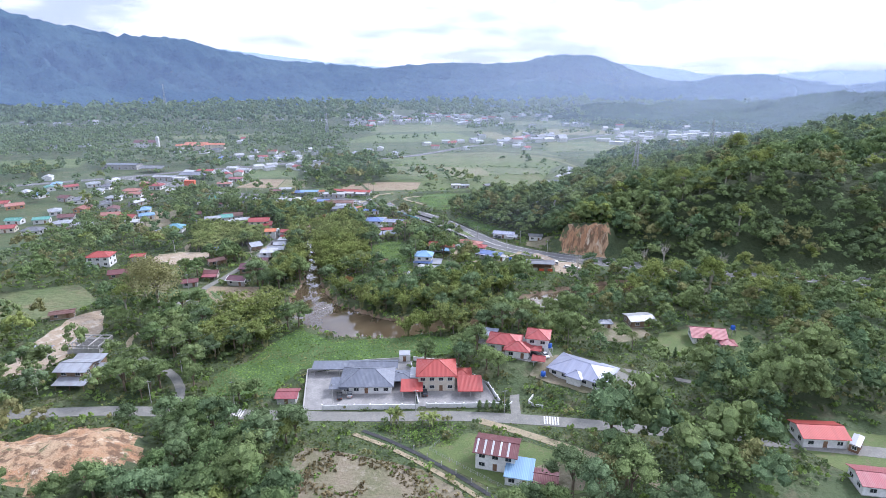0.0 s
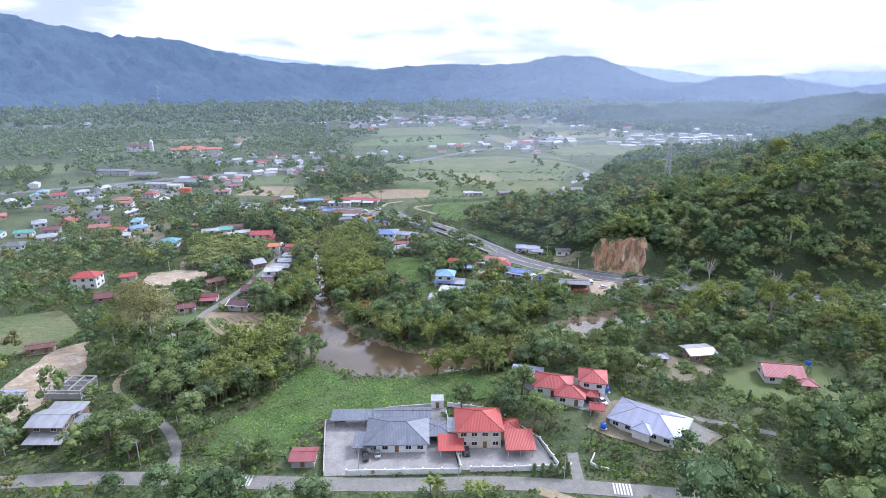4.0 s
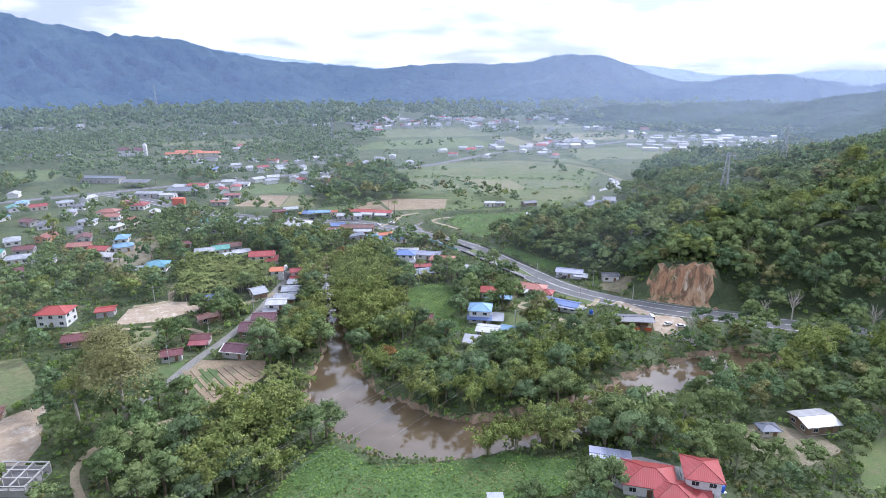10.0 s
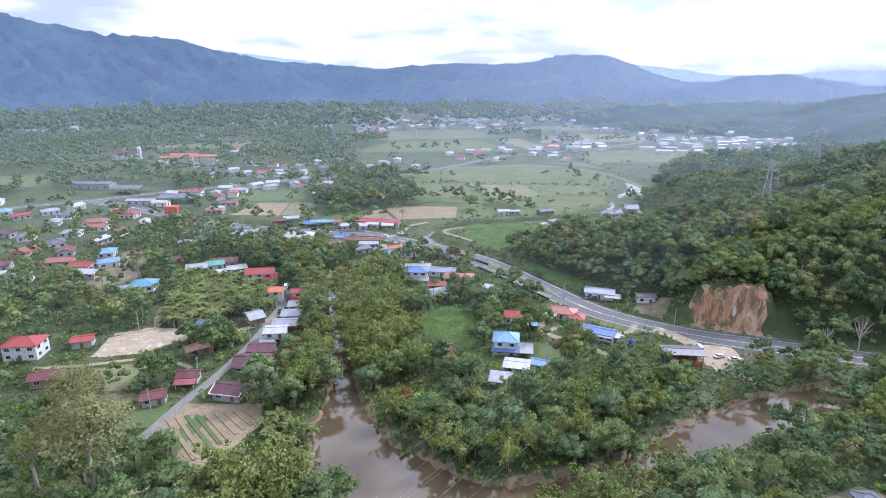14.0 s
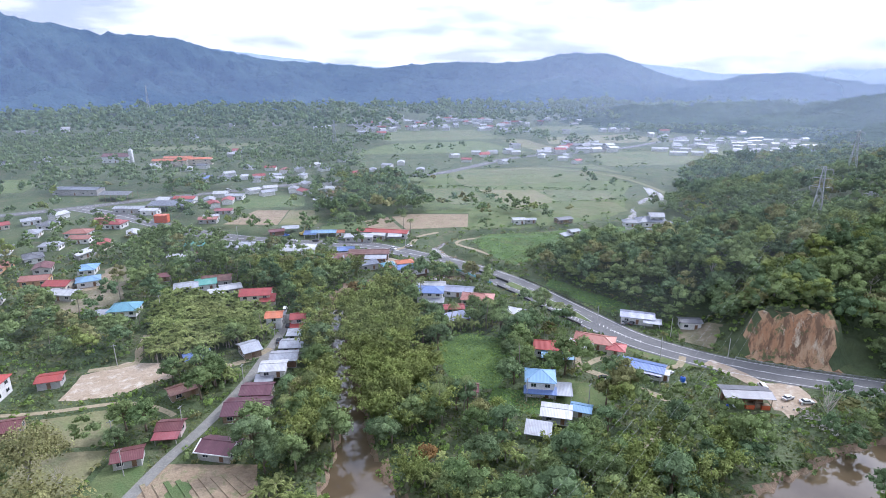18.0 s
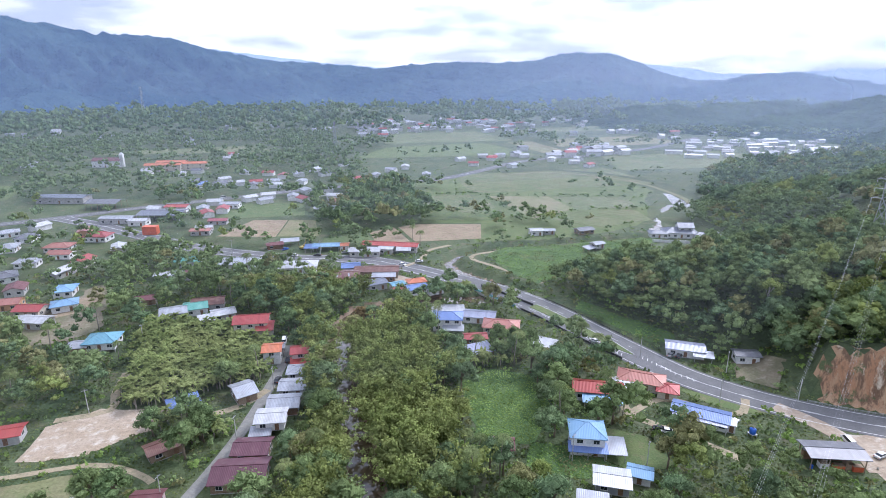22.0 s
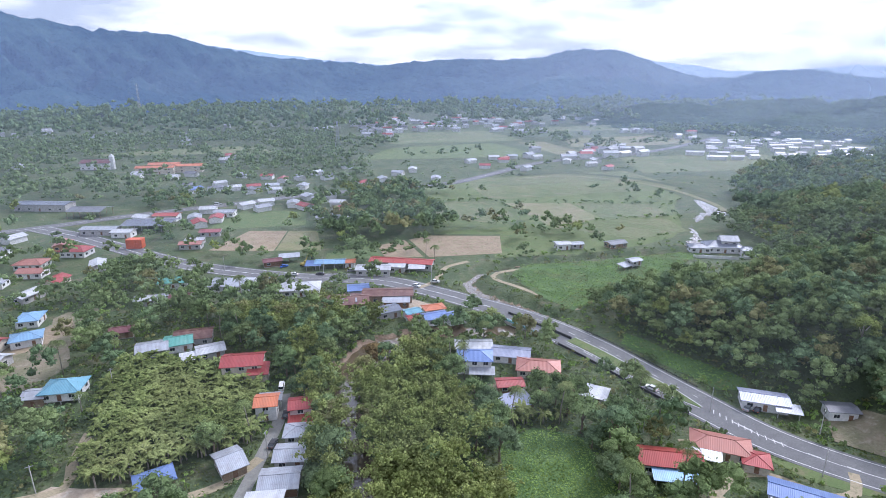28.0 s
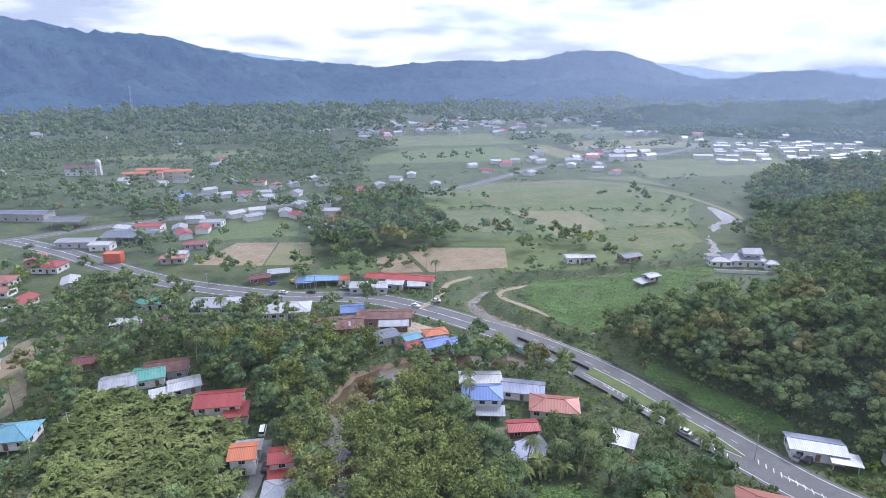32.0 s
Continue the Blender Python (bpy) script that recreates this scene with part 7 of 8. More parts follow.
def palm_template(seed, h=11.0, name="coconut_palm", label="tall slender coconut palm with a ragged head of fronds", fronds=17, length=3.6):
    rng = np.random.default_rng(seed)
    th = thing(name, label, "palm", pose(0, 0, 0), "palms")
    lx, ly = rng.uniform(-1.2, 1.2, 2)
    part("trunk", Shape().tube([(0, 0, -0.4), (lx * 0.2, ly * 0.2, h * 0.4), (lx * 0.6, ly * 0.6, h * 0.75), (lx, ly, h)], [0.24, 0.17, 0.14, 0.13], 7), "palm_stem", th, smooth=True)
    q = []
    for k in range(fronds):
        a = 2.4 * k + rng.uniform(-0.2, 0.2)
        up = rng.uniform(0.0, 1.0)
        ca, sa = math.cos(a), math.sin(a)
        pts = []
        for u in np.linspace(0, 1, 7):
            pts.append(np.array((lx + ca * length * u * (1 - 0.22 * u), ly + sa * length * u * (1 - 0.22 * u), h + length * (0.75 * up * u - (0.45 + 0.55 * up) * u * u * 1.1))))
        side = np.array((-sa, ca, 0))
        for p0, p1, u in zip(pts, pts[1:], np.linspace(0.1, 1, 6)):
            w = 0.62 * math.sin(math.pi * min(0.97, 0.2 + 0.75 * u)) + 0.05
            for sgn in (-1, 1):
                for j in (0.1, 0.6):
                    b0, b1 = p0 + (p1 - p0) * j, p0 + (p1 - p0) * (j + 0.3)
                    tip = side * sgn * w + (p1 - p0) * 0.45 - np.array((0, 0, 0.45 * w))
                    q.append(np.stack([b0, b1, b1 + tip, b0 + tip]))
    part("fronds", quad_mesh("fronds", np.stack(q), "palm"), None, th)
    return th


def bare_template(seed, h=12.0):
    rng = np.random.default_rng(seed)
    th = thing("bare_tree", "leafless pale grey tree with forked branches", "tree", pose(0, 0, 0), "bare trees")
    br = Shape().tube([(0, 0, -0.5), (0.2, 0.1, h * 0.35), (0.1, 0.3, h * 0.55)], [0.28, 0.2, 0.14], 7)
    for k in range(11):
        a = 2.4 * k
        z = h * (0.3 + 0.025 * k)
        e = np.array((math.cos(a), math.sin(a), 0)) * rng.uniform(1.6, 3.4)
        p1, p2 = np.array((0.1, 0.1, z)) + e * 0.5 + (0, 0, h * 0.16), np.array((0.1, 0.1, z)) + e + (0, 0, h * rng.uniform(0.32, 0.5))
        br.tube([(0.1, 0.1, z), tuple(p1), tuple(p2)], [0.11, 0.07, 0.025], 4)
        for s in range(3):
            d = rng.normal(size=3) * 0.7 + (0, 0, 0.9)
            br.tube([tuple(p1), tuple(p1 + d * 1.4)], [0.05, 0.018], 3)
    part("trunk", br, "pale_bark", th)
    return th


M["bamboo_stem"] = surf("bamboo_culm", (0.20, 0.22, 0.08), (0.28, 0.27, 0.12), 0.8, fine=4.0, bump=0.1)
M["palm_stem"] = surf("palm_trunk", (0.30, 0.27, 0.22), (0.22, 0.19, 0.15), 0.8, fine=5.0, bump=0.4)
LBL = "broad-crowned leafy tree in full green foliage"
TREES = [tree_template(11, 10.5, 4.6, "leaf", label=LBL, group="broadleaf trees"), tree_template(12, 12.5, 5.0, "leaf", nl=15, label=LBL, group="broadleaf trees"), tree_template(13, 9.0, 4.2, "leaf_dark", label="dense dark green round-headed tree", group="broadleaf trees"),
         tree_template(14, 13.5, 5.4, "leaf_dark", nl=16, label="dense dark green round-headed tree", group="broadleaf trees"), tree_template(15, 8.0, 3.6, "leaf_yellow", label="young tree with bright yellow-green leaves", group="broadleaf trees"), tree_template(16, 11.0, 4.4, "leaf_olive", label="tree with thin olive-green foliage", per=54, group="broadleaf trees")]
BAMBOO = [bamboo_template(21, 12.5), bamboo_template(22, 15.0)]
BANANA = [banana_template(s, hh) for s, hh in ((31, 3.2), (32, 3.8), (33, 2.8))]
PALM = [palm_template(41, 11.0), palm_template(42, 8.5), palm_template(43, 13.5)]
BARE = [bare_template(51, 13.0), bare_template(52, 10.0)]
USED = set()


def plant(kinds, k, x, y, s, rot, z=None):
    """Stands a plant of that kind at x, y; the first one of a template is the template itself."""
    src = kinds[k % len(kinds)]
    z = float(height(np.float64(x), np.float64(y))) if z is None else z
    m = pose(x, y, z, 0, 0, rot) @ Matrix.Diagonal((s, s, s, 1))
    if src.name not in USED:
        USED.add(src.name)
        src.matrix_basis = m
        return src
    ob = copy_thing(src, m)
    ob.matrix_basis = m
    return ob


rp = np.random.default_rng(77)
roads_flat = [np.array(r) for r in ROADS]


def clear_of(x, y, road_gap=2.5, house_gap=1.2, water_gap=2.0, fields=True):
    """Where plants may stand: off roads, buildings, fields and water."""
    ok = np.ones(x.shape, bool)
    for r in ROADS:
        x0, x1, y0, y1 = min(p[0] for p in r) - 15, max(p[0] for p in r) + 15, min(p[1] for p in r) - 15, max(p[1] for p in r) + 15
        sel = (x > x0) & (x < x1) & (y > y0) & (y < y1)
        if sel.any():
            d, hw = strip_dist(x[sel], y[sel], r)
            ok[sel] &= d > hw + road_gap
    for bx, by, e, hw, hd in BUILT:
        dx, dy = x - bx, y - by
        u, v = dx * math.cos(e) + dy * math.sin(e), -dx * math.sin(e) + dy * math.cos(e)
        ok &= (np.abs(u) > hw + house_gap) | (np.abs(v) > hd + house_gap)
        # no tall growth right in front of a building
    for poly in OPEN if fields else ():
        ok &= ~in_poly(x, y, poly)
    for line in (RIVER, CANAL):
        d, hw = strip_dist(x, y, line)
        ok &= d > hw + water_gap
    return ok


def in_poly(x, y, poly):
    hit = np.zeros(x.shape, bool)
    for i in range(len(poly)):
        (ax, ay), (bx, by) = poly[i][:2], poly[i - 1][:2]
        c = ((ay > y) != (by > y)) & (x < (bx - ax) * (y - ay) / ((by - ay) or 1e-9) + ax)
        hit ^= c
    return hit


def jittered(x0, x1, y0, y1, step, jit=0.42):
    a, b = np.meshgrid(np.arange(x0, x1, step), np.arange(y0, y1, step))
    b = b + (np.arange(a.shape[1]) % 2)[None, :] * step * 0.5
    return (a + rp.uniform(-jit, jit, a.shape) * step).ravel(), (b + rp.uniform(-jit, jit, a.shape) * step).ravel()


# --- the banana grove and the smaller banana patches
GROVE = [(-66, 420), (-52, 419), (-44, 414), (-30, 404), (-18, 394), (-13, 376), (-17, 362), (-22, 357), (-28, 356), (-34, 355), (-40, 353), (-50, 349), (-58, 350), (-64, 362), (-66, 376)]
x, y = jittered(-70, 0, 346, 432, 2.35)
ok = in_poly(x, y, GROVE) & clear_of(x, y, 1.5, 0.8)
x, y = x[ok], y[ok]
sel = np.argsort(y)
for i in sel[:100]:
    plant(BANANA, int(i), x[i], y[i], rp.uniform(1.15, 1.6), rp.uniform(0, 360))
rest = sel[100:]
out = []
for i in rest:
    t = np.array([v.co for v in next(c for c in BANANA[int(i) % 3].children if c.name.startswith("leaves")).data.vertices])
    a, s = rp.uniform(0, 2 * math.pi), rp.uniform(1.15, 1.6)
    out.append(np.stack([(t[:, 0] * math.cos(a) - t[:, 1] * math.sin(a)) * s + x[i], (t[:, 0] * math.sin(a) + t[:, 1] * math.cos(a)) * s + y[i], t[:, 2] * s], 1))
tagged(new("banana_grove", quad_mesh("banana_grove", np.concatenate(out), "banana")), "dense far side of the banana grove", "banana plants", kind="stuff")
for (cx0, cy0, n, sp) in ((34, 262, 34, 7), (44, 268, 14, 5), (-8, 258, 12, 4), (-12, 246, 12, 5), (82, 246, 10, 6), (96, 250, 8, 5), (20.5, 151.0, 7, 1.8), (30, 147.5, 11, 2.4), (42, 144.5, 12, 3.0), (62, 350, 16, 5), (86, 200, 16, 6), (-47, 340, 14, 5), (-33, 330, 10, 4), (104, 190, 12, 6), (66, 206, 8, 4), (-12, 266, 10, 4), (176, 166, 5, 2), (74, 420, 8, 3)):
    for i in range(n):
        px, py = cx0 + rp.normal() * sp * 0.7, cy0 + rp.normal() * sp * 0.5
        if clear_of(np.array([px]), np.array([py]), 1.0, 0.5)[0]:
            plant(BANANA, i, px, py, rp.uniform(1.1, 1.6), rp.uniform(0, 360))

# --- single trees that stand out
emergent = tree_template(61, 28.0, 11.5, "leaf_olive", "pale_bark", nl=40, per=110, size=0.42, bole=0.46, body=0.0, name="emergent_tree", label="very tall old tree with a pale trunk and thin olive crown", spread_up=0.6)
plant([emergent], 0, -58, 249, 1.0, 20)
young = tree_template(62, 18.0, 5.4, "leaf_yellow", "pale_bark", nl=14, per=80, bole=0.55, body=0.55, name="yellow_green_tree", label="slim pale-trunked tree with a bright yellow-green crown")
plant([young], 0, -72, 252, 1.0, 60)
tall = tree_template(66, 23.0, 7.0, "leaf_yellow", "pale_bark", nl=22, per=80, size=0.42, bole=0.34, body=0.55, name="tall_tree", label="tall spreading tree with pale yellow-green foliage")
for px, py, s in ((197, 213, 1.0), (166, 218, 1.0), (192, 325, 0.8), (236, 336, 0.85), (262, 290, 0.9), (300, 330, 1.0), (214, 184, 0.8)):
    plant([tall], 0, px, py, s, 37 * px)
for px, py, s in ( (216, 201, 1.2), (186, 222, 1.0), (205, 190, 1.1), (240, 300, 1.2), (262, 312, 1.1), (225, 318, 1.0), (280, 290, 1.2), (196, 320, 1.0), (252, 262, 1.1), (172, 340, 0.9)):
    plant([young], 0, px, py, s, 40 * px)
dying = tree_template(63, 8.0, 4.0, "rust_leaf", nl=10, per=34, bole=0.3, name="dying_tree", label="tree with dying rust-brown foliage")
plant([emergent], 0, -71, 280, 0.75, 130)
plant([dying], 0, 27, 268, 0.9, 0)
plant([dying], 0, 24, 396, 1.3, 100)
cyp = thing("cypress", "small dark columnar garden cypress", "cypress", pose(140, 163.5, 0), "garden cypresses")
rc = np.random.default_rng(64)
part("crown", quad_mesh("crown", lobes(rc, [(0, 0, 1.0), (0, 0, 1.9), (0, 0, 2.8), (0, 0, 3.7), (0, 0, 4.5)], [0.75, 0.78, 0.7, 0.55, 0.35], 60, 0.2, 0.3, 1.2), "leaf_dark"), None, cyp)
part("trunk", Shape().tube([(0, 0, -0.2), (0, 0, 1.2)], [0.1, 0.06], 6), "bark", cyp)
copy_thing(cyp, pose(143, 163, 0))
for k in range(5):
    copy_thing(cyp, pose(58.5 + k * 2.3, 146.6 - k * 0.45, 0) @ Matrix.Diagonal((1, 1, 0.8, 1)))
for k, (px, py, s) in enumerate(((148, 256, 1.1), (196, 268, 1.0), (205, 262, 1.2), (212, 300, 1.0), (226, 272, 1.1), (-66, 283, 0.8), (236, 300, 1.2), (178, 216, 1.0), (190, 208, 0.9), (188, 330, 1.0), (250, 322, 1.1), (-86, 192, 0.9), (207, 214, 1.0), (231, 246, 1.2))):
    plant(BARE, k, px, py, s, 40 * k)

# --- bamboo along the river
for k, (px, py, s) in enumerate(((-20, 214, 1.15), (-14, 222, 1.1), (-26, 222, 1.2), (-8, 232, 1.05), (-28, 208, 1.05), (-18, 232, 1.15), (-12, 244, 0.95), (-24, 236, 1.1), (-32, 216, 1.0), (-12, 212, 0.9), (22, 262, 0.8), (30, 240, 0.9), (38, 236, 0.85), (48, 232, 0.95), (58, 234, 0.9), (70, 236, 0.85), (24, 285, 0.9), (20, 296, 1.0),
                                 (26, 305, 1.0), (22, 315, 1.1), (29, 322, 1.0), (20, 330, 1.05), (31, 334, 1.1), (23, 343, 1.0), (34, 348, 1.0), (22, 356, 1.0), (30, 362, 1.1), (24, 372, 0.9), (38, 372, 0.9), (36, 314, 0.9), (40, 356, 0.9), (36, 386, 0.8), (28, 348, 1.0), (-2, 292, 0.9), (-3, 300, 0.95), (-1, 284, 0.9), (-6, 288, 0.8),
                                 (46, 208, 0.8), (54, 209, 0.9), (63, 208, 0.95), (72, 210, 0.9), (80, 209, 0.8), (88, 213, 0.95), (90, 240, 0.8), (100, 244, 0.9), (108, 250, 0.85), (62, 258, 0.9), (74, 252, 0.9), (84, 250, 1.0), (92, 256, 0.9), (-4, 402, 0.9), (2, 410, 1.0), (-2, 420, 1.0), (8, 424, 1.0), (14, 430, 0.9), (26, 428, 0.8), (-10, 428, 1.0), (-20, 434, 1.0), (-8, 440, 0.9), (10, 440, 0.8), (-24, 448, 0.9), (4, 452, 0.7))):
    plant(BAMBOO, k, px + rp.normal() * 0.6, py + rp.normal() * 0.6, s, 67 * k)

for k in range(26):
    plant(BAMBOO, k, rp.uniform(16, 40), 290 + k * 3.9, rp.uniform(0.85, 1.15), 50 * k)
for k in range(18):
    for side in (-1, 1):
        py = 292 + k * 5.6 + rp.normal()
        plant(BAMBOO if (k + side) % 3 else TREES, k, 9.6 + side * (6.2 + rp.uniform(0, 2.0)), py, rp.uniform(0.8, 1.05), 67 * k, -0.3)

# --- palms
for k, (px, py) in enumerate(((40, 296), (38, 302), (44, 290), (46, 312), (41, 322), (36, 286), (56, 350), (66, 352), (70, 346), (48, 388), (54, 392), (50, 378), (64, 400), (82, 402), (96, 346), (100, 340), (90, 306), (86, 310), (-8, 346), (-4, 350), (-19, 362), (-14, 326), (-6, 318), (-34, 432), (-30, 438), (-40, 446),
                              (-26, 426), (-68, 420), (-72, 432), (-84, 416), (-96, 400), (-66, 438), (-28, 462), (-20, 466), (10, 466), (106, 180), (110, 186), (118, 176), (104, 200), (96, 198), (130, 172), (-88, 372), (-96, 366), (-70, 388), (-110, 300), (-116, 304), (-98, 326), (70, 308), (-2, 308), (-10, 300), (60, 424), (44, 416), (70, 502), (66, 506))):
    if clear_of(np.array([px * 1.0]), np.array([py * 1.0]), 0.5, 0.3, 0.5)[0]:
        plant(PALM, k, px, py, rp.uniform(0.85, 1.1), 50 * k)

# --- broadleaf trees over the near valley; those nearest the flight line are things of their own
x, y = jittered(-165, 330, 88, 525, 6.4)
z = height(x, y)
ok = clear_of(x, y, 3.2, 2.2, 1.5)
prob = np.full(x.shape, 0.82)
prob[(x < -62) & (y > 345) & (y < 455)] = 0.42
prob[(x < -100) & (y > 180)] = 0.40
prob[(x > 104) & (y > 430) & (z < 1.2)] = 0.05
FOREST = [(205, 438), (230, 452), (262, 462), (278, 484), (292, 500), (304, 545), (345, 600), (400, 655), (470, 688), (560, 705), (720, 735), (720, 380), (330, 380), (250, 420)]
prob[in_poly(x, y, FOREST)] = 0.95
prob[(x > 60) & (x < 110) & (y > 440)] = 0.06
prob[(x > 74) & (x < 118) & (y > 400)] = 0.03
prob[(strip_dist(x, y, HIGHWAY)[0] < 15.5) & (y > 335)] *= 0.12
prob[(x > 112) & (x < 152) & (y > 250) & (y < 270)] = 0.12
prob[in_poly(x, y, [(-22, 236), (2, 230), (0, 266), (-14, 276), (-20, 256)])] = 0.0     # low plants on the pond's bank
prob[in_poly(x, y, [(-44, 246), (-20, 244), (-18, 262), (-36, 254)])] = 0.0
prob[in_poly(x, y, [(20, 252), (54, 248), (60, 272), (40, 284), (22, 282)])] = 0.12
prob[(x > 100) & (x < 152) & (y > 268) & (y < 345) & (z < 1.2)] = 0.35
prob[(x > -10) & (x < 50) & (y < 152)] = 0.10
prob[(x > -34) & (x < 3) & (y > 104) & (y < 150)] = 0.85
prob[(x > 3) & (x < 60) & (y > 128) & (y < 159)] = 0.04
prob[(x > 84) & (x < 190) & (y > 98) & (y < 140)] = 0.98
prob[(x > 92) & (x < 172) & (strip_dist(x, y, RIVER)[0] < 17) & (y < 246)] = 0.38
prob[in_poly(x, y, [(137, 106), (126, 84), (188, 78), (188, 118), (166, 118), (150, 115)])] = 0.0     # the lot of the red-roofed house, cleared towards the camera
prob[in_poly(x, y, [(94, 307), (97, 288), (114, 278), (131, 290), (124, 306)]) | in_poly(x, y, [(120, 276), (124, 256), (148, 252), (148, 274)])] = 0.0
prob[(x > 80) & (x < 128) & (y > 122) & (y < 150)] = 0.06
prob[(x > 118) & (x < 192) & (y >= 140) & (y < 190)] = 0.30
prob[(x > 62) & (x < 112) & (y > 146) & (y < 178)] = 0.10
prob[(x < -45) & (y < 170) & (y > 128)] = 0.25
prob[z > 1.5] = 0.97
prob[in_poly(x, y, GROVE)] = 0.0
prob[(x > -104) & (x < -46) & (y > 268) & (y < 352)] = 0.14
prob[(x > -48) & (x < -8) & (y > 284) & (y < 350)] *= 0.6
prob[(x > 13) & (x < 40) & (y > 286) & (y < 392)] = 0.12
prob[(strip_dist(x, y, RIVER)[0] < 17) & (y < 275) & (x < 60)] = 0.0
prob[(np.hypot((x - 174) / 26, (y - 296) / 22) < 1) & (strip_dist(x, y, HIGHWAY)[0] < 20)] = 0.0
prob[np.hypot((x + 66) / 30, (y - 146) / 20) < 1] = 0.0
# the drone's view from over the rough ground between the road and the river stays open
prob[in_poly(x, y, [(-34, 200), (-34, 174), (4, 170), (4, 190), (44, 190), (68, 188), (68, 204), (34, 208), (12, 214), (0, 228), (-14, 204)])] = 0.0
prob[(x > 40) & (x < 72) & (y > 186) & (y < 208)] = 0.15
for bx, by, e, hw, hd in BUILT:       # trees thinned on the camera's side so that houses show
    prob[(np.abs(x - bx) < max(hw, hd) * 0.9) & (y > by - max(hw, hd) - 7) & (y < by)] *= 0.25
prob[(strip_dist(x, y, HIGHWAY)[0] < 18) & (x > 105) & (x < 178)] *= 0.25
ok &= rp.uniform(0, 1, x.shape) < prob
x, y, z = x[ok], y[ok], z[ok]
near = np.hypot(x - 15, np.clip(np.abs(y - 225) - 105, 0, None)) + 0.0
order = np.argsort(near)
take = order[:300]
big = rp.uniform(0.72, 1.18, x.shape)
big[(z > 3) & (x > 120)] *= 1.22
big[(x > 84) & (x < 190) & (y > 86) & (y < 138)] *= 1.5
big[(x > -34) & (x < 3) & (y > 104) & (y < 150)] *= 1.15
for i in take:
    k = int(rp.choice(6, p=(0.30, 0.24, 0.20, 0.12, 0.08, 0.06)))
    plant(TREES, k, x[i], y[i], big[i], rp.uniform(0, 360), z[i])
rest_trees = order[300:]


def woods(name, pos, scales, mats, nl, per, size, rad, h, label, seed, cols, body=0.84, k_body=5):
    """Many trees joined into one object a leaf colour."""
    rng = np.random.default_rng(seed)
    temps = []
    for k in range(5):
        cs, rs = crown_lobes(rng, nl, rad, h * 0.30, h - rad * 0.30)
        temps.append(lobes(rng, cs, rs, per, size, 0.6, 0.9, body, k_body).reshape(-1, 3))
    pick = rng.choice(len(mats), len(pos), p=cols)
    for c, mat in enumerate(mats):
        out = []
        for i in np.nonzero(pick == c)[0]:
            t = temps[int(rng.integers(5))]
            a = rng.uniform(0, 2 * math.pi)
            s, hs = scales[i], scales[i] * rng.uniform(0.85, 1.25)
            ca, sa = math.cos(a) * s, math.sin(a) * s
            out.append(np.stack([t[:, 0] * ca - t[:, 1] * sa + pos[i][0], t[:, 0] * sa + t[:, 1] * ca + pos[i][1], t[:, 2] * hs + pos[i][2]], 1))
        if out:
            tagged(new(name, quad_mesh(name, np.concatenate(out), mat)), label, "woodland", kind="stuff")


MATS = ("leaf", "leaf_dark", "leaf_olive", "leaf_yellow")
beyond = (x[rest_trees] > 235) | (y[rest_trees] > 440) | (x[rest_trees] < -120)
for far_off, nl, per, size, k_b in ((False, 12, 20, 0.36, 5), (True, 8, 11, 0.62, 4)):
    sel = rest_trees[beyond == far_off]
    woods("woodland", np.stack([x, y, z], 1)[sel], big[sel], MATS, nl, per, size, 4.7, 12.5, "dense mixed green woodland on the valley sides", 71 + far_off, (0.50, 0.36, 0.10, 0.04), 0.80, k_b)

# --- hills to the side, and tree belts of the far valley
x, y = jittered(280, 720, 130, 740, 10.2)
z = height(x, y)
ok = clear_of(x, y, 4, 3, 5) & ((x > 330) | (y > 525)) & (((z > 1.0) & (y < 525)) | in_poly(x, y, FOREST)) & (rp.uniform(0, 1, x.shape) < 0.94)
woods("hill_forest", np.stack([x, y, z], 1)[ok], rp.uniform(1.0, 1.6, ok.sum()), MATS, 6, 6, 1.0, 5.0, 12, "dense dark forest on the hill", 72, (0.46, 0.42, 0.07, 0.05), 0.84, 4)
x, y = jittered(-400, 330, 525, 705, 8.0)
ok = clear_of(x, y, 5, 3, 9)
prob = np.where(x > 95, 0.025, np.where((x > 8) & (y > 552), 0.95, np.where(y > 645, 0.9, 0.36)))
belt = np.array([strip_dist(x, y, ln)[0] for ln in ([(96, 572), (130, 562), (158, 545), (160, 534)], [(155, 540), (185, 520), (215, 515)], [(152, 640), (156, 590), (150, 575)], [(60, 706), (150, 660), (240, 640)], [(112, 512), (126, 530)])]).min(0)
prob = np.where((belt < 6) & (x > 85), 0.7, prob)
prob[(x > -240) & (x < -112) & (y > 636) & (y < 700)] = 0.03
ok &= rp.uniform(0, 1, x.shape) < prob
tall_belt = np.where((x > 8) & (x < 100) & (y > 552), 1.35, 1.0)
woods("tree_belt", np.stack([x, y, 0 * x], 1)[ok], rp.uniform(0.7, 1.1, ok.sum()) * tall_belt[ok], MATS, 6, 8, 0.9, 4.6, 11, "belt of mixed trees between houses and fields", 73, (0.55, 0.28, 0.09, 0.08), 0.84, 4)
x, y = jittered(-560, 900, 712, 1160, 12.0)
w = wavy(x, y, 260) + 0.6 * wavy(y, x, 120)
prob = np.where(y < 850, np.where(x < 70, 0.86, 0.05), np.where(x < 60, 0.92, np.where(w > 0.1, 0.8, 0.04)))
prob[(x > -250) & (x < 0) & (y > 905) & (y < 968)] = 0.40
prob[(x > -240) & (x < -165) & (y > 790) & (y < 885)] *= 0.25
prob[(x > -170) & (x < -70) & (y > 775) & (y < 840)] *= 0.35
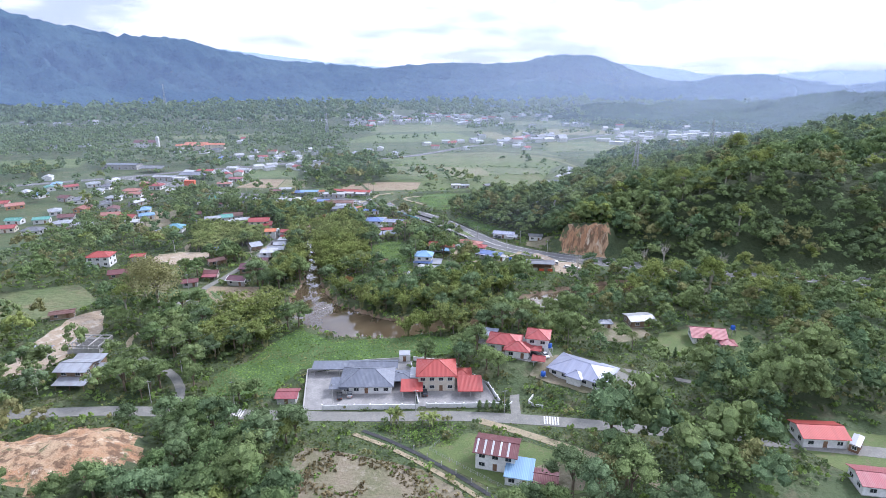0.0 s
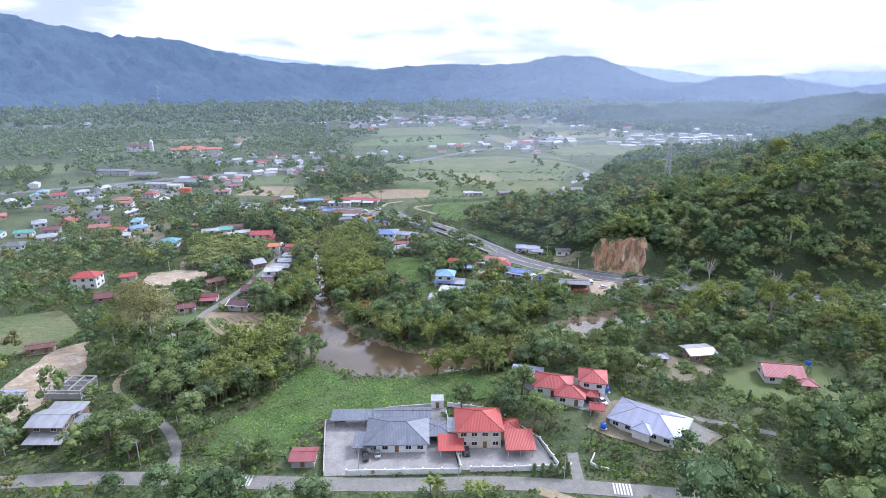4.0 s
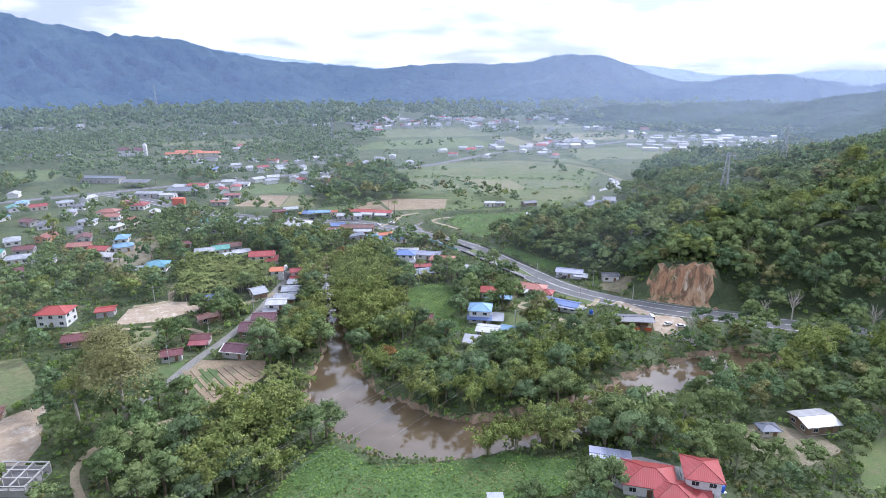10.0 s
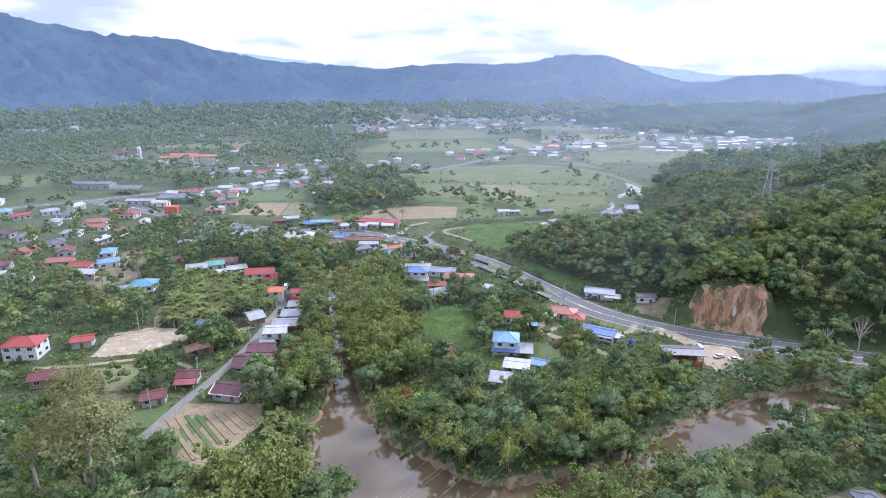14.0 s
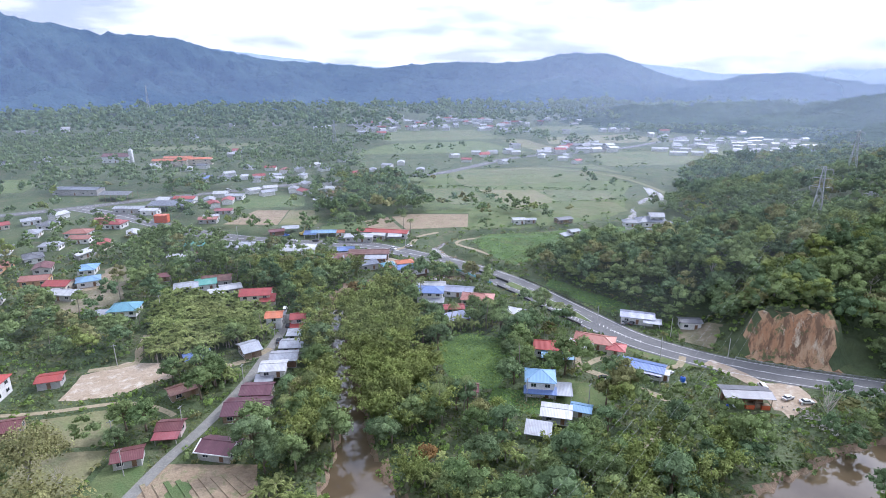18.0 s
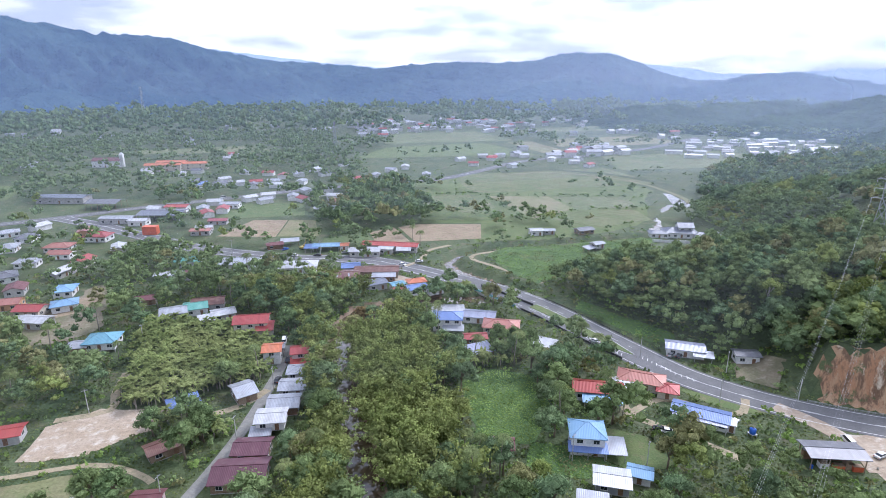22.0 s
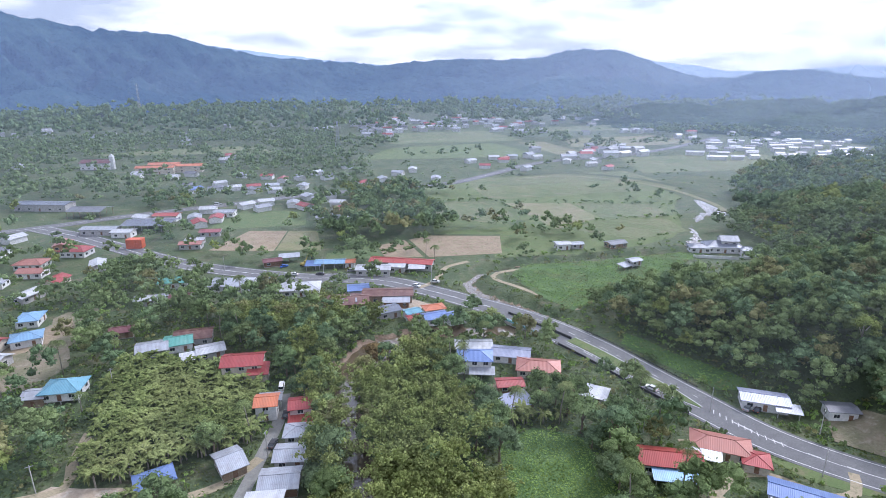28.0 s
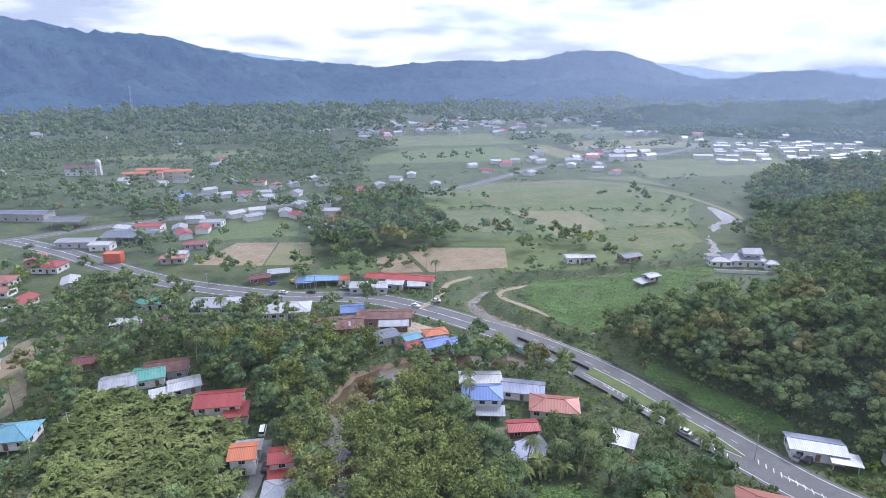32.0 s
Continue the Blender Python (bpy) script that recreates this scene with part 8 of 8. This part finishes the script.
prob[in_poly(x, y, [(-235, 868), (-165, 852), (-150, 826), (-86, 822), (-84, 842), (-150, 858), (-180, 884), (-225, 892)])] = 0.0
ok = clear_of(x, y, 7, 4, 8) & (rp.uniform(0, 1, x.shape) < prob)
woods("far_trees", np.stack([x, y, 0 * x], 1)[ok], rp.uniform(0.95, 1.5, ok.sum()), MATS[:2], 4, 4, 0.9, 4.8, 11, "far belts of dark trees across the valley", 74, (0.25, 0.75), 0.84, 4)
x, y = jittered(-1000, 1400, 1165, 1720, 27.0)
w = wavy(x, y, 330) + 0.6 * wavy(y, x, 140)
ok = clear_of(x, y, 8, 4, 8) & (rp.uniform(0, 1, x.shape) < np.where((w > -0.25) | (x < 40), 0.9, 0.12))
woods("far_woods", np.stack([x, y, 0 * x], 1)[ok], rp.uniform(1.8, 2.9, ok.sum()), MATS[:2], 4, 3, 1.4, 5.2, 11, "distant woods at the foot of the mountains", 75, (0.15, 0.85), 0.84, 4)

# --- scattered bushes and hedge rows of the open valley floor
x, y = jittered(92, 480, 492, 850, 5.2)
w = wavy(x, y, 47) + 0.7 * wavy(y, x, 19) + 0.4 * wavy(x, y, 9)
hedge = np.array([strip_dist(x, y, ln)[0] for ln in ([(98, 600), (128, 571), (164, 546), (210, 562), (258, 556)], [(152, 638), (160, 590)], [(208, 614), (209, 566)], [(158, 628), (268, 594)], [(92, 646), (152, 638), (206, 615)], [(104, 500), (160, 494), (226, 512)], [(230, 520), (262, 556), (282, 590)], [(150, 714), (210, 740), (300, 700)], [(340, 700), (470, 740)])]).min(0)
ok = clear_of(x, y, 2, 2, 3) & (rp.uniform(0, 1, x.shape) < np.where(hedge < 3.5, 0.55, np.where(w > 0.75, 0.30, 0.035))) & ~in_poly(x, y, FOREST)
hx, hy = jittered(88, 330, 500, 760, 4.0)
hd = np.array([strip_dist(hx, hy, ln)[0] for ln in ([(98, 600), (128, 571), (164, 546), (210, 562), (258, 556)], [(152, 638), (160, 590)], [(158, 628), (268, 594)], [(92, 646), (152, 638)])]).min(0)
hk = (hd < 2.2) & (rp.uniform(0, 1, hx.shape) < 0.6)
x, y = np.concatenate([x[ok], hx[hk]]), np.concatenate([y[ok], hy[hk]])
woods("field_bushes", np.stack([x, y, 0 * x - 0.4], 1), rp.uniform(0.18, 0.50, len(x)), ("leaf", "leaf_dark", "weed"), 4, 5, 1.1, 4.6, 8, "low bushes and hedge rows between the fields", 82, (0.5, 0.25, 0.25), 0.84, 4)

# --- undergrowth: low shrubs between the trees, tall weeds on the meadows
x, y = jittered(-165, 230, 90, 500, 3.1)
z = height(x, y)
ok = clear_of(x, y, 0.8, 0.8, 1.2) & (z < 42) & (rp.uniform(0, 1, x.shape) < 0.72) & ~in_poly(x, y, GROVE)
ok &= ~((x > 60) & (y > 430) & (rp.uniform(0, 1, x.shape) < 0.7))
ok &= (np.hypot((x - 174) / 26, (y - 296) / 22) > 1) | (strip_dist(x, y, HIGHWAY)[0] > 20)
ok &= np.hypot((x + 66) / 27, (y - 146) / 17) > 1
woods("undergrowth", np.stack([x, y, z - 0.5], 1)[ok], rp.uniform(0.7, 1.7, ok.sum()), ("leaf", "weed", "leaf_olive"), 2, 7, 0.46, 1.3, 2.0, "low shrubs and weeds under the trees", 76, (0.45, 0.42, 0.13), 0)
def carpet(name, step, size, mat, label, seed, x0, x1, y0, y1, keep, tall=0.5, lift=0.05):
    """Low growth: uneven leaf tufts spread over the ground wherever keep says so."""
    rng = np.random.default_rng(seed)
    x, y = jittered(x0, x1, y0, y1, step, 0.5)
    ok = keep(x, y)
    x, y = x[ok], y[ok]
    n = len(x)
    p = np.stack([x, y, height(x, y) + lift + rng.uniform(0.0, tall, n)], 1)
    nrm = rng.normal(size=(n, 3)) * 0.40 + (0, 0, 1)
    nrm /= np.linalg.norm(nrm, axis=1, keepdims=True)
    tagged(new(name, quad_mesh(name, leaf_quads(rng, p, nrm, size), mat)), label, "weeds", kind="stuff")


lushp = [[(-28, 192), (-31, 178), (-8, 172), (2, 188), (40, 188), (64, 186), (68, 197), (52, 206), (34, 206), (14, 210), (2, 224), (-8, 214), (-16, 200)], [(52, 292), (66, 284), (78, 286), (70, 298), (58, 302)],
         [(112, 422), (128, 428), (160, 446), (196, 462), (222, 476), (214, 488), (160, 480), (118, 484), (104, 474), (104, 448)], [(116, 388), (123, 366), (129, 350), (138, 346), (141, 352), (131, 371), (121, 394)]]
lushp += [[(21, 147), (30, 145), (50, 141), (52, 138), (44, 130), (36, 134), (28, 141)], [(76, 143), (84, 152), (98, 143), (112, 133), (104, 128), (90, 135)], [(-46, 168), (-20, 161), (-6, 152), (-30, 148), (-44, 158)], [(42, 206), (68, 200), (78, 196), (70, 186), (62, 182), (46, 190)]]
CROP = [(45, 309), (58, 302), (72, 316), (73, 338), (62, 345), (48, 340)]


def on_any(polys):
    return lambda x, y: np.array([in_poly(x, y, p) for p in polys]).any(0)


carpet("tall_weeds", 0.75, 0.42, "weed", "tall bright green weeds covering the meadow", 77, -50, 230, 125, 490, lambda x, y: on_any(lushp)(x, y) & clear_of(x, y, 0.3, 0.3, 1.0, False) & (wavy(x, y, 31) + 0.5 * wavy(y, x, 13) < 0.35), 0.8)
carpet("reeds", 0.8, 0.40, "reed", "pale reeds and dry grass on the meadow", 78, -40, 230, 170, 490, lambda x, y: on_any(lushp)(x, y) & (wavy(x, y, 31) + 0.5 * wavy(y, x, 13) > 0.15), 0.9)
carpet("crop_plants", 0.62, 0.40, "weed", "rows of low leafy bright green crop", 80, 44, 75, 300, 347, on_any([CROP]), 0.35)
carpet("grass_tufts", 1.05, 0.46, "tuft", "rough grass and low weeds between houses and trees", 81, -120, 160, 96, 470, lambda x, y: clear_of(x, y, 0.4, 0.6, 2.5) & (height(x, y) < 3) & ~in_poly(x, y, GROVE) & (wavy(x, y, 19) + 0.6 * wavy(y, x, 8) > -0.55), 0.35)
x, y = jittered(-8, 46, 98, 142, 1.15)
ok = in_poly(x, y, [(2, 141), (18, 133), (34, 122), (42, 112), (44, 100), (2, 100), (-6, 122)]) & (wavy(x, y, 23) + 0.5 * wavy(y, x, 9) > -0.05)
woods("dry_weeds", np.stack([x, y, 0 * x - 0.3], 1)[ok], rp.uniform(0.6, 1.2, ok.sum()), ("dry_weed", "weed"), 2, 5, 0.36, 0.7, 1.0, "dry brown weeds on the fallow field", 79, (0.8, 0.2), 0)
